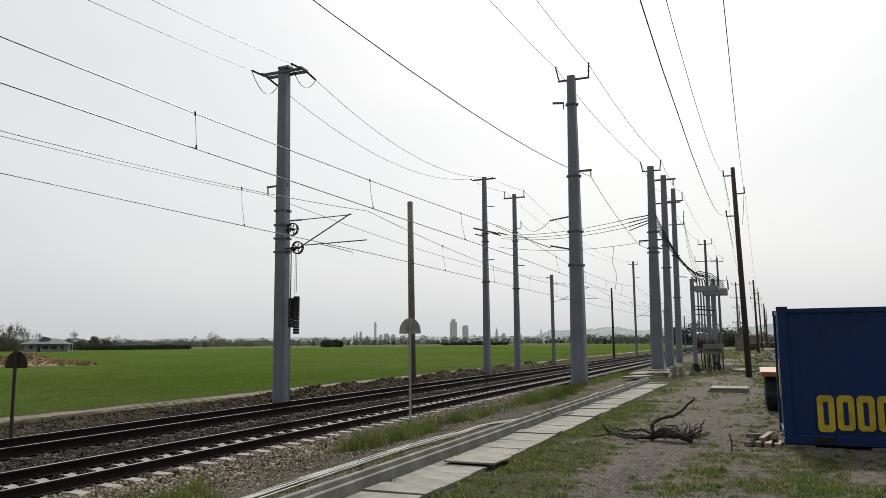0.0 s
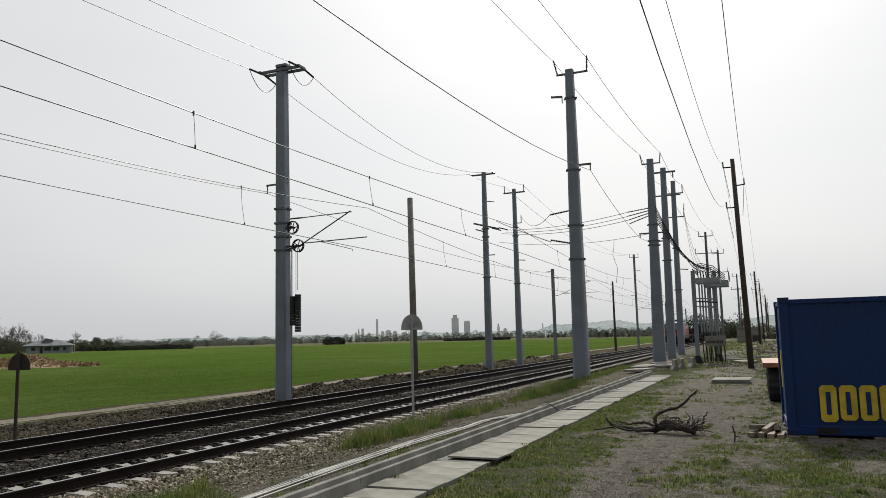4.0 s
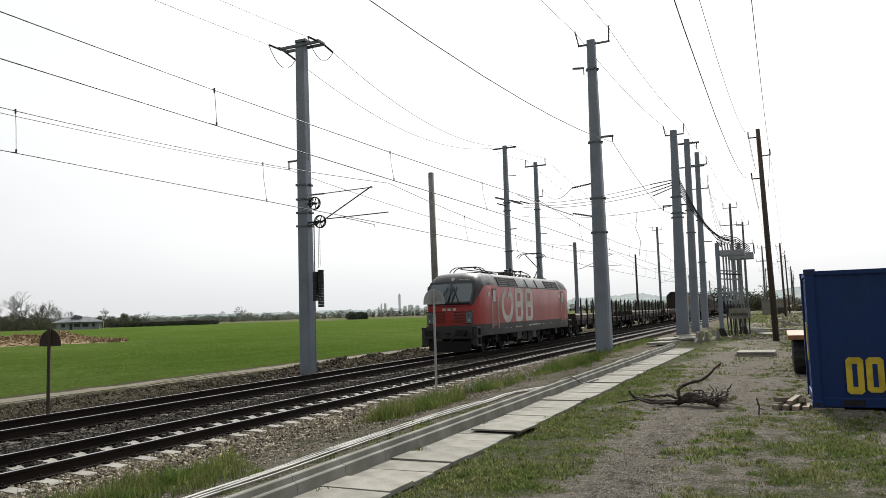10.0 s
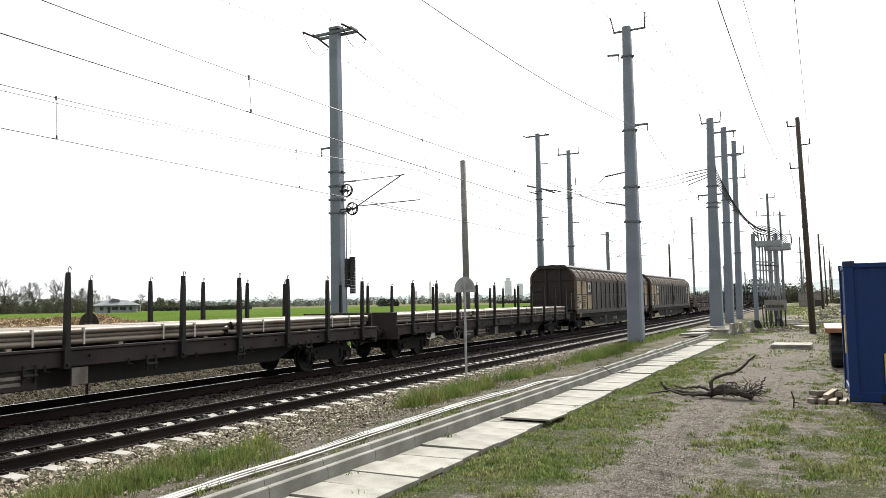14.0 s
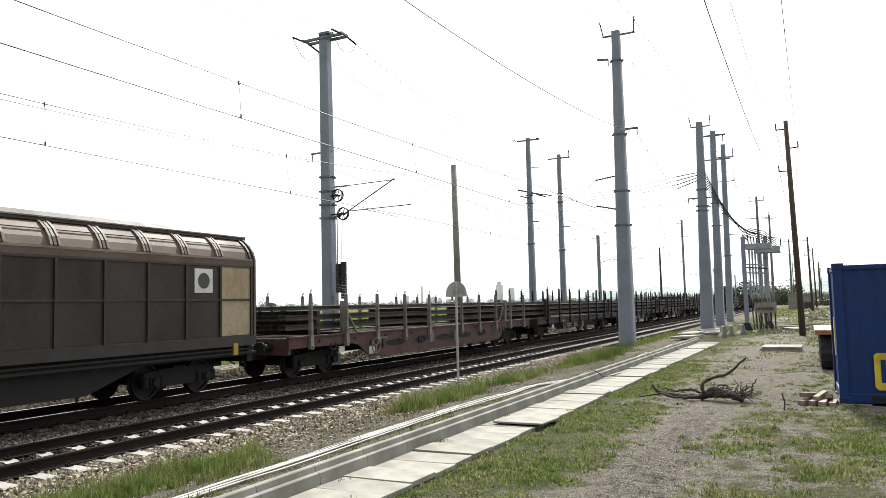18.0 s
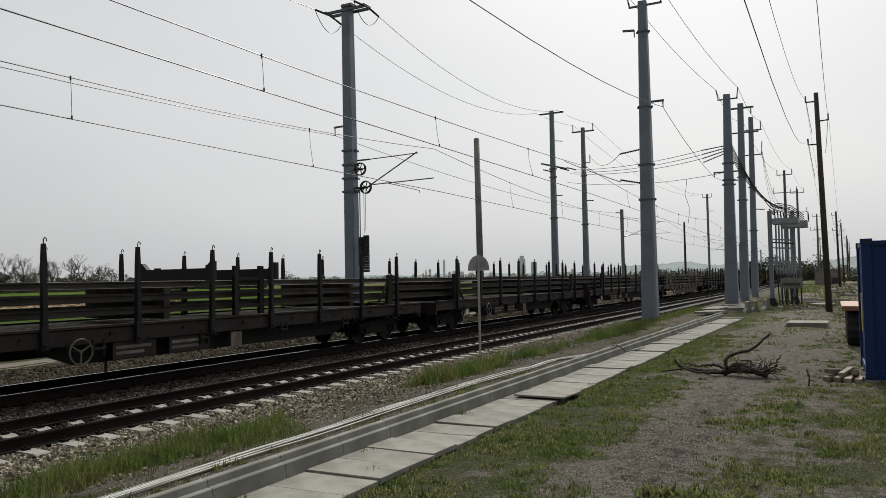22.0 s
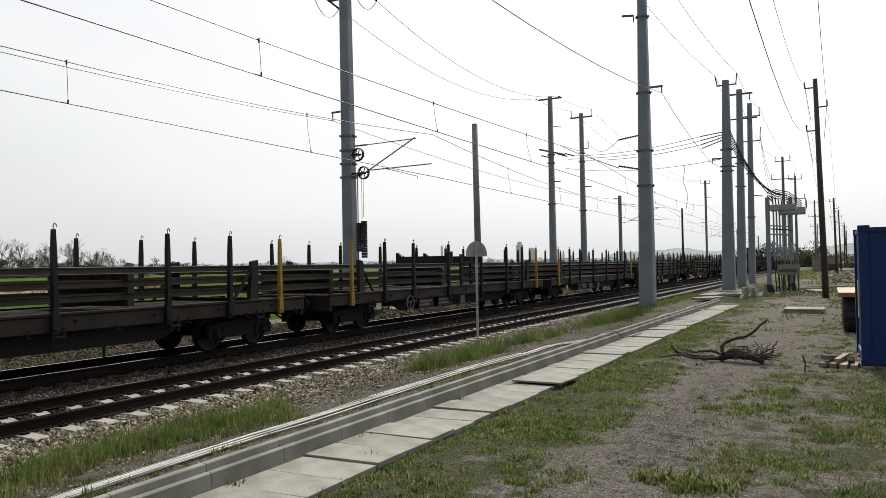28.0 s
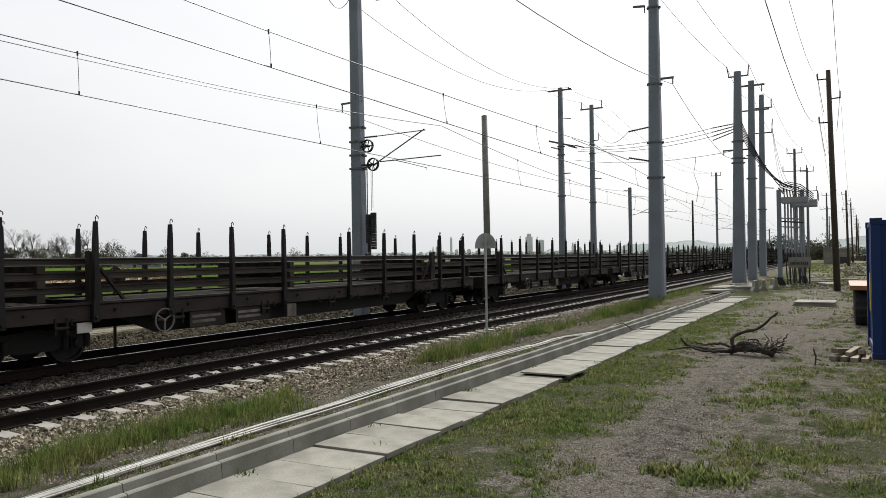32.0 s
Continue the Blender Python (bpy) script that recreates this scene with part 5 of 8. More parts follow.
def flat_wagon(L, stakes, top, color, stake_mat, label, fish=False, frames=True, wheel_y=None, ends=True):
    t = thing("flat_wagon", label, "wagon", pose(FAR_X, 0, 0), group="wagons of the train")
    e = 0.62
    sill = M[color]
    for s in (-1, 1):
        bm = B()
        if fish:
            out = [(e, 0.78), (4.2, 0.78), (4.6, 0.7), (5.2, 0.32), (5.6, 0.22), (L - 5.6, 0.22), (L - 5.2, 0.32), (L - 4.6, 0.7), (L - 4.2, 0.78), (L - e, 0.78), (L - e, 1.12), (e, 1.12)]
        else:
            out = [(e, 0.76), (L - e, 0.76), (L - e, 1.08), (e, 1.08)]
        prism(bm, out, "x", min(s * 1.36, s * 1.42), max(s * 1.36, s * 1.42))
        side = part("side_sill", bm, sill, t)
        bm = B()
        beam(bm, (s * 1.40, e, 1.13), (s * 1.40, L - e, 1.13), 0.12, 0.05)
        part("sill_flange", bm, sill, side)
        if fish:
            for k, y in enumerate((7.2, 9.3, 11.4, 13.6, 15.7)):
                bm = B()
                ry = 0.75 if k not in (1, 4) else 0.5
                pts = [(y + ry * math.cos(2 * math.pi * a / 16), 0.66 + 0.13 * math.sin(2 * math.pi * a / 16)) for a in range(16)]
                prism(bm, pts, "x", min(s * 1.42, s * 1.425), max(s * 1.42, s * 1.425))
                part("oval_opening", bm, M["underframe"], side)
        else:
            bm = B()
            prism(bm, [(4.6, 0.76), (5.8, 0.3), (L - 5.8, 0.3), (L - 4.6, 0.76)], "x", min(s * 1.0, s * 1.06), max(s * 1.0, s * 1.06))
            part("truss_beam", bm, M["underframe"], t)
        # tie-down rings and plates along the sill
        bm = B()
        y = 2.2
        while y < L - 2:
            tube(bm, [(s * 1.42, y, 0.96), (s * 1.47, y, 0.96)], 0.035, 6)
            tube(bm, [(s * 1.43, y + 1.05, 0.82), (s * 1.46, y + 1.0, 0.7), (s * 1.46, y + 1.12, 0.68)], 0.018, 5)
            y += 2.1
        part("tie_down", bm, M["underframe"], side)
        # lashing winches that hang below the sill
        y = 3.0
        while y < L - 2.5:
            bm = B()
            for dy in (-0.13, 0.13):
                box(bm, min(s * 1.40, s * 1.44), max(s * 1.40, s * 1.44), y + dy - 0.025, y + dy + 0.025, 0.5, 0.86)
            tube(bm, [(s * 1.43, y - 0.16, 0.64), (s * 1.43, y + 0.16, 0.64)], 0.04, 8)
            part("winch", bm, M["underframe"], t)
            y += 3.1
        bm = B()
        hoop(bm, s * 1.5, 5.6 if s > 0 else L - 5.6, 0.62, 0.27)
        tube(bm, [(s * 1.3, 5.6 if s > 0 else L - 5.6, 0.62), (s * 1.52, 5.6 if s > 0 else L - 5.6, 0.62)], 0.04, 6)
        part("handwheel", bm, M["stake_grey"], t, "pale spoked brake handwheel")
        for y0, y1, z0, z1, m in ((6.5, 7.7, 0.36, 0.74, color), (8.1, 9.4, 0.36, 0.74, color), (10.2, 10.6, 0.35, 0.72, "stake_grey"), (3.4, 3.75, 0.5, 0.72, "white_sign")):
            if fish and m == color:
                continue
            bm = B()
            box(bm, min(s * 1.36, s * 1.385), max(s * 1.36, s * 1.385), y0, y1, z0, z1)
            pl = part("data_plate", bm, M[m], t)
            if m == color:
                for q in range(2):
                    bm = B()
                    zz = z1 - 0.12 - q * 0.13
                    box(bm, min(s * 1.386, s * 1.39), max(s * 1.386, s * 1.39), y0 + 0.08, y1 - 0.15 - 0.2 * q, zz - 0.035, zz + 0.035)
                    part("marking", bm, M["stake_grey"], pl)
        if fish:
            bars(t, 1.424 if s > 0 else -1.43, [(5.9, 6.6, 0.84, 0.92), (10.1, 10.5, 0.5, 0.9), (12.5, 12.8, 0.45, 0.9), (9.9, 10.8, 0.93, 0.98), (17.2, 17.5, 0.7, 0.95)], M["stake_grey"])
            bars(t, 1.424 if s > 0 else -1.43, [(5.25, 5.65, 0.34, 0.62)], M["white_sign"])
    bm = B()
    box(bm, -1.36, 1.36, e + 0.02, L - e - 0.02, 1.0, 1.1)
    part("deck", bm, M["deck"], t, "worn plank deck")
    bm = B()
    box(bm, -0.28, 0.28, e, L - e, 0.45, 0.98)
    for k in range(10):
        y = e + 1 + k * (L - 2 * e - 2) / 9
        box(bm, -1.3, 1.3, y - 0.06, y + 0.06, 0.78, 0.98)
    tube(bm, [(0.55, 7.5, 0.62), (0.55, 9.5, 0.62)], 0.2, 10)
    tube(bm, [(-0.55, 10.5, 0.62), (-0.55, 12, 0.62)], 0.17, 10)
    part("underframe", bm, M["underframe"], t)
    for y, d in ((e, -0.62), (L - e, 0.62)):
        bm = B()
        box(bm, -1.4, 1.4, min(y, y - d * 0.2), max(y, y - d * 0.2), 0.6, 1.1)
        part("headstock", bm, sill, t)
        buffers(t, y, d * 1.6)
        if ends:
            bm = B()
            box(bm, -1.3, 1.3, min(y - d * 0.15, y - d * 0.3), max(y - d * 0.15, y - d * 0.3), 1.1, 1.62)
            part("end_flap", bm, sill, t)
    for y in (2.8, L - 2.8):
        bogie(t, y, 0.47, 1.85)
    ms = {s: stake(t, s * 1.47, 0, 0.72, top, M[stake_mat]) for s in (-1, 1)}
    for y in stakes:
        for s in (-1, 1):
            put("stake", ms[s], t, pose(0, y, 0, random.uniform(-0.8, 0.8), 0, 0))
    if frames:
        for y, d in ((3.7 if L > 22 else 2.4, 1), (L - 4.0 if L > 22 else L - 2.6, -1)):
            for s in (-1, 1):
                bm = B()
                prism(bm, [(0, 1.12), (0.34 * d, 1.12), (0.22 * d, 2.22), (0, 2.26)], "x", min(s * 1.26, s * 1.38), max(s * 1.26, s * 1.38))
                beam(bm, (s * 1.32, y * 0 + 0.3 * d, 1.9), (s * 1.32, 0.95 * d, 1.14), 0.06)
                part("clamping_post", bm, M["stake_grey"] if fish else sill, t, at=pose(0, y, 0))
            bm = B()
            box(bm, -1.3, 1.3, y - 0.1, y + 0.1, 1.1, 1.2)
            part("bolster", bm, sill, t)
    return t


LONG_STAKES = [11.6 + a for a in (-9.9, -7.85, -5.8, -3.7, -1.62, 1.62, 3.7, 5.8, 7.85, 9.9)]
SHORT_STAKES = [10.55 + a for a in (-8.08, -5.75, -3.45, -1.15, 1.15, 3.45, 5.75, 8.08)]

SPACED_STAKES = [10.55 + a for a in (-8.77, -6.7, -4.62, -1.65, 1.65, 4.62, 6.7, 8.77)]

locomotive()
# centre of each wagon along the train, and its kind: long, covered, red, short
TRAIN = [(43.88, "long"), (67.15, "long"), (90.6, "long"), (114.55, "covered"), (139.0, "covered"), (162.85, "red"), (185.17, "short"), (206.17, "short"), (227.17, "short"), (248.28, "short"), (270.51, "holder"),
         (294.05, "red"), (316.35, "short"), (337.65, "spaced"), (358.84, "spaced"), (380.07, "spaced"), (402.5, "holder"), (426.2, "holder")]
while TRAIN[-1][0] < 860:
    TRAIN.append((TRAIN[-1][0] + (22.0 if len(TRAIN) == 18 else 21.1), "short"))

KINDS = {}
KINDS["long"] = (flat_wagon(23.2, LONG_STAKES, 2.86, "wagon_brown", "stake", "brown flat wagon with tall dark stakes, carrying pipes", frames=False), 23.2)
KINDS["short"] = (flat_wagon(21.1, SHORT_STAKES, 3.0, "wagon_brown", "stake", "brown flat wagon with dark stakes under long rails", ends=False), 21.1)
KINDS["holder"] = (flat_wagon(23.2, LONG_STAKES, 3.0, "wagon_brown", "stake", "brown flat wagon with dark stakes holding rail ends"), 23.2)
KINDS["spaced"] = (flat_wagon(21.1, SPACED_STAKES, 3.0, "wagon_brown", "stake", "brown flat wagon with unevenly spaced dark stakes", ends=False), 21.1)
KINDS["red"] = (flat_wagon(23.2, LONG_STAKES, 2.6, "wagon_red", "stake_grey", "faded red fish-bellied flat wagon with grey stakes", fish=True, ends=False), 23.2)


def covered_wagon(L):
    t = thing("covered_wagon", "weathered brown sliding-wall wagon with cream end panels", "wagon", pose(FAR_X, 0, 0), group="wagons of the train")
    e = 0.75
    W, ZE = 1.43, 3.28
    bm = B()
    arch = [(W - 0.02, 1.28), (W - 0.02, ZE)] + [(W * math.cos(a) ** 0.8, ZE + 0.98 * math.sin(a) ** 0.95) for a in [k * math.pi / 16 for k in range(1, 8)]]
    outline = arch + [(0.0, ZE + 1.0)] + [(-x, z) for x, z in arch[::-1]]
    prism(bm, outline, "y", e + 0.05, L - e - 0.05)
    part("shell", bm, M["panel_roof"], t)
    # curved roof ribs
    n = 18
    step = (L - 2 * e - 0.3) / n
    ro = [(x * 1.012, z + 0.012) for x, z in outline[1:8]]
    ribs = []
    for nm, m, d, w, up in (("roof_rib", "panel_rib", 0.0, 0.07, 0.035), ("roof_frame", "roof_frame", 0.1, 0.055, 0.05), ("roof_frame", "roof_frame", -0.1, 0.055, 0.05)):
        for sx in (-1, 1):
            bm = B()
            for a, b in zip(ro, ro[1:]):
                beam(bm, (sx * a[0], d, a[1]), (sx * b[0], d, b[1]), up, w, up=(0, 1, 0))
            ribs.append((nm, d, mesh_of(nm, bm, M[m])))
    for k in range(n + 1):
        for nm, d, me in ribs:
            if 0 < k < n or d == 0:
                put(nm, me, t, pose(0, e + 0.15 + k * step, 0))
    for sx in (-1, 1):
        bm = B()
        beam(bm, (sx * (W + 0.015), e + 0.1, ZE + 0.17), (sx * (W + 0.015), L - e - 0.1, ZE + 0.17), 0.05, 0.045)
        part("roof_frame", bm, M["roof_frame"], t)
        bm = B()
        box(bm, min(sx * W, sx * (W + 0.03)), max(sx * W, sx * (W + 0.03)), e + 0.06, L - e - 0.06, ZE - 0.02, ZE + 0.15)
        part("eave_beam", bm, M["panel_roof"], t)
        bm = B()
        a, b = ro[3], ro[4]
        beam(bm, (sx * (a[0] + 0.01), e + 0.2, a[1]), (sx * (a[0] + 0.01), L - e - 0.2, a[1]), 0.02, 0.02)
        part("roof_fold", bm, M["panel_rib"], t)
    bm = B()
    prism(bm, [(-1.02, 4.06), (1.02, 4.06), (1.02, 4.14), (0.8, 4.3), (-0.8, 4.3), (-1.02, 4.14)], "y", e - 0.15, L - e + 0.15)
    part("roof_cap", bm, M["panel_rib"], t, "dark ridge cap along the roof")
    bm = B()
    for sx in (-1, 1):
        beam(bm, (sx * 1.03, e - 0.15, 4.15), (sx * 1.03, L - e + 0.15, 4.15), 0.03, 0.03)
    part("cap_edge", bm, M["roof_frame"], t)
    for s in (-1, 1):
        # the sliding wall: one panel between each pair of posts
        for k in range(n):
            y0, y1 = e + 0.15 + k * step + 0.03, e + 0.15 + (k + 1) * step - 0.03
            for z0, z1 in ((1.32, 2.28), (2.34, 3.22)):
                cream = k in (0, 1, n - 1) or (k == 2 and z0 < 2)
                bm = B()
                box(bm, min(s * (W - 0.03), s * (W + 0.004)), max(s * (W - 0.03), s * (W + 0.004)), y0, y1, z0, z1)
                part("panel", bm, M["panel_cream" if cream else "panel_brown"], t)
        bm = B()
        box(bm, min(s * W, s * (W + 0.045)), max(s * W, s * (W + 0.045)), -0.035, 0.035, 1.3, 3.24)
        post = mesh_of("wall_post", bm, M["panel_rib"])
        for k in range(n + 1):
            put("wall_post", post, t, pose(0, e + 0.15 + k * step, 0))
        for z in (2.28, 3.22):
            bm = B()
            box(bm, min(s * W, s * (W + 0.03)), max(s * W, s * (W + 0.03)), e + 0.1, L - e - 0.1, z, z + 0.06)
            wall = part("wall_girt", bm, M["panel_rib"], t)
        for d in (-0.12, 0.12):
            bm = B()
            box(bm, min(s * W, s * (W + 0.08)), max(s * W, s * (W + 0.08)), L / 2 + d - 0.05, L / 2 + d + 0.05, 1.2, 3.5)
            tube(bm, [(s * (W + 0.08), L / 2 + d * 1.4, 1.6), (s * (W + 0.13), L / 2 + d * 1.4, 1.7), (s * (W + 0.13), L / 2 + d * 1.4, 2.1), (s * (W + 0.08), L / 2 + d * 1.4, 2.2)], 0.018, 5)
            part("closing_post", bm, M["panel_rib"], wall)
        bm = B()
        box(bm, min(s * (W - 0.05), s * (W + 0.06)), max(s * (W - 0.05), s * (W + 0.06)), e, L - e, 1.02, 1.28)
        part("wall_rail", bm, M["panel_rib"], t)
        bm = B()
        beam(bm, (s * (W + 0.02), e, 0.82), (s * (W + 0.02), L - e, 0.82), 0.06)
        beam(bm, (s * (W + 0.05), e + 0.4, 0.93), (s * (W + 0.05), L - e - 0.4, 0.93), 0.035)
        part("guide_rail", bm, M["underframe"], t)
        bm = B()
        prism(bm, [(e, 0.72), (4.6, 0.72), (6.2, 0.18), (L - 6.2, 0.18), (L - 4.6, 0.72), (L - e, 0.72), (L - e, 1.02), (e, 1.02)], "x", min(s * 1.2, s * 1.27), max(s * 1.2, s * 1.27))
        part("side_sill", bm, M["underframe"], t)
        for y, w in ((e + 0.15 + 2.5 * step, 0.62), (L - e - 0.15 - 1.5 * step, 0.62)):
            x = s * (W + 0.008)
            bm = B()
            box(bm, min(x, x + s * 0.006), max(x, x + s * 0.006), y - 0.33, y + 0.33, 2.5, 3.14)
            plq = part("sign_plate", bm, M["white_sign"], t, "white plate with a dark round sign")
            bm = B()
            tube(bm, [(x + s * 0.006, y, 2.82), (x + s * 0.014, y, 2.82)], 0.21, 18)
            part("round_sign", bm, M["skirt"], plq)
        bm = B()
        y = L - e - 0.15 - 1.0 * step
        x = s * (W + 0.008)
        marks = [(0.25, 0.75, 2.05, 2.16), (0.25, 0.6, 1.9, 1.98), (0.25, 0.6, 1.72, 1.8), (0.8, 1.05, 1.75, 1.9), (1.5, 2.3, 2.12, 2.2), (1.5, 2.3, 2.02, 2.09), (1.5, 2.1, 1.85, 1.93), (1.5, 2.2, 1.7, 1.78), (1.5, 2.2, 1.55, 1.63), (1.5, 2.0, 1.42, 1.5), (0.3, 0.6, 1.4, 1.5)]
        for y0, y1, z0, z1 in marks:
            bm = B()
            box(bm, min(x, x + s * 0.004), max(x, x + s * 0.004), e + y0, e + y1, z0, z1)
            part("marking", bm, M["black_mark"], t)
        bm = B()
        box(bm, min(x, x + s * 0.006), max(x, x + s * 0.006), e + 0.85, e + 1.15, 1.38, 1.66)
        part("label_holder", bm, M["white_sign"], t)
        bm = B()
        hoop(bm, s * 1.46, 8.2 if s > 0 else L - 8.2, 0.55, 0.25)
        tube(bm, [(s * 1.2, 8.2 if s > 0 else L - 8.2, 0.55), (s * 1.46, 8.2 if s > 0 else L - 8.2, 0.55)], 0.04, 6)
        part("handwheel", bm, M["stake_grey"], t)
        bars(t, 1.272 if s > 0 else -1.278, [(11.2, 11.6, 0.4, 0.62), (11.9, 12.3, 0.38, 0.64), (7.4, 7.7, 0.5, 0.6), (14.5, 14.9, 0.5, 0.56)], M["stake_grey"])
        for y in (1.6, L - 1.6):
            bm = B()
            box(bm, min(s * 1.46, s * 1.5), max(s * 1.46, s * 1.5), y - 0.09, y + 0.09, 0.78, 1.1)
            part("jacking_plate", bm, M["stake_yellow"], t)
    # end walls with their ribs
    for y, d in ((e, -1), (L - e, 1)):
        bm = B()
        prism(bm, outline, "y", min(y, y - d * 0.08), max(y, y - d * 0.08))
        end = part("end_wall", bm, M["panel_brown"], t)
        bm = B()
        for x in (-0.45, 0.45):
            box(bm, x - 0.07, x + 0.07, min(y, y + d * 0.09), max(y, y + d * 0.09), 1.1, 4.1)
        for z in (1.9, 2.6, 3.3):
            box(bm, -1.38, 1.38, min(y, y + d * 0.06), max(y, y + d * 0.06), z - 0.04, z + 0.04)
        part("end_rib", bm, M["panel_rib"], end)
        bm = B()
        for a, b in zip(outline, outline[1:]):
            beam(bm, (a[0], y, a[1]), (b[0], y, b[1]), 0.12, 0.07, up=(0, 1, 0))
        part("end_rim", bm, M["panel_roof"], end)
        bm = B()
        tube(bm, [(1.2, y + d * 0.1, 1.2), (1.2, y + d * 0.2, 1.3), (1.2, y + d * 0.2, 2.3), (1.2, y + d * 0.1, 2.4)], 0.02, 5)
        part("grab_rail", bm, M["stake_grey"], end)
        bm = B()
        box(bm, -1.35, 1.35, min(y, y - d * 0.2), max(y, y - d * 0.2), 0.55, 1.1)
        part("headstock", bm, M["underframe"], t)
        buffers(t, y, d * 1.0)
    bm = B()
    box(bm, -0.3, 0.3, e, L - e, 0.4, 1.0)
    box(bm, -1.3, 1.3, e, L - e, 1.0, 1.2)
    part("underframe", bm, M["underframe"], t)
    for y in (3.1, L - 3.1):
        bogie(t, y, 0.46, 1.8)
    return t


KINDS["covered"] = (covered_wagon(24.3), 24.3)


def widen(t, f):
    """Draw a vehicle's superstructure out to its full width; the running gear keeps its gauge."""
    done = set()
    for ob in t.children_recursive:
        chain = ob.name + (ob.parent.name if ob.parent else "")
        if ob.type == "MESH" and ob.data.name not in done and not any(w in chain for w in ("bogie", "wheelset", "buffer", "coupling")):
            done.add(ob.data.name)
            for v in ob.data.vertices:
                v.co.x *= f


for kind in KINDS:
    widen(KINDS[kind][0], 1.09 if kind == "covered" else 1.156)
widen(VEHICLES[0][0], 1.055)
YELLOW = stake(None, 1.7, 0, 0.72, 2.97, M["stake_yellow"])
placed = set()
for k, (centre, kind) in enumerate(TRAIN):
    first, L = KINDS[kind]
    w = copy_thing(first, pose(FAR_X, 0, 0)) if kind in placed else first
    placed.add(kind)
    u = centre - L / 2
    VEHICLES.append((w, u, FAR_X))
    w.location.y = u
    if k in (13, 14, 15):   # a few end stakes were renewed in yellow
        for ob in w.children:
            if ob.name.startswith("stake") and (ob.location.y > 18 or (k > 13 and ob.location.y < 3)):
                if sum(v.co.x for v in ob.data.vertices) > 0:
                    ob.data = YELLOW
                    ob["label"] = "yellow steel stake"

# -- loads --


def pipe_bundle(L, rows, width, label):
    t = thing("pipe_bundle", label, "pipes", pose(FAR_X, 0, 0), group="pipe bundles")
    r = 0.065
    n = int(width / (2 * r))
    bm = B()
    tube(bm, [(0, 0, 0), (0, L, 0)], r, 8, False)
    tube(bm, [(0, L - 0.01, 0), (0, 0.01, 0)], r * 0.85, 8, False)
    pipe = mesh_of("pipe", bm, M["pipe"], smooth=True)
    for j in range(rows):
        for i in range(n - (j % 2)):
            put("pipe", pipe, t, pose(-width / 2 + r + i * 2 * r + (j % 2) * r, random.uniform(-0.15, 0.15), 1.2 + r + j * r * 1.75, 0, random.uniform(0, 180), 0))
    for y in (0.8, L * 0.5, L - 0.8):
        bm = B()
        box(bm, -1.43, 1.43, y - 0.06, y + 0.06, 1.1, 1.2)
        part("bearer", bm, M["wood"], t)
    for y in (1.3, L * 0.36, L * 0.68, L - 1.2):
        bm = B()
        h = 1.2 + 2 * r + (rows - 1) * r * 1.75
        box(bm, -width / 2 - 0.01, width / 2 + 0.01, y - 0.02, y + 0.02, h, h + 0.012)
        box(bm, width / 2, width / 2 + 0.012, y - 0.02, y + 0.02, 1.2, h + 0.01)
        part("strap", bm, M["white_sign"], t)
    return t


bundle = pipe_bundle(7.0, 3, 2.86, "bundle of steel pipes strapped on a flat wagon")
first = True
for k in range(3):
    for j in range(2 if k == 0 else 3):
        u = TRAIN[k][0] - 10.7 + j * 7.2
        w = bundle if first else copy_thing(bundle, pose(FAR_X, 0, 0))
        first = False
        VEHICLES.append((w, u, FAR_X))
        w.location.y = u


def rail_load(L, label):
    """Three layers of long rails on timber bearers, as they lie across several wagons."""
    t = thing("rail_load", label, "rails", pose(FAR_X, 0, 0), group="rail loads")
    for j in range(3):
        z = 1.32 + j * 0.3
        for i in range(8):
            bm = B()
            x = -1.32 + i * 0.377
            short = 0 if i in (0, 7) else random.uniform(0, 0.5)
            prism(bm, [(x + px, z + 0.02 + pz * 0.84) for px, pz in RAIL], "y", short, L - short)
            part("rail", bm, M["load_rail"], t)
    bm = B()
    box(bm, -1.45, 1.45, -0.09, 0.09, -0.012, 0.139)
    bearer = mesh_of("bearer", bm, M["dark_timber"])
    y = 1.6
    while y < L:
        for j in range(3):
            put("bearer", bearer, t, pose(0, y, 1.2 + j * 0.3 - (0.0 if j else 0.0)))
        y += 7.9
    return t


for k, (a, b) in enumerate(((152.1, 0), (284.5, 0), (415.7, 0), (547.0, 0), (678.0, 0))):
    if k == 0:
        loadobj = rail_load(127.0, "three layers of long brown rails on flat wagons")
        w = loadobj
    else:
        w = copy_thing(loadobj, pose(FAR_X, 0, 0))
    VEHICLES.append((w, a, FAR_X))
    w.location.y = a

# the fixing frame that holds each long load in its middle
fix = thing("clamping_frame", "dark steel frame that grips the stacked rails", "frame", pose(FAR_X, 0, 0), group="clamping frames")
for s in (-1, 1):
    bm = B()
    for y in (0, 1.0):
        box(bm, s * 1.5 - 0.05, s * 1.5 + 0.05, y, y + 0.16, 1.1, 2.5)
    for z in (1.35, 1.75, 2.1):
        box(bm, s * 1.51 - 0.03, s * 1.51 + 0.03, 0.0, 1.15, z, z + 0.1)
    part("side_frame", bm, M["stake"], fix)
for y in (-0.65, 1.85):
    bm = B()
    prism(bm, [(-1.4, 2.12), (1.4, 2.12), (1.4, 2.62), (1.3, 2.62), (1.1, 2.44), (-1.1, 2.44), (-1.3, 2.62), (-1.4, 2.62)], "y", y, y + 0.14)
    part("yoke", bm, M["stake"], fix)
VEHICLES.append((fix, 227.02, FAR_X))
fix.location.y = 227.02
w = copy_thing(fix, pose(FAR_X, 358.7, 0))
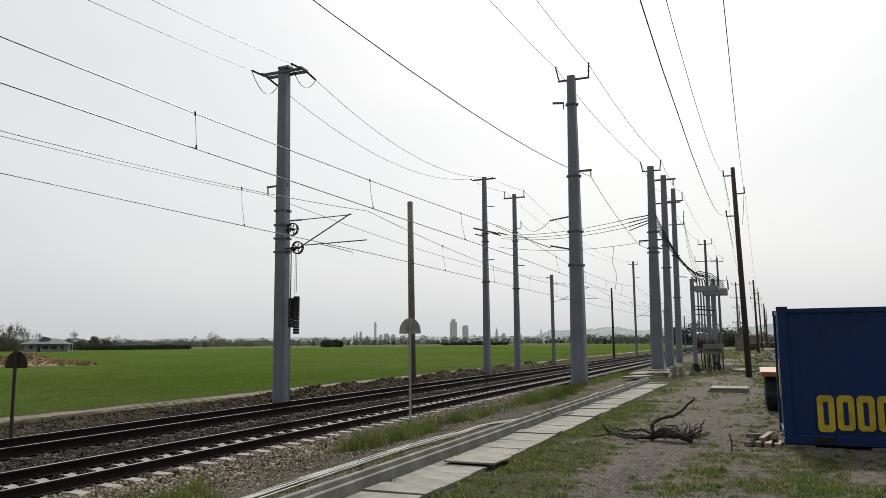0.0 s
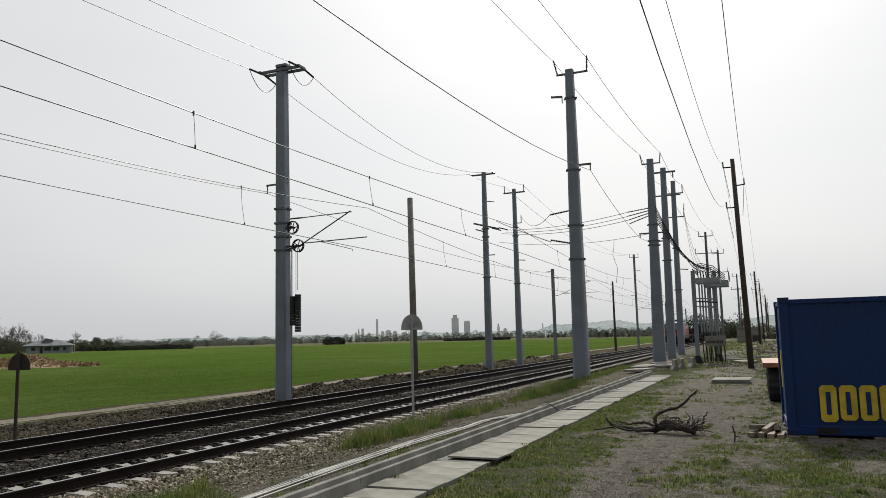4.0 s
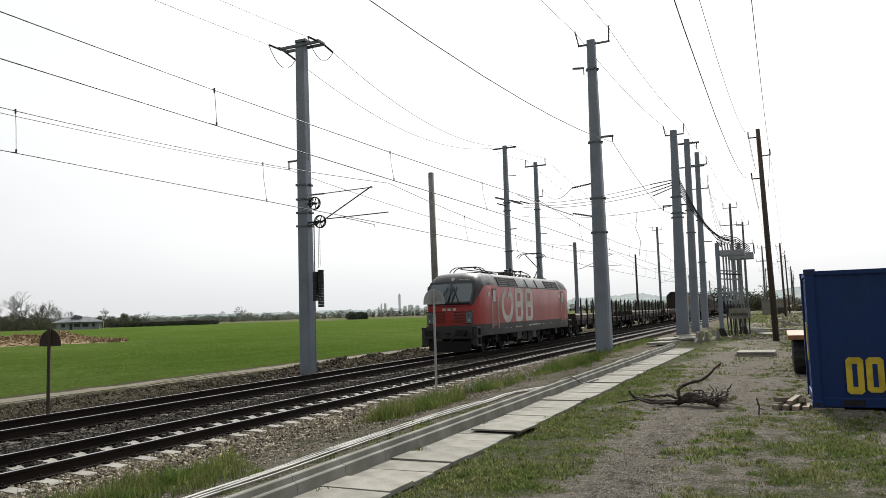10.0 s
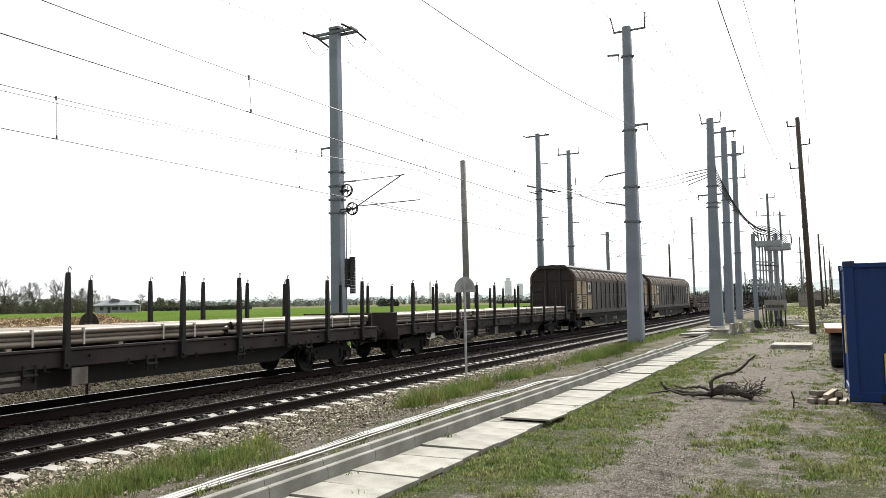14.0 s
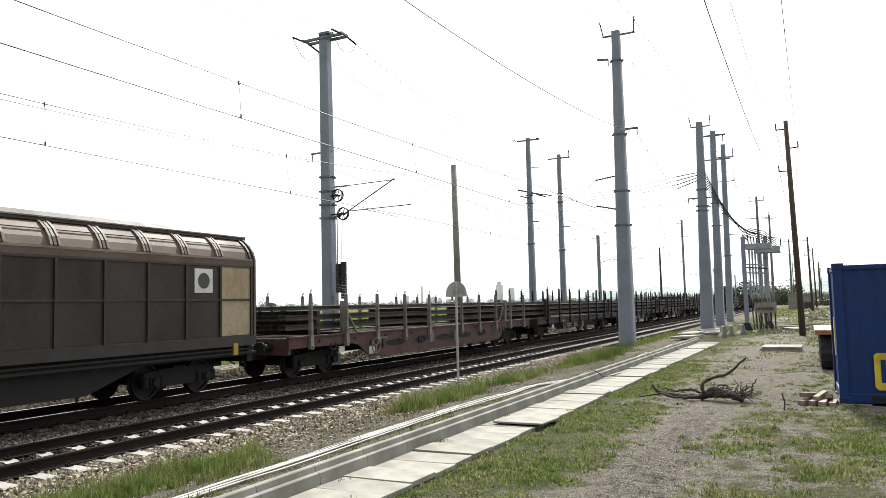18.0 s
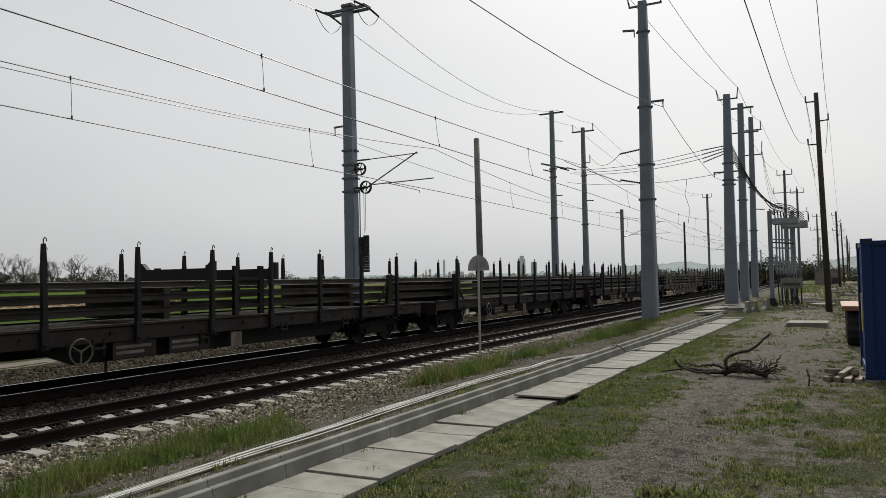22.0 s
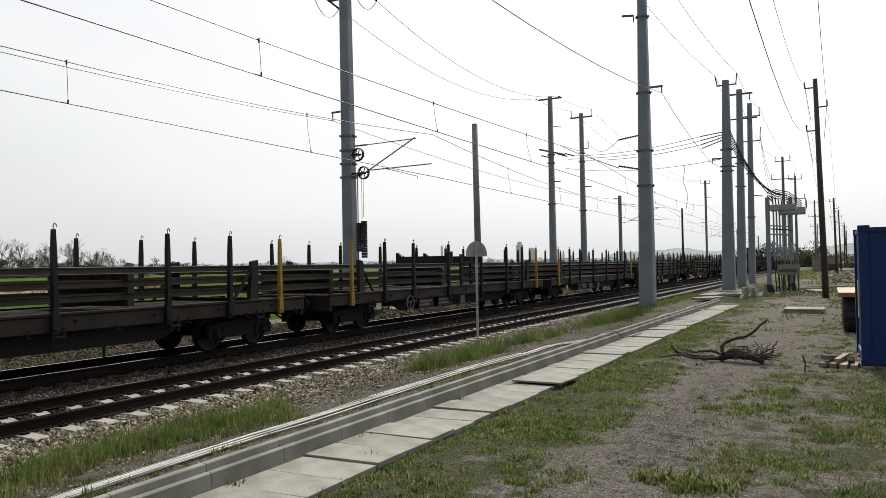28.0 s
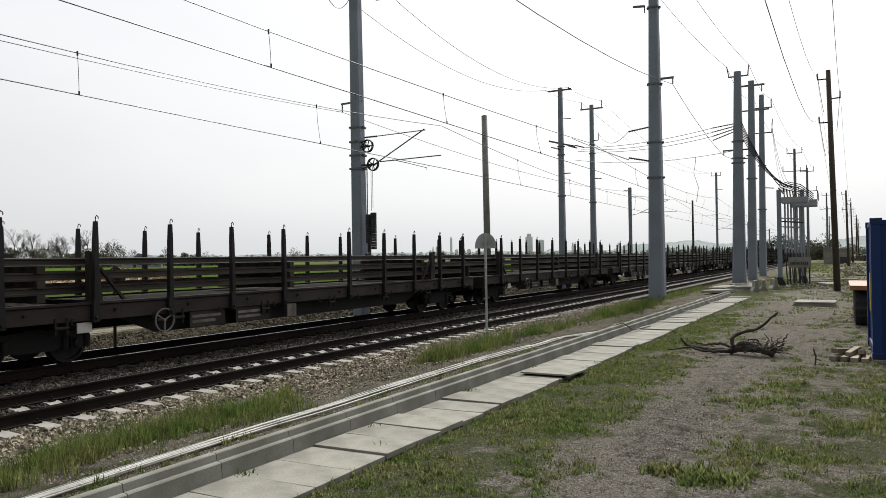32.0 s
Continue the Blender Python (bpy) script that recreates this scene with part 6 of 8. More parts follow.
VEHICLES.append((w, 358.7, FAR_X))
# yellow stakes stand at two wagon ends

# ---- fittings on the masts ----


def on(key, name, bm, material, label="", parent=None):
    """A fitting given in world metres, fixed to a mast as its part."""
    t = MASTS[key]
    ob = part(name, bm, M[material], parent or t, label)
    if parent is None:
        ob.matrix_basis = t.matrix_basis.inverted()
    return ob


def arm(key, a, b, w=0.09, name="crossarm"):
    bm = B()
    beam(bm, a, b, w, w)
    on(key, name, bm, "mast_band")


def ins(key, a, b, r=0.07, n=6):
    bm = B()
    insulator(bm, a, b, r, n)
    on(key, "insulator", bm, "insulator", "dark ribbed insulator")


# tension mast beside the far track: crossarms, strain insulators and jumpers
for dy in (-0.22, 0.22):
    arm("m1", (-21.75, 29.9 + dy, 15.25), (-19.5, 29.9 + dy, 15.25), 0.12)
arm("m1", (-21.75, 29.6, 15.3), (-21.75, 30.2, 15.3), 0.1)
arm("m1", (-19.5, 29.6, 15.3), (-19.5, 30.2, 15.3), 0.1)
bm = B()
box(bm, -20.8, -20.2, 29.6, 30.2, 15.4, 15.52)
on("m1", "cap", bm, "mast_band")
for x in (-21.75, -19.5):
    ins("m1", (x, 29.6, 15.25), (x, 28.8, 15.2), 0.08)
    ins("m1", (x, 30.2, 15.25), (x, 31.0, 15.12), 0.08)
    bm = B()
    tube(bm, sag((x, 28.8, 15.2), (x, 31.0, 15.12), 0.75, 10), 0.018, 5)
    on("m1", "jumper", bm, "wire")
arm("m1", (-21.5, 29.9, 9.6), (-20.3, 29.9, 9.62), 0.08, "bracket")
ins("m1", (-21.45, 29.9, 9.6), (-21.45, 29.9, 9.2), 0.06, 4)
for z, r in ((7.4, 0.29), (6.5, 0.29)):
    bm = B()
    x = -19.9 if z > 7 else -19.6
    for dx in (-0.05, 0.05):
        pts = [(x + r * math.cos(2 * math.pi * k / 20), 29.75 + dx, z + r * math.sin(2 * math.pi * k / 20)) for k in range(21)]
        tube(bm, pts, 0.028, 5, False)
    for k in range(5):
        a = 2 * math.pi * k / 5
        tube(bm, [(x, 29.75, z), (x + r * math.cos(a), 29.75, z + r * math.sin(a))], 0.025, 5)
    tube(bm, [(x, 29.6, z), (x, 29.9, z)], 0.06, 8)
    beam(bm, (-20.3, 29.8, z), (x, 29.8, z), 0.08)
    on("m1", "tension_wheel", bm, "dark_metal", "spoked tensioning wheel")
bm = B()
tube(bm, [(-19.72, 29.75, 6.6), (-19.72, 29.75, 4.3)], 0.012, 5)
tube(bm, [(-19.6, 29.7, 6.4), (-19.6, 29.7, 4.4)], 0.012, 5)
tube(bm, [(-19.95, 29.75, 6.4), (-19.95, 29.75, -0.5)], 0.03, 6)
on("m1", "guide_rod", bm, "galv")
for x, z0, z1 in ((-19.86, 2.75, 4.1), (-19.58, 2.45, 4.15)):
    k = 0
    z = z0
    while z < z1 - 0.05:
        bm = B()
        tube(bm, [(x, 29.7, z), (x, 29.7, z + 0.115)], 0.145, 10)
        on("m1", "tension_weight", bm, "dark_metal")
        z += 0.125


def cantilever(key, xm, y, zt, zb, xt, zc, zmess, label="pivoting tube cantilever over the track"):
    """Top tube, diagonal, steady arm: from the mast face xm out to the messenger above xt."""
    s = 1 if xt > xm else -1
    xa = xt - s * 0.0
    bm = B()
    insulator(bm, (xm, y, zt), (xm + s * 0.75, y, zt), 0.075, 6)
    tube(bm, [(xm + s * 0.75, y, zt), (xa + s * 0.1, y, zmess)], 0.024, 6)
    insulator(bm, (xm, y, zb), (xm + s * 0.6, y, zb + 0.12), 0.075, 5)
    tube(bm, [(xm + s * 0.6, y, zb + 0.12), (xa + s * 0.05, y, zmess + 0.05)], 0.03, 6)
    px = xm + s * 0.9
    tube(bm, [(px, y, zb + 0.22), (xa + s * 0.9, y, zc + 0.62)], 0.028, 6)
    tube(bm, [(xa - s * 0.9, y, zc + 0.4), (xa + s * 0.15, y, zc + 0.1), (xa + s * 0.15, y, zc)], 0.016, 6)
    tube(bm, [(px + s * 0.7, y, zb + 0.26), (xa - s * 0.9, y, zc + 0.4)], 0.02, 6)
    on(key, "cantilever", bm, "galv", label)


cantilever("m1", -20.2, 29.9, 7.85, 6.4, -16.9, 6.05, 7.9)
# near mast across the track
arm("m2", (-9.0, 38.9, 16.1), (-7.3, 38.9, 16.1), 0.09)
for x, o in ((-8.95, -0.12), (-7.35, 0.1)):
    ins("m2", (x, 38.9, 16.1), (x + o, 38.6, 16.85), 0.09, 6)
arm("m2", (-9.35, 38.9, 14.92), (-8.75, 38.9, 14.86), 0.1, "bracket")
arm("m2", (-8.75, 38.9, 14.9), (-8.75, 38.9, 14.5), 0.05, "bracket")
arm("m2", (-8.0, 38.9, 11.0), (-7.35, 38.9, 11.0), 0.1, "bracket")
ins("m2", (-7.4, 38.9, 11.0), (-7.4, 38.9, 10.65), 0.06, 4)
ins("m2", (-8.5, 38.9, 8.6), (-9.7, 38.95, 8.45), 0.085, 7)
ins("m2", (-8.5, 38.9, 6.8), (-9.75, 39.1, 7.1), 0.085, 7)
for key, y, c, z, w, up in (("m3", 60.6, -20.85, 16.1, 1.05, 0), ("m4", 67.1, -20.1, 15.55, 1.05, 1)):
    arm(key, (c - w, y, z), (c + w, y, z), 0.12)
    for s in (-1, 1):
        if up:
            ins(key, (c + s * (w - 0.1), y, z), (c + s * (w - 0.1), y, z + 0.7), 0.08, 5)
        else:
            ins(key, (c + s * (w - 0.05), y, z), (c + s * (w - 0.05), y - 0.8, z - 0.05), 0.08, 5)
arm("m3", (-21.9, 60.6, 11.85), (-19.6, 60.5, 11.2), 0.14, "bracket")
for x in (-19.6, -20.2, -21.7):
    ins("m3", (x, 60.5, 11.3), (x + 0.9, 60.2, 11.0), 0.09, 6)
arm("m3", (-20.6, 60.6, 9.0), (-20.05, 60.6, 9.0), 0.08, "bracket")
arm("m3", (-20.6, 60.6, 13.7), (-19.95, 60.6, 13.6), 0.06, "bracket")
arm("m4", (-19.9, 67.1, 12.6), (-19.5, 67.1, 12.6), 0.07, "bracket")
ins("m4", (-19.5, 67.1, 12.6), (-19.5, 67.1, 13.3), 0.08, 5)
arm("m4", (-19.9, 67.1, 9.1), (-19.25, 67.1, 9.05), 0.08, "bracket")
# cable-exit mast and its neighbours
arm("n1", (-6.35, 51.9, 13.55), (-5.1, 51.9, 13.55), 0.08)
ins("n1", (-6.3, 51.9, 13.55), (-6.4, 51.7, 14.2), 0.08, 5)
ins("n1", (-5.15, 51.9, 13.55), (-5.05, 51.7, 14.2), 0.08, 5)
for k in range(4):
    ins("n1", (-6.05, 51.75 + 0.08 * k, 10.45 - 0.16 * k), (-7.4, 51.5 + 0.2 * k, 10.25 - 0.24 * k), 0.075, 7)
arm("n1", (-6.75, 51.9, 8.75), (-5.2, 51.9, 8.75), 0.09, "bracket")
ins("n1", (-6.7, 51.9, 8.75), (-6.7, 51.9, 8.45), 0.06, 3)
arm("n2", (-6.95, 62.4, 15.05), (-5.0, 62.4, 15.05), 0.13)
arm("n2", (-7.0, 62.4, 13.1), (-4.7, 62.4, 13.1), 0.1)
arm("n2", (-6.9, 62.4, 9.4), (-6.3, 62.4, 9.4), 0.09, "bracket")
for x in (-6.8, -5.2):
    ins("n2", (x, 62.4, 15.0), (x, 62.3, 14.5), 0.08, 4)
arm("n3", (-6.95, 74, 15.3), (-5.3, 74, 15.3), 0.1)
arm("n3", (-7.0, 74, 13.0), (-5.3, 74, 13.0), 0.09)
for x in (-6.85, -5.4):
    ins("n3", (x, 74, 15.3), (x, 74, 16.1), 0.09, 5)
ins("n3", (-5.4, 74, 13.0), (-5.3, 73.7, 14.2), 0.08, 6)
arm("n3", (-6.3, 74, 8.0), (-5.3, 74, 7.9), 0.08, "bracket")

# plain poles and smaller masts
bm = B()
tube(bm, [(0, 0, 0), (0, 0, 12.2)], [0.24, 0.19], 12)
cp = thing("concrete_pole", "plain round concrete pole without wires", "pole", pose(-20.8, 45.3, -0.75, 0, -0.55, 0))
part("shaft", bm, M["concrete_pole"], cp, smooth=True)
bm = B()
tube(bm, [(0, 0, 12.2), (0, 0, 12.26)], [0.2, 0.1], 12)
part("cap", bm, M["concrete_pole"], cp)


def h_mast(x, y, top, w=0.32, z=-0.7):
    t = thing("catenary_mast", "slim grey steel catenary mast beside the field", "mast", pose(x, y, z), group="line masts")
    bm = B()
    h = top - z
    a, f, b = w / 2, 0.04, 0.015
    prism(bm, [(-a, -a), (a, -a), (a, -a + f), (b, -a + f), (b, a - f), (a, a - f), (a, a), (-a, a), (-a, a - f), (-b, a - f), (-b, -a + f), (-a, -a + f)], "z", 0, h)
    part("shaft", bm, M["mast"], t)
    MASTS[(x, y)] = t
    return t


h_mast(-20.9, 84.0, 9.6)
cantilever((-20.9, 84.0), -20.7, 84.0, 8.6, 6.5, -16.6, 6.1, 8.0)
arm((-20.9, 84.0), (-21.6, 84.0, 9.3), (-20.7, 84.0, 9.3), 0.07, "bracket")
for y in (147.0, 200.0, 262.0, 330.0):
    h_mast(-20.4, y, 9.8 if y > 150 else 17.2, 0.36)
    cantilever((-20.4, y), -20.2, y, 8.6, 6.5, -16.6, 6.1, 8.0)
    arm((-20.4, y), (-21.3, y, 9.3), (-20.2, y, 9.3), 0.08, "bracket")
key = (-20.4, 147.0)
arm(key, (-21.3, 147, 16.6), (-19.5, 147, 16.6), 0.1)
for x in (-21.2, -19.6):
    ins(key, (x, 147, 16.6), (x, 147, 17.3), 0.09, 4)
arm(key, (-20.2, 147, 14.0), (-19.3, 147, 14.0), 0.08)
bm = B()
tube(bm, [(0, 0, 0), (0, 0, 10.9)], [0.2, 0.13], 10)
tagged(part("wooden_pole", bm, M["wood_pole"], at=pose(-19.9, 118.3, -0.7)), "plain dark wooden pole beside the field", "pole")


def line_pole(x, y, top, arms, label="slim steel pole with two crossarms"):
    t = thing("power_pole", label, "pole", pose(x, y, 0), group="power poles")
    bm = B()
    tube(bm, [(0, 0, 0), (0, 0, top)], [0.24, 0.15], 8)
    part("shaft", bm, M["mast_band"], t)
    for z, w in arms:
        bm = B()
        beam(bm, (-w, 0, z), (w, 0, z), 0.1)
        a = part("crossarm", bm, M["mast_band"], t)
        for s in (-1, 1):
            bm = B()
            insulator(bm, (s * w * 0.95, 0, z), (s * w * 0.95, 0, z + 0.75), 0.09, 4)
            part("insulator", bm, M["insulator"], a)
    return t


line_pole(-5.3, 110, 15.9, ((15.3, 0.95), (12.9, 1.5)))
line_pole(-4.7, 135, 15.8, ((15.2, 1.0), (12.0, 1.4)))
line_pole(-2.9, 200, 16.2, ((15.6, 1.0), (12.3, 1.5)))
line_pole(-3.6, 260, 16.2, ((15.6, 1.0), (12.3, 1.5)))
line_pole(-4.0, 330, 16.2, ((15.6, 1.0), (12.3, 1.5)))


def wood_pole(x, y, top, lean, arms):
    t = thing("wooden_pole", "dark leaning wooden line pole with staggered insulators", "pole", pose(x, y, -0.05, 0, lean, 0), group="wooden poles")
    bm = B()
    tube(bm, [(0, 0, 0), (0, 0, top)], [0.165, 0.11], 10)
    part("shaft", bm, M["wood_pole"], t, smooth=True)
    for s, z in arms:
        bm = B()
        beam(bm, (0, 0, z), (s * 0.5, 0, z + 0.02), 0.06)
        a = part("crossarm", bm, M["dark_metal"], t)
        bm = B()
        insulator(bm, (s * 0.5, 0, z), (s * 0.5, 0, z + 0.35), 0.075, 3)
        part("insulator", bm, M["insulator"], a)
        bm = B()
        tube(bm, sag((s * 0.5, 0, z + 0.3), (s * 0.28, 0, z - 1.7), 0.1, 4), 0.012, 4)
        part("lead", bm, M["wire"], a)
    return t


wood_pole(-0.22, 43.3, 11.45, -1.1, ((-1, 11.0), (1, 9.95), (-1, 8.75)))
wood_pole(0.8, 110.7, 10.1, -0.8, ((-1, 9.6), (1, 8.7), (-1, 7.6)))
wood_pole(1.9, 160, 11.4, -1.0, ((-1, 11), (1, 10), (-1, 9)))
wood_pole(3.2, 205, 11.0, 0.6, ((-1, 10.5), (1, 9.6), (-1, 8.6)))
wood_pole(4.2, 235, 11.4, -1.4, ((-1, 11), (1, 10), (-1, 9)))
wood_pole(5.0, 280, 11.4, 0.9, ((-1, 11), (1, 10), (-1, 9)))

# ---- wires ----


def wire(points, r, label, name="overhead_wire", material="wire"):
    bm = B()
    tube(bm, points, r * 1.12, 5, False)
    tagged(part(name, bm, M[material]), label, "wire", group="overhead wires")


def run(xs, ys, zs, drop, r, label, name="overhead_wire"):
    """A wire over several supports."""
    pts = []
    for k in range(len(ys) - 1):
        seg = sag((xs[k], ys[k], zs[k]), (xs[k + 1], ys[k + 1], zs[k + 1]), drop if not isinstance(drop, (list, tuple)) else drop[k], 16)
        pts += seg[:-1]
    pts.append(Vector((xs[-1], ys[-1], zs[-1])))
    wire(pts, r, label, name)
    return pts


def catenary(cx, ys, zc, zm, drop, mid):
    """Contact wire, messenger and droppers over one track."""
    n = len(ys)
    stag = [cx + (0.25 if k % 2 else -0.25) for k in range(n)]
    con = run(stag, ys, [zc] * n, 0.03, 0.013, "grooved contact wire above the track", "contact_wire")
    mes = run([cx] * n, ys, [zm] * n, drop, 0.012, "messenger wire sagging above the track", "messenger_wire")
    cy = [p.y for p in con]
    for a, b in zip(ys, ys[1:]):
        k = max(2, round((b - a) / 8.7))
        for i in range(1, k):
            y = a + (b - a) * i / k
            if y > 150 or y < 0:
                continue
            s = (y - a) / (b - a)
            zt = zm - drop * 4 * s * (1 - s)
            xc = float(np.interp(y, cy, [p.x for p in con]))
            bm = B()
            tube(bm, [(cx, y, zt), (cx + 0.03, y, (zt + zc) / 2 + 0.1), (xc, y, zc)], 0.008, 4)
            tube(bm, [(cx, y, zt - 0.06), (cx, y, zt + 0.05)], 0.022, 5)
            tube(bm, [(xc, y, zc - 0.03), (xc, y, zc + 0.06)], 0.022, 5)
            tagged(part("dropper", bm, M["wire"]), "thin dropper between messenger and contact wire", "wire", group="droppers")


catenary(NEAR_X, [-29.5, 38.9, 84, 147, 200, 262, 330, 500, 800], 6.46, 7.95, 0.72, 5)
catenary(FAR_X, [-16, 29.9, 84, 147, 200, 262, 330, 500, 800], 6.02, 8.0, 1.05, 5)
run([-21.45, -21.45, -21.3, -21.3, -21.3], [-15, 29.9, 84, 147, 200], [9.2, 9.2, 9.2, 9.2, 9.2], 0.75, 0.013, "bare return wire on mast brackets")
run([-21.75, -21.75], [-25, 28.8], [15.3, 15.2], 1.15, 0.014, "bare feeder wire between mast tops")
run([-19.5, -19.5], [-25, 28.8], [15.1, 15.2], 1.3, 0.014, "bare feeder wire between mast tops")
run([-21.75, -21.8], [31.0, 59.7], [15.12, 16.05], 1.5, 0.013, "bare feeder wire between mast tops")
run([-19.5, -19.85], [31.0, 59.7], [15.12, 16.05], 1.5, 0.013, "bare feeder wire between mast tops")
run([-21.8, -21.0, -21.2], [61.4, 67.1, 147], [16.0, 16.2, 17.2], [0.1, 2.2], 0.012, "bare feeder wire between mast tops")
run([-19.85, -19.2, -19.6], [61.4, 67.1, 147], [16.0, 16.2, 17.2], [0.1, 2.2], 0.012, "bare feeder wire between mast tops")
run([-7.4, -7.4, -6.7, -6.6], [-22.5, 38.9, 51.9, 62.4], [10.65, 10.65, 8.45, 9.3], [2.15, 0.25, 0.1], 0.013, "bare feeder wire along the near masts")
run([-9.05, -9.07, -6.4, -6.8, -6.85], [-20, 38.6, 51.7, 62.3, 74], [16.7, 16.8, 14.2, 14.5, 16.1], [1.65, 0.35, 0.1, 0.1], 0.012, "bare wire between the near mast tops")
run([-7.25, -7.25, -5.05, -5.2, -5.4], [-20, 38.6, 51.7, 62.3, 74], [16.65, 16.7, 14.2, 14.5, 16.1], [1.75, 0.35, 0.1, 0.1], 0.012, "bare wire between the near mast tops")
run([-6.85, -6.2, -5.6], [74, 110, 135], [16.1, 16.0, 15.9], [1.0, 0.6], 0.012, "bare wire between far poles")
run([-5.4, -4.4, -3.8], [74, 110, 135], [16.1, 16.0, 15.9], [1.0, 0.6], 0.012, "bare wire between far poles")
for xa, x, z, x2, z2, s in ((-0.95, -0.95, 11.15, 0.15, 9.8, 4.0), (-0.35, 0.1, 10.2, 1.2, 9.0, 4.1), (-0.5, -0.93, 9.0, 0.2, 7.9, 4.1)):
    run([xa, x, x2, x2 + 1.2, x2 + 3.0], [-37, 43.3, 110.7, 160, 235], [z, z, z2, z2 + 1.3, z2 + 1.3], [s, 2.4, 1.2, 2.0], 0.006, "thin wire between the wooden poles")
# cross-span wires over both tracks
for a, b, d, r in (((-9.7, 38.95, 8.45), (-19.55, 67.1, 13.35), 0.8, 0.016), ((-9.75, 39.1, 7.0), (-19.83, 60.5, 11.9), 0.05, 0.03), ((-7.4, 51.5, 10.25), (-18.8, 60.2, 11.0), 0.3, 0.018), ((-7.4, 51.7, 10.0), (-19.0, 60.3, 10.85), 0.35, 0.018), ((-7.4, 51.9, 9.77), (-19.3, 60.4, 10.75), 0.4, 0.018), ((-6.2, 51.9, 8.7), (-19.6, 60.5, 10.05), 0.45, 0.016)):
    wire(sag(a, b, d, 16), r, "feeder wire spanning across both tracks")
wire([(-8.75, 53.54, 8.68), (-8.78, 53.6, 8.3), (-8.9, 53.6, 7.6), (-8.6, 53.6, 6.6), (-8.75, 53.6, 5.6)], 0.014, "loose end of wire hanging from the cross span")

# cables that hang from the exit mast to the rack
for k in range(6):
    x = -5.6 + 0.12 * k
    wire(sag((-5.55, 51.6 + 0.1 * k, 10.5 - 0.2 * k), (-3.3 + 0.2 * k, 51.0 + 0.3 * k, 6.15), 0.35 + 0.1 * k, 14), 0.024, "thick black cable hanging from mast to rack", "power_cable", "cable_black")
for k in range(3):
    wire(sag((-5.4, 74, 13.8), (-3.1 + 0.3 * k, 52.5, 6.2), 1.5, 14), 0.014, "thin drop wire to the rack")

# ---- cable rack ----
M["rack_grey"] = mat("rack_grey", (0.27, 0.295, 0.315), 0.55, 0.1, 2, 30, 0.1, 0.04, (0.22, 0.24, 0.26))
rack = thing("cable_rack", "grey steel cable termination rack with two platforms", "rack", pose(-3.35, 50.4, 0))
for x, y, w, h, m in ((0, 0, 0.25, 5.9, "mast"), (1.15, 3.4, 0.24, 6.1, "mast")):
    bm = B()
    box(bm, x - w / 2, x + w / 2, y - w / 2, y + w / 2, 0, h)
    post = part("post", bm, M[m], rack)
    bm = B()
    prism(bm, [(x - w * 1.5, 0), (x + w * 1.5, 0), (x + w * 1.2, 0.14), (x + w * 0.6, 0.5), (x - w * 0.6, 0.5), (x - w * 1.2, 0.14)], "y", y - w * 0.9, y + w * 0.9)
    part("base_plate", bm, M["dark_metal"], post)
# platforms of channel beams with open grating
for x0, x1, y0, y1, z0, z1 in ((0.14, 1.62, -0.1, 1.2, 5.08, 5.42), (0.5, 2.05, 1.9, 3.55, 4.95, 5.34)):
    bm = B()
    for y in (y0, y1):
        box(bm, x0, x1, y - 0.05, y + 0.05, z0, z1)
    for x in (x0 + 0.05, x1 - 0.05):
        box(bm, x - 0.05, x + 0.05, y0 + 0.05, y1 - 0.05, z0, z1)
    platform = part("platform", bm, M["rack_grey"], rack, "pale grey platform edge beam")
    for k in range(9):
        bm = B()
        y = y0 + 0.12 + k * (y1 - y0 - 0.24) / 8
        box(bm, x0 + 0.1, x1 - 0.1, y - 0.03, y + 0.03, z1 - 0.06, z1 - 0.02)
        part("grating_bar", bm, M["rack_grey"], platform)
# cable risers with their sealing ends
for k in range(7):
    x, y = 0.3 + 0.15 * k, 0.45 + 0.4 * k
    bm = B()
    box(bm, x - 0.05, x + 0.05, y - 0.04, y + 0.04, 1.9, 5.05)
    riser = part("riser", bm, M["rack_grey"], rack)
    bm = B()
    insulator(bm, (x, y, 5.35), (x - 0.05, y - 0.1, 6.05 - 0.05 * k), 0.09, 5)
    part("sealing_end", bm, M["insulator"], riser)
    bm = B()
    tube(bm, [(x, y - 0.05, 2.0), (x + 0.02, y - 0.09, 1.6), (x + 0.06, y - 0.2, 0.7), (x + 0.12, y - 0.35, 0.03)], 0.04, 6)
    part("cable_tail", bm, M["cable_black"], riser)
for z, m in ((4.15, "rack_grey"), (3.95, "dark_metal"), (3.62, "rack_grey"), (2.75, "rack_grey")):
    bm = B()
    beam(bm, (0.1, 0.1, z), (1.05, 3.35, z + 0.05), 0.06)
    beam(bm, (0.1, 0.35, z), (1.35, 0.5, z - 0.12), 0.06)
    part("crossbar", bm, M[m], rack)
bm = B()
box(bm, 0.45, 1.72, 0.2, 0.32, 1.08, 1.72)
pan = part("panel", bm, M["slab"], rack, "pale metal panel with a row of dark markings", bevel=0.01)
for k in range(9):
    bm = B()
    box(bm, 0.56 + 0.115 * k, 0.63 + 0.115 * k + 0.02 * (k % 2), 0.188, 0.2, 1.26, 1.42)
    part("marking", bm, M["skirt"], pan)
for x in (0.55, 0.8, 1.1, 1.4, 1.62):
    bm = B()
    box(bm, x - 0.04, x + 0.04, 0.22, 0.32, 0.1, 1.08)
    part("leg", bm, M["dark_metal"], pan)
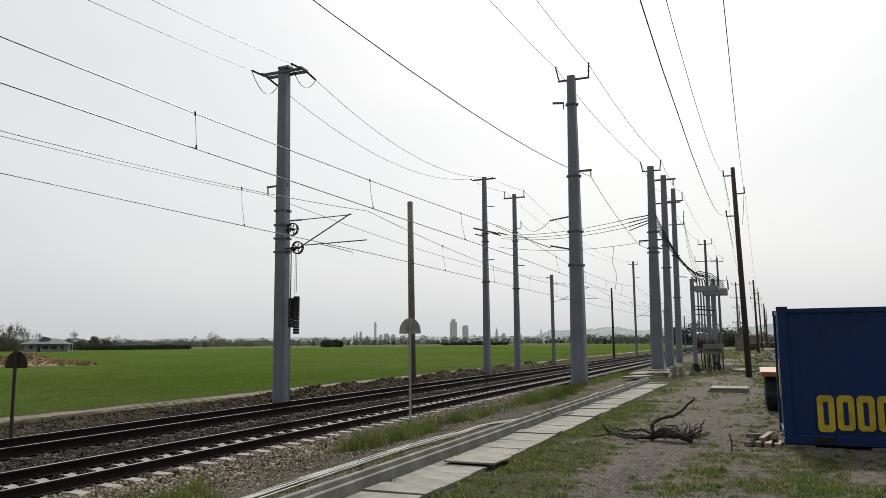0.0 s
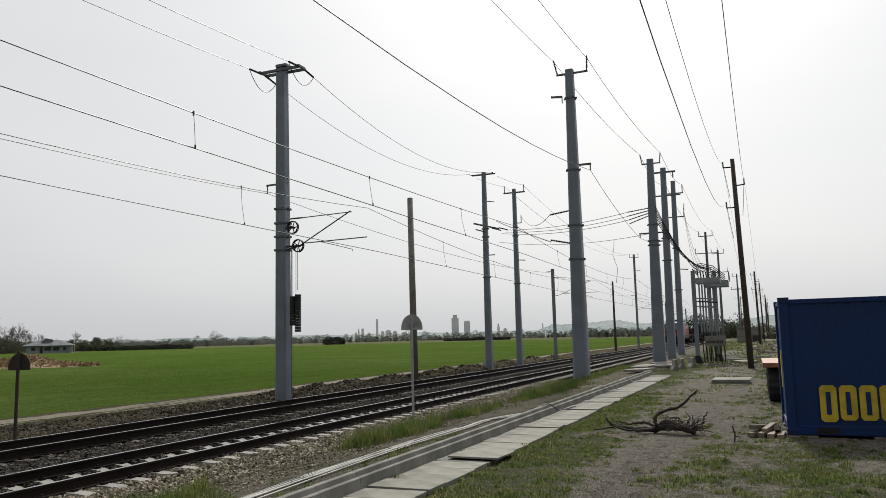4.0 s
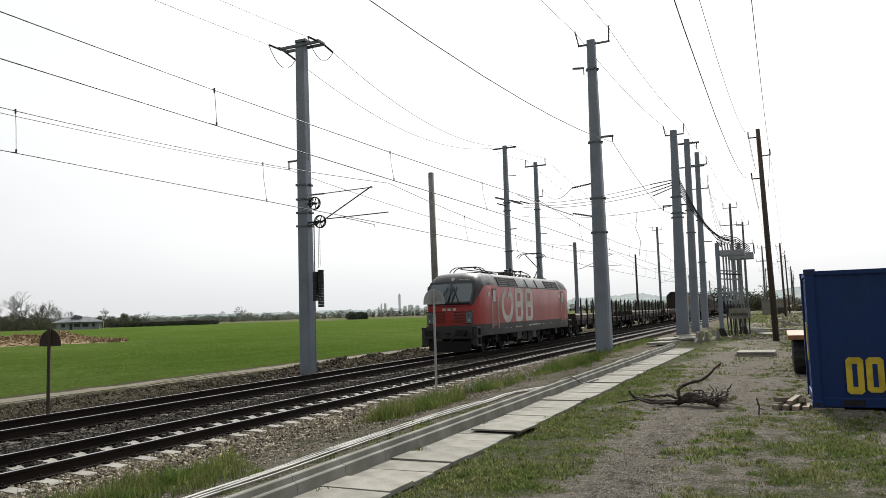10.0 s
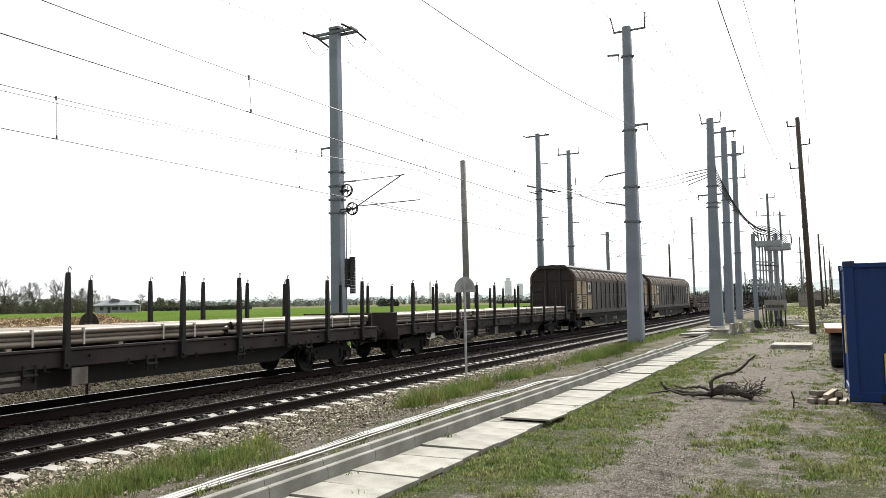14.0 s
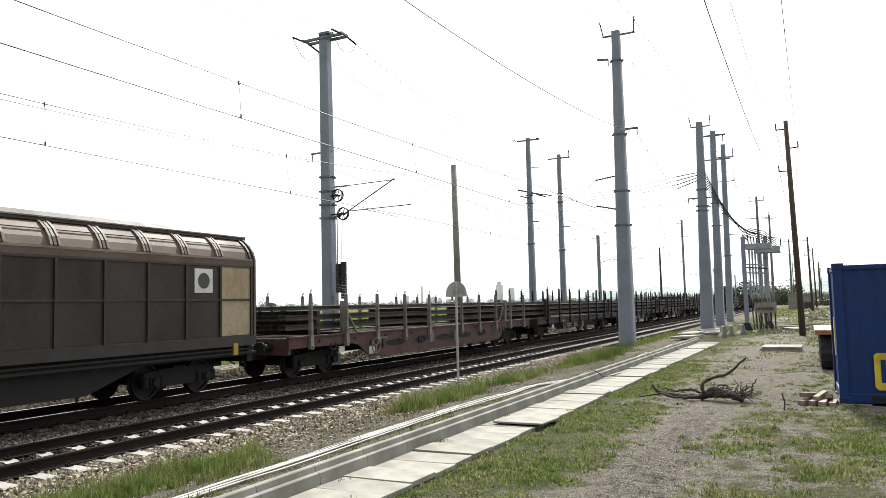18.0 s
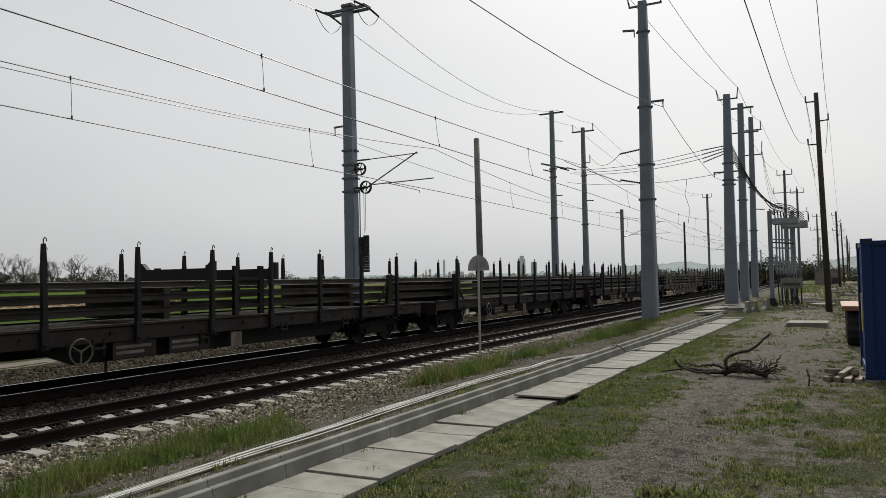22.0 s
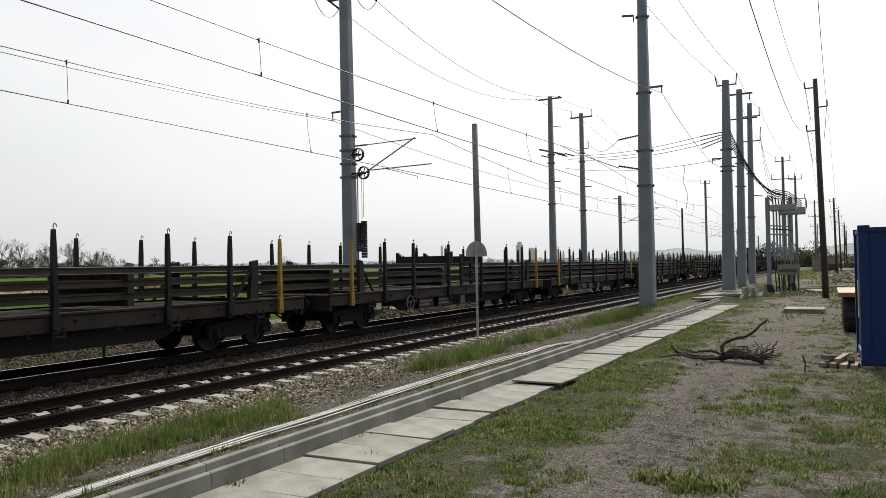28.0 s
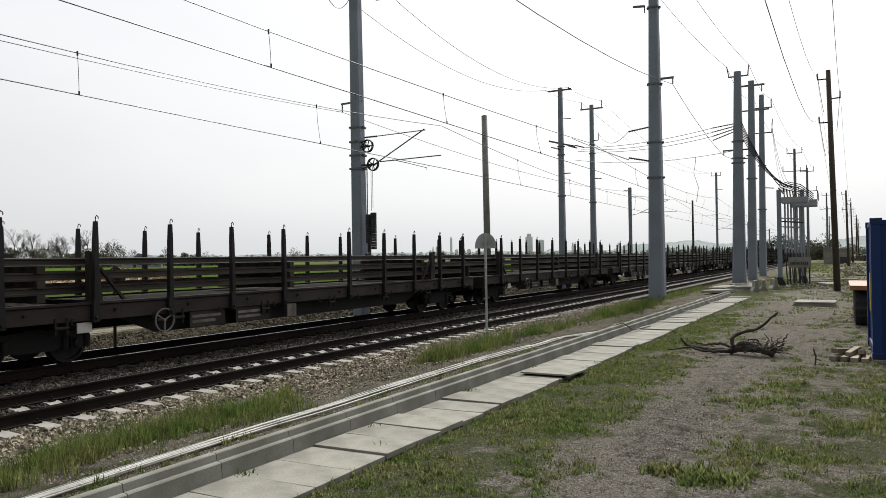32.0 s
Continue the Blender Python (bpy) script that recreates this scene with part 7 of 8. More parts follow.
# curved busbars and rails above the platforms
bm = B()
for k in range(6):
    y = 0.2 + 0.6 * k
    tube(bm, [(0.0, y - 0.2, 6.2 - 0.04 * k), (0.5, y, 6.38 - 0.06 * k), (1.2, y + 0.3, 6.2 - 0.1 * k), (1.9, y + 0.5, 5.6 - 0.1 * k)], 0.028, 5)
beam(bm, (0.0, -0.1, 6.0), (0.05, 3.4, 5.9), 0.06)
beam(bm, (2.1, 1.95, 5.32), (2.1, 1.95, 5.9), 0.05)
beam(bm, (2.1, 3.5, 5.32), (2.1, 3.5, 5.8), 0.05)
beam(bm, (2.1, 1.95, 5.85), (2.1, 3.5, 5.75), 0.05)
part("busbar_frame", bm, M["dark_metal"], rack)

# ---- signs by the track ----
M["sign_grey"] = mat("sign_grey", (0.34, 0.35, 0.35), 0.6, 0, 3, 40, 0.1, 0.03)
for x, y, z, h, m, r, lab in ((-10.0, 21.6, -0.4, 3.15, "sign_grey", 0.34, "half-round sign seen from behind on a thin steel post"), (-17.85, 14.0, -0.5, 2.4, "wood_pole", 0.3, "half-round rusty sign on a thin brown post")):
    t = thing("track_sign", lab, "sign", pose(x, y, z, 0, 0, 20))
    bm = B()
    tube(bm, [(0, 0, 0), (0, 0, h)], 0.038 if m == "sign_grey" else 0.045, 8)
    part("post", bm, M[m], t)
    bm = B()
    pts = [(r * math.cos(a * math.pi / 16), h - 0.4 + r * 1.25 * math.sin(a * math.pi / 16)) for a in range(17)] + [(-r, h - 0.47), (r, h - 0.47)]
    prism(bm, pts, "y", 0.05, 0.056)
    part("plate", bm, M[m], t)

# ---- barriers, booth and rubble beyond the yard ----
for x, y, rz in ((-4.05, 42.6, 12), (-3.75, 43.7, 6), (-3.35, 45.4, 15)):
    bm = B()
    prism(bm, [(-0.22, 0), (0.22, 0), (0.2, 0.08), (0.09, 0.25), (0.07, 0.58), (-0.07, 0.58), (-0.09, 0.25), (-0.2, 0.08)], "y", -0.6, 0.6)
    tagged(part("concrete_barrier", bm, M["slab"], bevel=0.015, at=pose(x, y, -0.02, 0, 0, rz)), "short pale concrete barrier standing on gravel", "barrier", group="concrete barriers")
for x, y, sx, sy, rz in ((-5.6, 40.5, 1.0, 2.4, -10), (-5.9, 44.5, 0.9, 3.4, -4), (-5.0, 46.5, 1.2, 3.0, 8), (-5.4, 50.0, 0.9, 2.6, -12), (-1.3, 55, 0.5, 3.5, 40), (-0.9, 60, 0.6, 4.0, 70), (-1.8, 63, 0.6, 3.0, 20), (-0.6, 50.5, 0.9, 2.0, 20), (-2.4, 57.5, 0.5, 3.0, 60)):
    bm = B()
    box(bm, -sx / 2, sx / 2, -sy / 2, sy / 2, 0, 0.12)
    tagged(part("concrete_plank", bm, M["slab"], bevel=0.01, at=pose(x, y, 0.01 + random.uniform(0, 0.04), random.uniform(-1, 1), random.uniform(-2, 2), rz)), "flat concrete plank dropped on the ground", "concrete", group="concrete planks")
booth = thing("relay_hut", "small grey concrete relay hut with a dark door", "hut", pose(-2.6, 137, 0))
bm = B()
box(bm, 0, 3.9, 0, 3.0, 0, 2.45)
part("wall", bm, M["slab"], booth)
bm = B()
box(bm, -0.1, 4.0, -0.1, 3.1, 2.45, 2.6)
part("roof", bm, M["galv"], booth)
bm = B()
box(bm, 2.4, 3.5, -0.05, 0, 0, 1.2)
part("door", bm, M["skirt"], booth)

# ---- far scenery ----
M["bark"] = mat("bark", (0.042, 0.036, 0.029), 0.95, 0, 3, 30, 0.3, 0.3)
# young leaf green, with some haze lightened into it
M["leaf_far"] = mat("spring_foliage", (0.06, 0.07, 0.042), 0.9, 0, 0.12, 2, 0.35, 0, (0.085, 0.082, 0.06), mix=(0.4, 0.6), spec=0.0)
M["leaf_dark"] = mat("dark_foliage", (0.019, 0.030, 0.013), 0.9, 0, 0.3, 3, 0.35, 0, (0.030, 0.038, 0.019))
# grey-green lightened beyond leaf colour, to carry the haze of distance
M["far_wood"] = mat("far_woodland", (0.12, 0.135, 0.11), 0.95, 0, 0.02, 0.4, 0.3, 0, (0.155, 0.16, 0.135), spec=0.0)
leafy(M["leaf_far"], 0.5)
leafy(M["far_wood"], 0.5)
# woodland ridge in grey-blue: its haze is part of the base colour
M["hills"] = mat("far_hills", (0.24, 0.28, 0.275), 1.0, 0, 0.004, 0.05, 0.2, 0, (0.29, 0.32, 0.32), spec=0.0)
# towers are paled towards the sky: distance haze is painted into both colours
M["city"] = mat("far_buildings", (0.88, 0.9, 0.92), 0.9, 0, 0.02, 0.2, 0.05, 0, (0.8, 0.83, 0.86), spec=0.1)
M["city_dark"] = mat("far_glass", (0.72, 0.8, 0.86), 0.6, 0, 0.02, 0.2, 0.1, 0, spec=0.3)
M["straw"] = mat("brushwood", (0.31, 0.225, 0.13), 0.95, 0, 0.6, 6, 0.4, 0.6, (0.18, 0.122, 0.066))
M["house_wall"] = mat("house_wall", (0.3, 0.32, 0.34), 0.85, 0, 0.4, 8, 0.1, 0)
M["house_roof"] = mat("house_roof", (0.13, 0.14, 0.155), 0.6, 0, 0.4, 8, 0.12, 0)


def ray_point(px_angle, dist):
    """A ground point by its bearing (degrees from +y, negative to the left) and distance."""
    a = radians(px_angle)
    return dist * math.sin(a), dist * math.cos(a)


def bare_tree(seed, h):
    """Trunk, limbs and a haze of twigs; one mesh of wood and one of twigs."""
    r = random.Random(seed)
    wood, twigs = B(), B()

    def grow(p, d, l, rad, depth):
        q = p + d * l
        m = p.lerp(q, 0.5) + Vector((r.uniform(-1, 1), r.uniform(-1, 1), 0)) * l * 0.06
        tube(wood if depth < 3 else twigs, [p, m, q], [rad, rad * 0.8, rad * 0.6], 4 if depth < 2 else 3, False)
        if depth == 5:
            return
        for _ in range(3 if depth < 4 else 4):
            nd = (d + Vector((r.uniform(-1, 1), r.uniform(-1, 1), r.uniform(-0.25, 0.7))) * 0.75).normalized()
            grow(p.lerp(q, r.uniform(0.55, 1.0)), nd, l * r.uniform(0.6, 0.82), rad * 0.6, depth + 1)

    grow(Vector((0, 0, 0)), Vector((r.uniform(-0.1, 0.1), r.uniform(-0.1, 0.1), 1)).normalized(), h * 0.3, h * 0.018, 0)
    return wood, twigs


def leaf_cloud(bm, r, c, size, count, leaf):
    """Many small tilted leaf faces in a lumpy volume."""
    for _ in range(count):
        d = Vector((r.gauss(0, 1), r.gauss(0, 1), r.gauss(0, 1)))
        d = d.normalized() * r.random() ** 0.4
        p = c + Vector((d.x * size[0], d.y * size[1], d.z * size[2]))
        a, b = Vector((r.uniform(-1, 1), r.uniform(-1, 1), r.uniform(-1, 1))).normalized(), Vector((r.uniform(-1, 1), r.uniform(-1, 1), r.uniform(-1, 1))).normalized()
        s = leaf * r.uniform(0.6, 1.4)
        vs = [bm.verts.new(p + a * s), bm.verts.new(p + b * s), bm.verts.new(p - a * s), bm.verts.new(p - b * s)]
        bm.faces.new(vs)


tree_kinds = []
for k, h in enumerate((12.0, 10.0, 13.5)):
    t = thing("tree", "tall bare deciduous tree at the field edge", "tree", pose(0, 0, -0.6), group="bare trees")
    wood, twigs = bare_tree(11 + k, h)
    part("trunk", wood, M["bark"], t)
    part("crown", twigs, M["bark"], t)
    tree_kinds.append(t)
for k, h in enumerate((8.0, 6.5)):
    t = thing("tree", "dense round tree in young leaf", "tree", pose(0, 0, -0.6), group="leafy trees")
    r = random.Random(40 + k)
    bm = B()
    tube(bm, [(0, 0, 0), (0.1, 0.05, h * 0.3), (0, 0.1, h * 0.7)], [0.25, 0.2, 0.06], 6)
    for _ in range(6):
        a = r.uniform(0, 6.28)
        tube(bm, [(0, 0, h * 0.35), (math.cos(a) * h * 0.25, math.sin(a) * h * 0.25, h * r.uniform(0.5, 0.75))], [0.1, 0.03], 4)
    part("trunk", bm, M["bark"], t)
    bm = B()
    for _ in range(14):
        leaf_cloud(bm, r, Vector((r.uniform(-0.3, 0.3) * h, r.uniform(-0.3, 0.3) * h, h * r.uniform(0.35, 0.85))), (h * 0.17, h * 0.17, h * 0.13), 90, 0.16)
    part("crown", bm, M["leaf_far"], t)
    tree_kinds.append(t)
first = set()
r = random.Random(3)
for k in range(64):
    kind = r.choice((0, 1, 2, 3, 4, 0, 2)) if k < 44 else r.choice((0, 1, 2, 3, 4, 3, 4))
    b = -70 + k * 0.38 + r.uniform(-0.3, 0.3)
    d = 450 + r.uniform(-25, 60) + max(0, (b + 56)) * 9
    x, y = ray_point(b, d)
    m = pose(x, y, -0.65, 0, 0, r.uniform(0, 360))
    if kind in first:
        w = copy_thing(tree_kinds[kind], m)
    else:
        w = tree_kinds[kind]
        w.matrix_basis = m
        first.add(kind)
    f = r.uniform(0.85, 1.35) * (1.55 if b < -52 else 1.0)
    w.scale = (f, f, f)


def wood_belt(name, label, b0, b1, dist, h, clump, material, seed, count, leaf, base=-0.6, category="trees", ragged=0.35):
    """A far belt of trees: many leaf clumps gathered into crowns of uneven height."""
    r = random.Random(seed)
    verts, faces = [], []
    for k in range(count):
        b = b0 + (b1 - b0) * (k + r.random()) / count
        x, y = ray_point(b, dist * r.uniform(0.96, 1.07))
        top = h * (0.62 + 0.5 * abs(noise.noise((b * 0.9, seed, 0.3))) + 0.2 * noise.noise((b * 4.3, seed, 2.0))) * r.uniform(1 - ragged, 1 + ragged * 0.8)
        wide = top * r.uniform(0.36, 0.62)
        for _ in range(clump):
            v = r.random()
            ring = wide * math.sqrt(max(0.05, 1 - (1.7 * v - 0.75) ** 2)) * r.random() ** 0.45
            a = r.uniform(0, 6.28)
            c = Vector((x + ring * math.cos(a), y + ring * math.sin(a), base + top * v))
            n = len(verts)
            for q in range(4):
                verts.append(c + Vector((r.uniform(-1, 1), r.uniform(-1, 1), r.uniform(-1, 1))) * leaf)
            faces.append((n, n + 1, n + 2))
            faces.append((n + 1, n + 2, n + 3))
    me = bpy.data.meshes.new(name)
    me.from_pydata(verts, [], faces)
    me.materials.append(M[material])
    return tagged(new(name, me), label, category, kind="stuff")


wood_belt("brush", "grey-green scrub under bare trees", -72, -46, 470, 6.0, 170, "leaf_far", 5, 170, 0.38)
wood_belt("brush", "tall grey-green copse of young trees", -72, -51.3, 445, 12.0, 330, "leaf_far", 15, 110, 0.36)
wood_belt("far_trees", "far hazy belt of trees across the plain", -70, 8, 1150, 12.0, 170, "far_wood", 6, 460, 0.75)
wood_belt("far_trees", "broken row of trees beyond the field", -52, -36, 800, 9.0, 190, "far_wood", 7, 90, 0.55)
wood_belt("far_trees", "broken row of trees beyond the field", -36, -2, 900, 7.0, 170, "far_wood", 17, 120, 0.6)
wood_belt("poplars", "small group of tall dark trees far off", -39.7, -38.6, 900, 17, 120, "far_wood", 18, 9, 0.7)
wood_belt("hedge", "clipped dark green hedge row beyond the field", -48.2, -40.9, 470, 3.2, 70, "leaf_dark", 8, 230, 0.4, ragged=0.05)
wood_belt("bush", "dark rounded bush island in the field", -31.4, -30.0, 520, 6.2, 150, "leaf_dark", 9, 30, 0.42, ragged=0.15)
wood_belt("hedge", "dark hedge row beyond the green field", -22.4, -17.4, 620, 3.2, 60, "leaf_dark", 10, 140, 0.45, ragged=0.1)
wood_belt("conifers", "group of dark trees behind the line", -5.6, -2.9, 420, 13, 130, "leaf_dark", 12, 22, 0.6)
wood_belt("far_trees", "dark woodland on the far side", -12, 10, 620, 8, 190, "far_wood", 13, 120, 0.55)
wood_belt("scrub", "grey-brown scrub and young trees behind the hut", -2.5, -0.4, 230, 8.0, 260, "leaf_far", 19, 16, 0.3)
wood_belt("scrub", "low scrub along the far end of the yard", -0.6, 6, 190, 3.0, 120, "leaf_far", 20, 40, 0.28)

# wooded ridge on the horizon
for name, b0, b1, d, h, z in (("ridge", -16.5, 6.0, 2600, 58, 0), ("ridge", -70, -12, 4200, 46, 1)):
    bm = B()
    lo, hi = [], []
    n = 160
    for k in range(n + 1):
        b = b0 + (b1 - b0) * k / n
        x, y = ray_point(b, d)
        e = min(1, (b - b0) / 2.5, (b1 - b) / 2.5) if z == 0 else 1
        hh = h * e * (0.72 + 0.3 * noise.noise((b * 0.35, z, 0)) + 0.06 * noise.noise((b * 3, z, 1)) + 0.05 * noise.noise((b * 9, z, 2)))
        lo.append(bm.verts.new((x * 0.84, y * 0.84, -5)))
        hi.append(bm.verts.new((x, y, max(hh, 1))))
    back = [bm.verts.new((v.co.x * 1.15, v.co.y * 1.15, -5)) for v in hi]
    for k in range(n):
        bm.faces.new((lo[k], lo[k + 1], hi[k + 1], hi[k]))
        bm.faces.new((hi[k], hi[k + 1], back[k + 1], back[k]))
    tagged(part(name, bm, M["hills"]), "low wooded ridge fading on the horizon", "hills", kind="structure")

# city skyline
D = 3600.0


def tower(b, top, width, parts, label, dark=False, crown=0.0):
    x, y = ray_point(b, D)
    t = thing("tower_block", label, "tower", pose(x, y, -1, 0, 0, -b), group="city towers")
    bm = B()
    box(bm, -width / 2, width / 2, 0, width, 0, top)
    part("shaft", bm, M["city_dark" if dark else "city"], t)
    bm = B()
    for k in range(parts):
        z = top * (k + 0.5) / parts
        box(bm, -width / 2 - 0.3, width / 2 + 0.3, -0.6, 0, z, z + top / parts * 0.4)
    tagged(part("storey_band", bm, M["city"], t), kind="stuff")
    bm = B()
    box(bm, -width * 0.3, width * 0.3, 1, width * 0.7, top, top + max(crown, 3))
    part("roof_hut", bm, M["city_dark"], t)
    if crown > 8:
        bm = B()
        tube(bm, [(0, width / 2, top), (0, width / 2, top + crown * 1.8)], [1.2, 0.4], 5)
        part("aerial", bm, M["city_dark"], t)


def bearing(px):
    return math.degrees(math.atan((px - 784) / 1320.0)) - 22.3


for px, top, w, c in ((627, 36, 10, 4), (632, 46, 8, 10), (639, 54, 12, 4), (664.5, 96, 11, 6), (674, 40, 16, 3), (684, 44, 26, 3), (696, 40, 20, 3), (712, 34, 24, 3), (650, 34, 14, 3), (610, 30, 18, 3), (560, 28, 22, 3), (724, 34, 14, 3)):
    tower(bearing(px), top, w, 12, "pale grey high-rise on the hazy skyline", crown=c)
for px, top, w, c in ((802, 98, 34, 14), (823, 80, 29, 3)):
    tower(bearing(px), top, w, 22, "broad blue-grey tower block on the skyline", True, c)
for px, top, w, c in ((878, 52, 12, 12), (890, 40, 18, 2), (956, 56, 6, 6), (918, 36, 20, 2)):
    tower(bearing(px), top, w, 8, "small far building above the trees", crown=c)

# farm building and the brushwood heap
hx, hy = ray_point(-50.1, 390)
house = thing("farmhouse", "single-storey grey farmhouse with low hipped roof", "house", pose(hx, hy, -0.6, 0, 0, 47))
bm = B()
box(bm, -9, 9, -4, 4, 0, 3.6)
wall = part("wall", bm, M["house_wall"], house)
bm = B()
lo = [bm.verts.new(p) for p in ((-11, -5.5, 3.5), (11, -5.5, 3.5), (11, 5.5, 3.5), (-11, 5.5, 3.5))]
hi = [bm.verts.new(p) for p in ((-4, 0, 6.0), (4, 0, 6.0))]
for f in ((lo[0], lo[1], hi[1], hi[0]), (lo[1], lo[2], hi[1]), (lo[2], lo[3], hi[0], hi[1]), (lo[3], lo[0], hi[0]), (lo[3], lo[2], lo[1], lo[0])):
    bm.faces.new(f)
part("roof", bm, M["house_roof"], house)
bm = B()
prism(bm, [(-3.5, 5.2), (-1.5, 6.9), (1.5, 6.2), (1.5, 5.2)], "y", -2, 1)
part("dormer", bm, M["house_roof"], house)
for k, (x, w) in enumerate(((-6.2, 1.6), (-3.0, 1.2), (-0.5, 2.6), (3.0, 2.6), (6.4, 1.2))):
    bm = B()
    box(bm, x - w / 2, x + w / 2, -4.06, -4.0, 1.2 if k != 1 else 0, 2.8)
    part("window" if k != 1 else "door", bm, M["mask"], house)
bm = B()
for x in (9.6, 10.6):
    box(bm, x - 0.15, x + 0.15, -5.2, -4.9, 0, 3.5)
part("porch_post", bm, M["white_sign"], house)

heap_r = random.Random(21)
hverts, hfaces = [], []
for k in range(16000):
    s = heap_r.random()
    b = -70 + 22.9 * s
    d = 116 + heap_r.gauss(0, 2.6)
    prof = 1.75 * min(1.0, (1 - s) * 5.5) * (0.75 + 0.35 * noise.noise((b * 0.5, 0, 5)))
    z = -0.6 + max(prof, 0.2) * heap_r.random() ** 0.6 * max(0.0, 1 - (abs(d - 116) / 8) ** 2)
    x, y = ray_point(b, d)
    c = Vector((x, y, z))
    n = len(hverts)
    a = Vector((heap_r.uniform(-1, 1), heap_r.uniform(-1, 1), heap_r.uniform(-0.6, 0.6))).normalized() * heap_r.uniform(0.2, 0.5)
    o = Vector((heap_r.uniform(-1, 1), heap_r.uniform(-1, 1), heap_r.uniform(-1, 1))).normalized() * 0.06
    hverts += [c - a - o, c - a + o, c + a + o, c + a - o]
    hfaces.append((n, n + 1, n + 2, n + 3))
me = bpy.data.meshes.new("brushwood_heap")
me.from_pydata(hverts, [], hfaces)
me.materials.append(M["straw"])
tagged(new("brushwood_heap", me), "long heap of brown brushwood at the field edge", "heap", kind="stuff")
bm = B()
ys = []
for k in range(41):
    b = -71 + 23.6 * k / 40
    s = k / 40
    prof = 1.4 * min(1.0, (1 - s) * 5.5) * (0.75 + 0.35 * noise.noise((b * 0.5, 0, 5)))
    row = []
    for dd, f in ((-5.5, 0), (-3, 0.6), (0, 1), (3, 0.6), (5.5, 0)):
        x, y = ray_point(b, 116 + dd)
        row.append(bm.verts.new((x, y, -0.65 + max(prof, 0.1) * f)))
    ys.append(row)
for a, b in zip(ys, ys[1:]):
    for k in range(4):
        bm.faces.new((a[k], a[k + 1], b[k + 1], b[k]))
tagged(part("earth_mound", bm, M["straw"], smooth=True), "low brown mound under the brushwood", "mound", kind="stuff")

# ---- sleepers ----
bm = B()
prism(bm, [(-1.3, -0.2), (1.3, -0.2), (1.3, -0.035), (1.27, -0.01), (0.95, 0.0), (0.55, -0.005), (0.4, -0.05), (-0.4, -0.05), (-0.55, -0.005), (-0.95, 0.0), (-1.27, -0.01), (-1.3, -0.035)], "y", -0.12, 0.12)
sl_new = mesh_of("sleeper", bm, M["sleeper"])
bm = B()
box(bm, -1.3, 1.3, -0.13, 0.13, -0.2, 0)
sl_old = mesh_of("sleeper", bm, M["old_sleeper"])
for parent, me, low in ((near_track, sl_new, RAIL_Z - NEAR_H), (far_track, sl_old, RAIL_Z - FAR_H)):
    y = -8.0
    k = 0
    while y < 140:
        put("sleeper", me, parent, pose(line_x(y) + random.uniform(-0.03, 0.03), y + random.uniform(-0.015, 0.015), low + random.uniform(-0.006, 0.006), 0, 0, random.uniform(-0.6, 0.6)))
        y += 0.625
        k += 1
# rail fastenings, joined into one piece for each track
for parent, low in ((near_track, RAIL_Z - NEAR_H), (far_track, RAIL_Z - FAR_H)):
    bm = B()
    y = -8.0
    while y < 60:
        for s in (-1, 1):
            for o in (-0.13, 0.13):
                x = s * GAUGE + o + line_x(y)
                box(bm, x - 0.045, x + 0.045, y - 0.05, y + 0.05, low, low + 0.04)
                box(bm, x - 0.016, x + 0.016, y - 0.016, y + 0.016, low + 0.04, low + 0.075)
        y += 0.625
    tagged(part("rail_clip", bm, M["rail_side"], parent), kind="stuff")

# ---- ballast stones ----
M["stone"] = mat("ballast_stone", (0.066, 0.058, 0.048), 0.9, 0, 3, 30, 0.25, 0.2, (0.034, 0.030, 0.024), spec=0.15)


def island_vary(m, lo, hi):
    """Each loose piece of a joined mesh gets a brightness of its own."""
    n, l = m.node_tree.nodes, m.node_tree.links
    hsv = [k for k in n if k.type == "HUE_SAT"][0]
    geo, mr, mu = n.new("ShaderNodeNewGeometry"), n.new("ShaderNodeMapRange"), n.new("ShaderNodeMath")
    mr.inputs["To Min"].default_value, mr.inputs["To Max"].default_value = lo, hi
    l.new(geo.outputs["Random Per Island"], mr.inputs["Value"])
    old = hsv.inputs["Value"].links[0].from_socket
    mu.operation = "MULTIPLY"
    l.new(mr.outputs["Result"], mu.inputs[0])
    l.new(old, mu.inputs[1])
    l.new(mu.outputs["Value"], hsv.inputs["Value"])


island_vary(M["stone"], 0.2, 1.6)
CORNERS = np.array([(i, j, k) for i in (-1, 1) for j in (-1, 1) for k in (-1, 1)], float)
SIDES = ((0, 1, 3, 2), (4, 6, 7, 5), (0, 4, 5, 1), (2, 3, 7, 6), (0, 2, 6, 4), (1, 5, 7, 3))


def on_sleeper(x, y):
    """Whether a spot lies on a sleeper of the near track."""
    off = (y + 8.0) % 0.625
    return abs(x - NEAR_X) < 1.36 and min(off, 0.625 - off) < 0.16


CHIP = np.array(((1, 0, -0.5), (-0.6, 0.8, -0.5), (-0.6, -0.8, -0.5), (0, 0, 0.9)), float)
CHIP_SIDES = ((0, 1, 3), (1, 2, 3), (2, 0, 3))


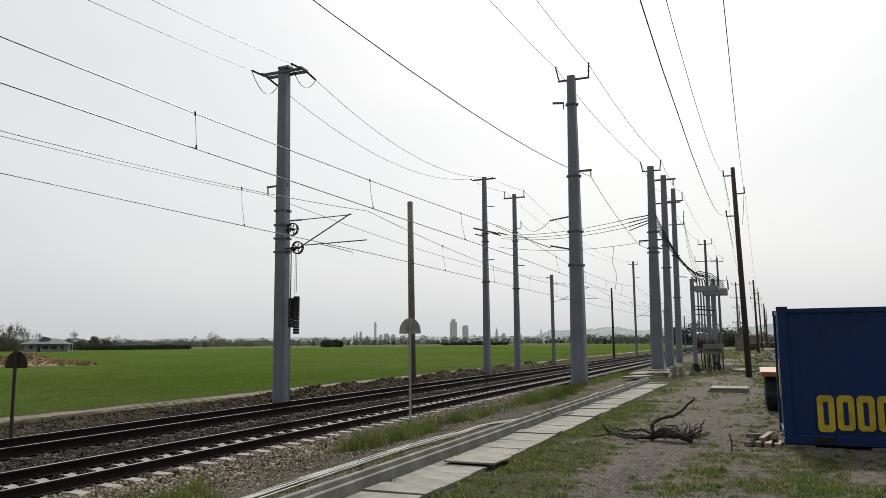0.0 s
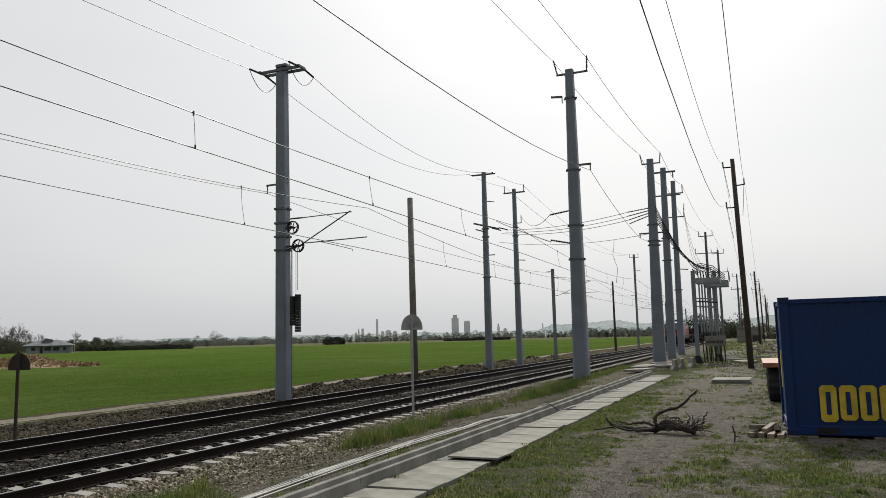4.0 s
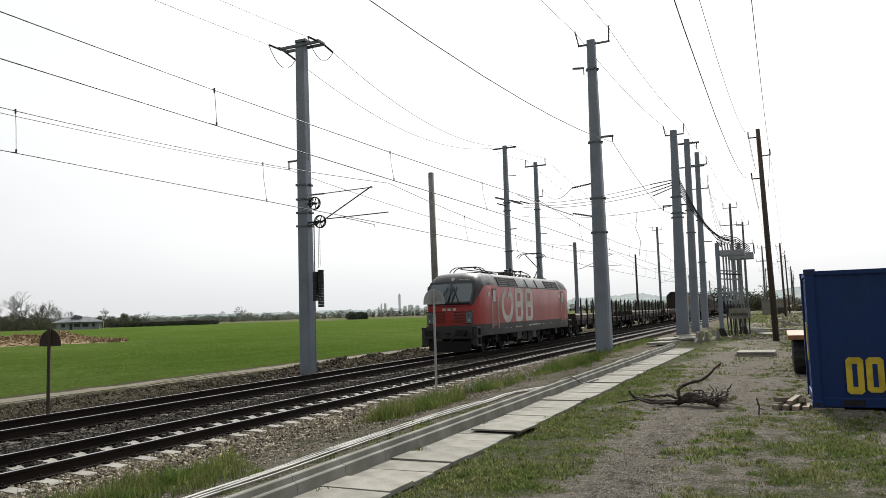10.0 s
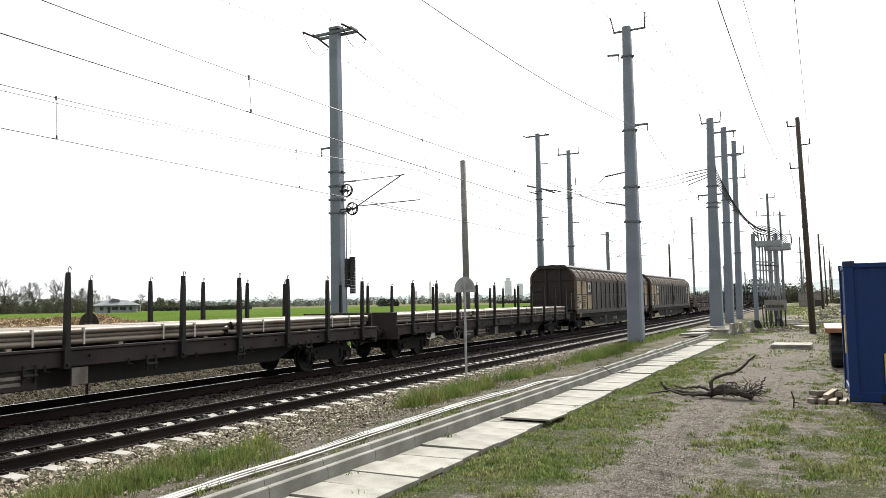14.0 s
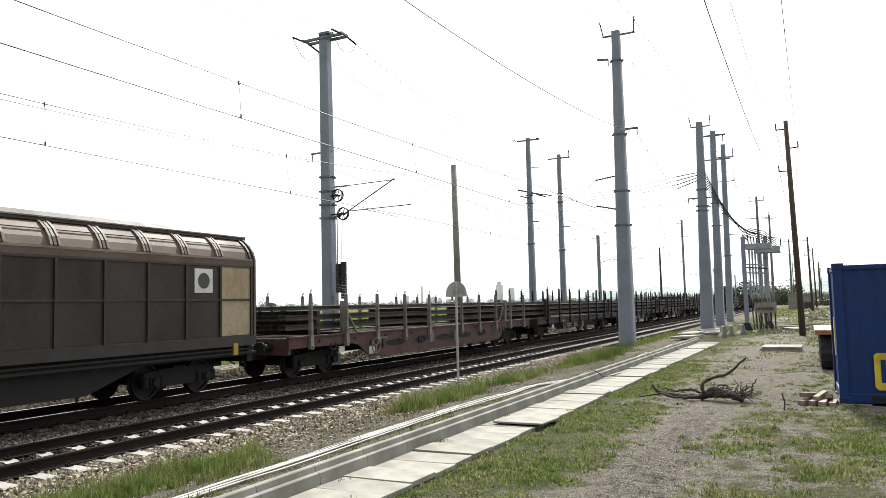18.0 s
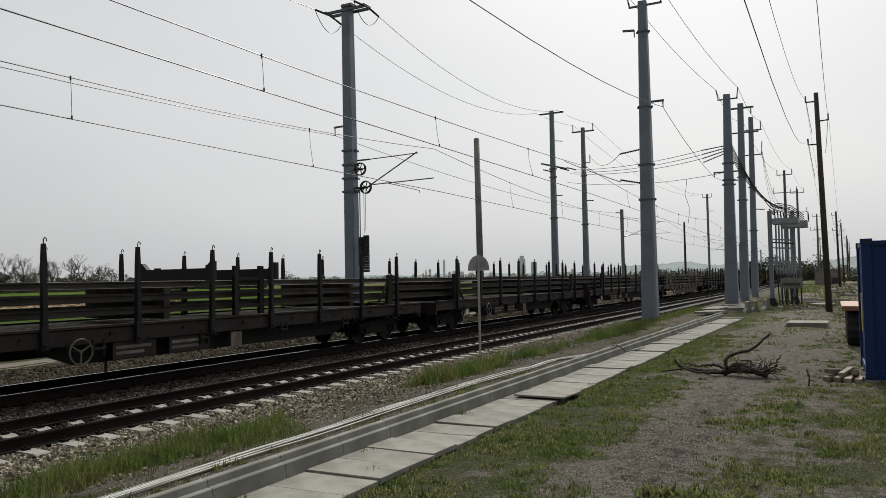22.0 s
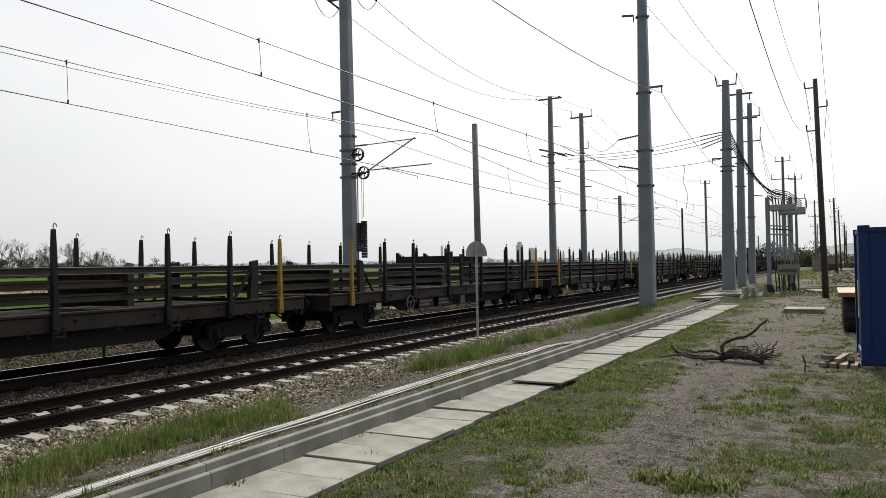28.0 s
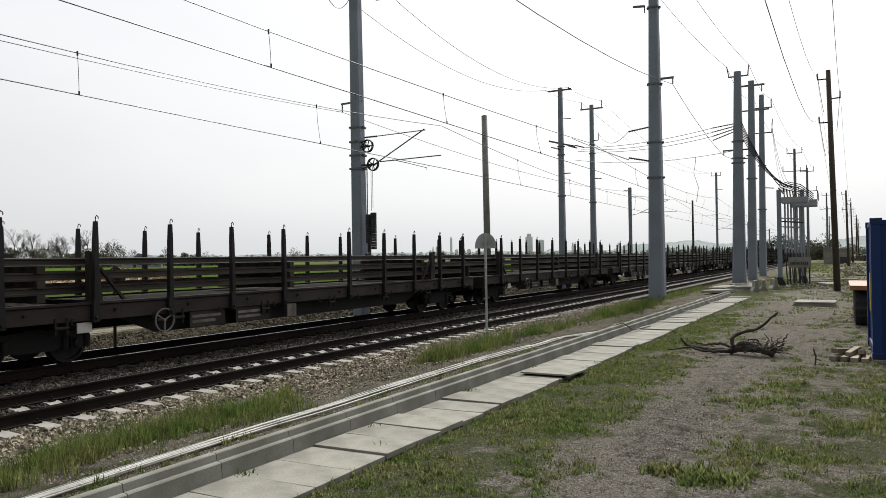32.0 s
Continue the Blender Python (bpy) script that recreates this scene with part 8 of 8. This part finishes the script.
def scatter_stones(name, label, regions, seed, material, chips=False):
    """Broken stones: crooked six-sided lumps, each turned its own way; or small pointed chips."""
    r = random.Random(seed)
    verts, faces = [], []
    for x0, x1, y0, y1, count, s0, s1 in regions:
        for _ in range(count):
            y = y0 + (y1 - y0) * r.random() ** 1.5
            x = r.uniform(x0, x1)
            if on_sleeper(x, y):
                continue
            s = r.uniform(s0, s1)
            z = ground_z(x, y) + s * 0.3
            if chips:
                a, n = r.uniform(0, 6.28), len(verts)
                c, q = math.cos(a) * s, math.sin(a) * s
                h, lean = s * r.uniform(0.3, 0.9), r.uniform(-0.5, 0.5) * s
                verts += [(x + p[0] * c - p[1] * q + (lean if p[2] > 0 else 0), y + p[0] * q + p[1] * c, z + p[2] * h) for p in CHIP.tolist()]
                faces += [tuple(n + i for i in f) for f in CHIP_SIDES]
                continue
            q = np.array(Euler((r.uniform(0, 6), r.uniform(0, 6), r.uniform(0, 6))).to_matrix())
            sc = np.array((s * r.uniform(0.6, 1.0), s * r.uniform(0.6, 1.0), s * r.uniform(0.4, 0.75)))
            jag = np.array([r.uniform(0.55, 1.1) for _ in range(8)])[:, None]
            n = len(verts)
            verts += ((CORNERS * sc * jag) @ q.T + (x, y, z)).tolist()
            faces += [tuple(n + i for i in f) for f in SIDES]
    me = bpy.data.meshes.new(name)
    me.from_pydata(verts, [], faces)
    me.materials.append(M[material])
    return tagged(new(name, me), label, "stones", kind="stuff")


scatter_stones("ballast", "loose grey-brown ballast stones between the rails",
               [(-12.2, -10.9, 6, 34, 7000, 0.022, 0.042), (-14.9, -12.3, 7, 45, 21000, 0.026, 0.05), (-16.6, -15.2, 10, 36, 4000, 0.022, 0.042), (-19.0, -16.7, 10, 50, 8000, 0.025, 0.05)], 31, "stone")
M["stone_pale"] = mat("pale_ballast_stone", (0.22, 0.192, 0.146), 0.9, 0, 3, 30, 0.25, 0.2, (0.13, 0.112, 0.084), spec=0.15)
island_vary(M["stone_pale"], 0.35, 1.7)
scatter_stones("ballast_shoulder", "pale tan ballast stones on the shoulder", [(-10.45, -8.6, 2, 40, 19000, 0.028, 0.05), (-10.75, -10.4, 2, 34, 3200, 0.022, 0.042), (-8.8, -7.0, 2, 34, 4200, 0.012, 0.032)], 33, "stone_pale")
M["pebble"] = mat("yard_gravel", (0.27, 0.245, 0.2), 0.9, 0, 3, 30, 0.2, 0.1, (0.13, 0.115, 0.095), spec=0.1)
island_vary(M["pebble"], 0.6, 1.4)
scatter_stones("gravel", "fine pale gravel scattered on the yard",
               [(-3.9, 2.8, 3.9, 12, 30000, 0.004, 0.013), (-3.9, 2.6, 9, 34, 17000, 0.006, 0.018), (-7.2, -5.25, 4.5, 26, 7000, 0.008, 0.022)], 32, "pebble", True)

M["clod"] = mat("bank_rubble", (0.105, 0.092, 0.072), 0.95, 0, 3, 30, 0.3, 0.2, (0.028, 0.024, 0.018), spec=0.0)
island_vary(M["clod"], 0.5, 1.5)
scatter_stones("bank_rubble", "dark rubble and clods on the bank beyond the tracks", [(-23.2, -19.2, 11, 60, 12000, 0.018, 0.05), (-22.4, -20.4, 24, 90, 2600, 0.03, 0.1)], 34, "clod")
scatter_stones("yard_rubble", "broken stone and earth at the far yard", [(-3.0, 0.5, 46, 75, 260, 0.03, 0.1), (0.0, 7.0, 70, 140, 400, 0.06, 0.25)], 35, "pebble")

# ---- grass and weeds ----
M["blossom"] = mat("yellow_blossom", (0.26, 0.28, 0.04), 0.8, 0, 3, 20, 0.2, 0)
M["grass"] = mat("grass_blade", (0.072, 0.112, 0.026), 0.8, 0, 1.2, 20, 0.3, 0, (0.135, 0.145, 0.05), mix=(0.42, 0.62), spec=0.1)
leafy(M["grass"])
island_vary(M["grass"], 0.55, 1.5)
M["weed"] = mat("weed_leaf", (0.108, 0.146, 0.043), 0.8, 0, 1.6, 20, 0.3, 0, (0.17, 0.178, 0.075), mix=(0.42, 0.6), spec=0.1)
leafy(M["weed"])
island_vary(M["weed"], 0.4, 1.6)
M["dry"] = mat("dry_grass", (0.135, 0.112, 0.068), 0.85, 0, 1.2, 20, 0.2, 0, (0.090, 0.074, 0.045))
island_vary(M["dry"], 0.6, 1.4)


def blades(name, label, spots, seed, material):
    """Tufts of bent blades: spots are (x, y, radius, count, height, width)."""
    r = random.Random(seed)
    verts, faces = [], []
    for x, y, rad, count, h, w in spots:
        for _ in range(count):
            a, d = r.uniform(0, 6.28), rad * r.random() ** 0.6
            px, py = x + d * math.cos(a), y + d * math.sin(a)
            z = ground_z(px, py) - 0.01
            hh = h * r.uniform(0.45, 1.15) * (1.1 - 0.6 * d / max(rad, 0.01))
            t = r.uniform(0, 6.28)
            bend = hh * r.uniform(0.15, 0.8)
            bx, by = math.cos(t) * bend, math.sin(t) * bend
            sx, sy = -math.sin(t) * w, math.cos(t) * w
            n = len(verts)
            if h < 0.055:
                verts += [(px - sx, py - sy, z), (px + sx, py + sy, z), (px + bx, py + by, z + hh)]
                faces.append((n, n + 1, n + 2))
                continue
            verts += [(px - sx, py - sy, z), (px + sx, py + sy, z), (px + bx * 0.35 + sx * 0.8, py + by * 0.35 + sy * 0.8, z + hh * 0.6), (px + bx * 0.35 - sx * 0.8, py + by * 0.35 - sy * 0.8, z + hh * 0.6), (px + bx, py + by, z + hh)]
            faces += [(n, n + 1, n + 2, n + 3), (n + 3, n + 2, n + 4)]
    me = bpy.data.meshes.new(name)
    me.from_pydata(verts, [], faces)
    me.materials.append(M[material])
    return tagged(new(name, me), label, "grass", kind="stuff")


g = random.Random(77)
spots = []
# tall grass bank between ballast and cables: ragged clumps with gaps
for c in range(44):
    cy, cx = g.uniform(14.6, 34), g.gauss(-7.75, 0.35)
    hh = g.uniform(0.2, 0.5)
    for _ in range(9):
        spots.append((cx + g.gauss(0, 0.25), cy + g.gauss(0, 0.4), g.uniform(0.12, 0.3), 40, hh * g.uniform(0.6, 1.2), 0.006))
for _ in range(60):
    spots.append((g.gauss(-7.9, 0.35), g.uniform(14.2, 17.5), 0.28, 46, g.uniform(0.25, 0.5), 0.006))
for c in range(30):
    cy, cx = g.uniform(2.5, 8.9), g.gauss(-7.75, 0.35)
    hh = g.uniform(0.16, 0.42)
    for _ in range(9):
        spots.append((cx + g.gauss(0, 0.22), cy + g.gauss(0, 0.35), g.uniform(0.1, 0.28), 44, hh * g.uniform(0.6, 1.2), 0.005))
for _ in range(70):
    spots.append((g.gauss(-6.9, 0.9), g.uniform(3, 34), g.uniform(0.06, 0.16), 16, g.uniform(0.05, 0.14), 0.006))
for _ in range(110):
    spots.append((g.gauss(-8.2, 0.5), g.uniform(30, 52), 0.4, 30, g.uniform(0.25, 0.4), 0.01))
for _ in range(130):
    spots.append((g.uniform(-6.6, -5.5), 3.5 + 12 * g.random() ** 1.4, g.uniform(0.08, 0.2), 26, g.uniform(0.05, 0.12), 0.007))
for _ in range(40):
    spots.append((g.gauss(-5.7, 0.25), g.uniform(4.5, 30), 0.16, 20, g.uniform(0.06, 0.14), 0.006))
blades("grass_bank", "tall green grass along the ballast edge", spots, 51, "grass")
spots = []
for _ in range(60):
    spots.append((g.gauss(-7.9, 0.6), g.uniform(6, 34), 0.3, 14, g.uniform(0.2, 0.45), 0.004))
for _ in range(260):
    spots.append((g.gauss(-20.9, 1.1), g.uniform(11, 70), 0.5, 14, g.uniform(0.1, 0.34), 0.008))
blades("dry_stalks", "pale dry stalks among trackside grass", spots, 52, "dry")
# yard turf: thick by the slabs and on the open side, bare in the wheel lane


def turf_cover(x, y):
    bare = smooth(abs(x - lane_x(y)), 0.28, 0.85)
    back = 1 - 0.62 * smooth(y, 12.0, 15.5) * smooth(x, -3.4, -2.5)
    patch = 1.2 * noise.noise((x * 0.75, y * 0.75, 12.0)) + 0.9 * noise.noise((x * 2.4, y * 2.4, 4.0))
    side = 0.5 * smooth(-x, 2.3, 3.3)
    return (0.02 + 0.98 * bare) * back * (0.36 + patch + side)


spots = []
for k in range(46000):
    x, y = g.uniform(-4.05, 3.4), 3.9 + 22 * g.random() ** 1.7
    cover = turf_cover(x, y)
    if g.random() < cover:
        big = g.random() < 0.10 + 0.25 * max(0.0, cover - 0.6)
        spots.append((x, y, g.uniform(0.05, 0.17), 34 if big else 22, g.uniform(0.056, 0.09) if big else g.uniform(0.015, 0.05), 0.0055 + 0.0004 * y))
for k in range(5200):
    x, y = g.uniform(-3.9, 3.4), g.uniform(22, 62)
    if g.random() < (0.25 + 1.2 * noise.noise((x * 0.7, y * 0.3, 12.0))) * (1.6 if x < -3.0 else 0.8):
        spots.append((x, y, g.uniform(0.1, 0.3), 8, g.uniform(0.05, 0.13), 0.02))
for k in range(2600):
    x, y = g.uniform(-4.5, 9), g.uniform(45, 150)
    if g.random() < 0.35 + 1.1 * noise.noise((x * 0.25, y * 0.08, 3.0)):
        spots.append((x, y, g.uniform(0.3, 0.9), 12, g.uniform(0.1, 0.3), 0.05))
blades("turf", "short patchy turf on the gravel yard", spots, 53, "weed")
spots = []
for _ in range(3000):
    x, y = g.uniform(-4.0, 3.0), 4.0 + 22 * g.random() ** 1.5
    if g.random() < 0.1 + 0.6 * turf_cover(x, y):
        spots.append((x, y, 0.2, 9, g.uniform(0.03, 0.07), 0.004))
blades("dry_turf", "dry straw-coloured turf on the gravel yard", spots, 54, "dry")
# one thick clump of dark leaves beside the lane
spots = [(-1.2 + g.gauss(0, 0.22), 6.9 + g.gauss(0, 0.12), 0.14, 34, g.uniform(0.07, 0.14), 0.012) for _ in range(30)]
spots += [(-1.1 + g.gauss(0, 0.3), 10.7 + g.gauss(0, 0.25), 0.16, 26, g.uniform(0.06, 0.11), 0.012) for _ in range(26)]
blades("weed_clump", "dark green leafy clumps beside the wheel lane", spots, 56, "weed")
spots = [(-8.55 + g.gauss(0, 0.06), 10.1 + g.gauss(0, 0.1), 0.07, 12, g.uniform(0.2, 0.36), 0.008) for _ in range(6)]
blades("flowering_weed", "yellow-green flowering weed at the ballast edge", spots, 57, "blossom")
spots = []
for x, y in ((-4.9, 5.2), (-4.85, 7.3), (-4.88, 9.9), (-4.8, 12.4), (-4.3, 6.6), (-1.5, 5.6), (-1.2, 5.9), (-2.6, 9.3), (-0.1, 9.2), (0.2, 9.6), (-2.4, 5.3), (-3.4, 6.1), (-3.6, 4.9), (1.2, 7.0), (1.6, 10.5), (-0.9, 12.2)):
    spots.append((x, y, 0.16, 60, 0.13, 0.011))
blades("weeds", "broad-leaved weeds in joints and gravel", spots, 55, "weed")


def motions():
    for t, u, x in VEHICLES:
        rows = []
        for s in range(0, 33):
            y = u - SPEED * (s - T0)
            rows.append((s, pose(x + line_x(y), y, 0, 0, 0, -math.degrees(math.atan((line_x(y + 10) - line_x(y)) / 10)))))
        walk(t, rows)


motions()
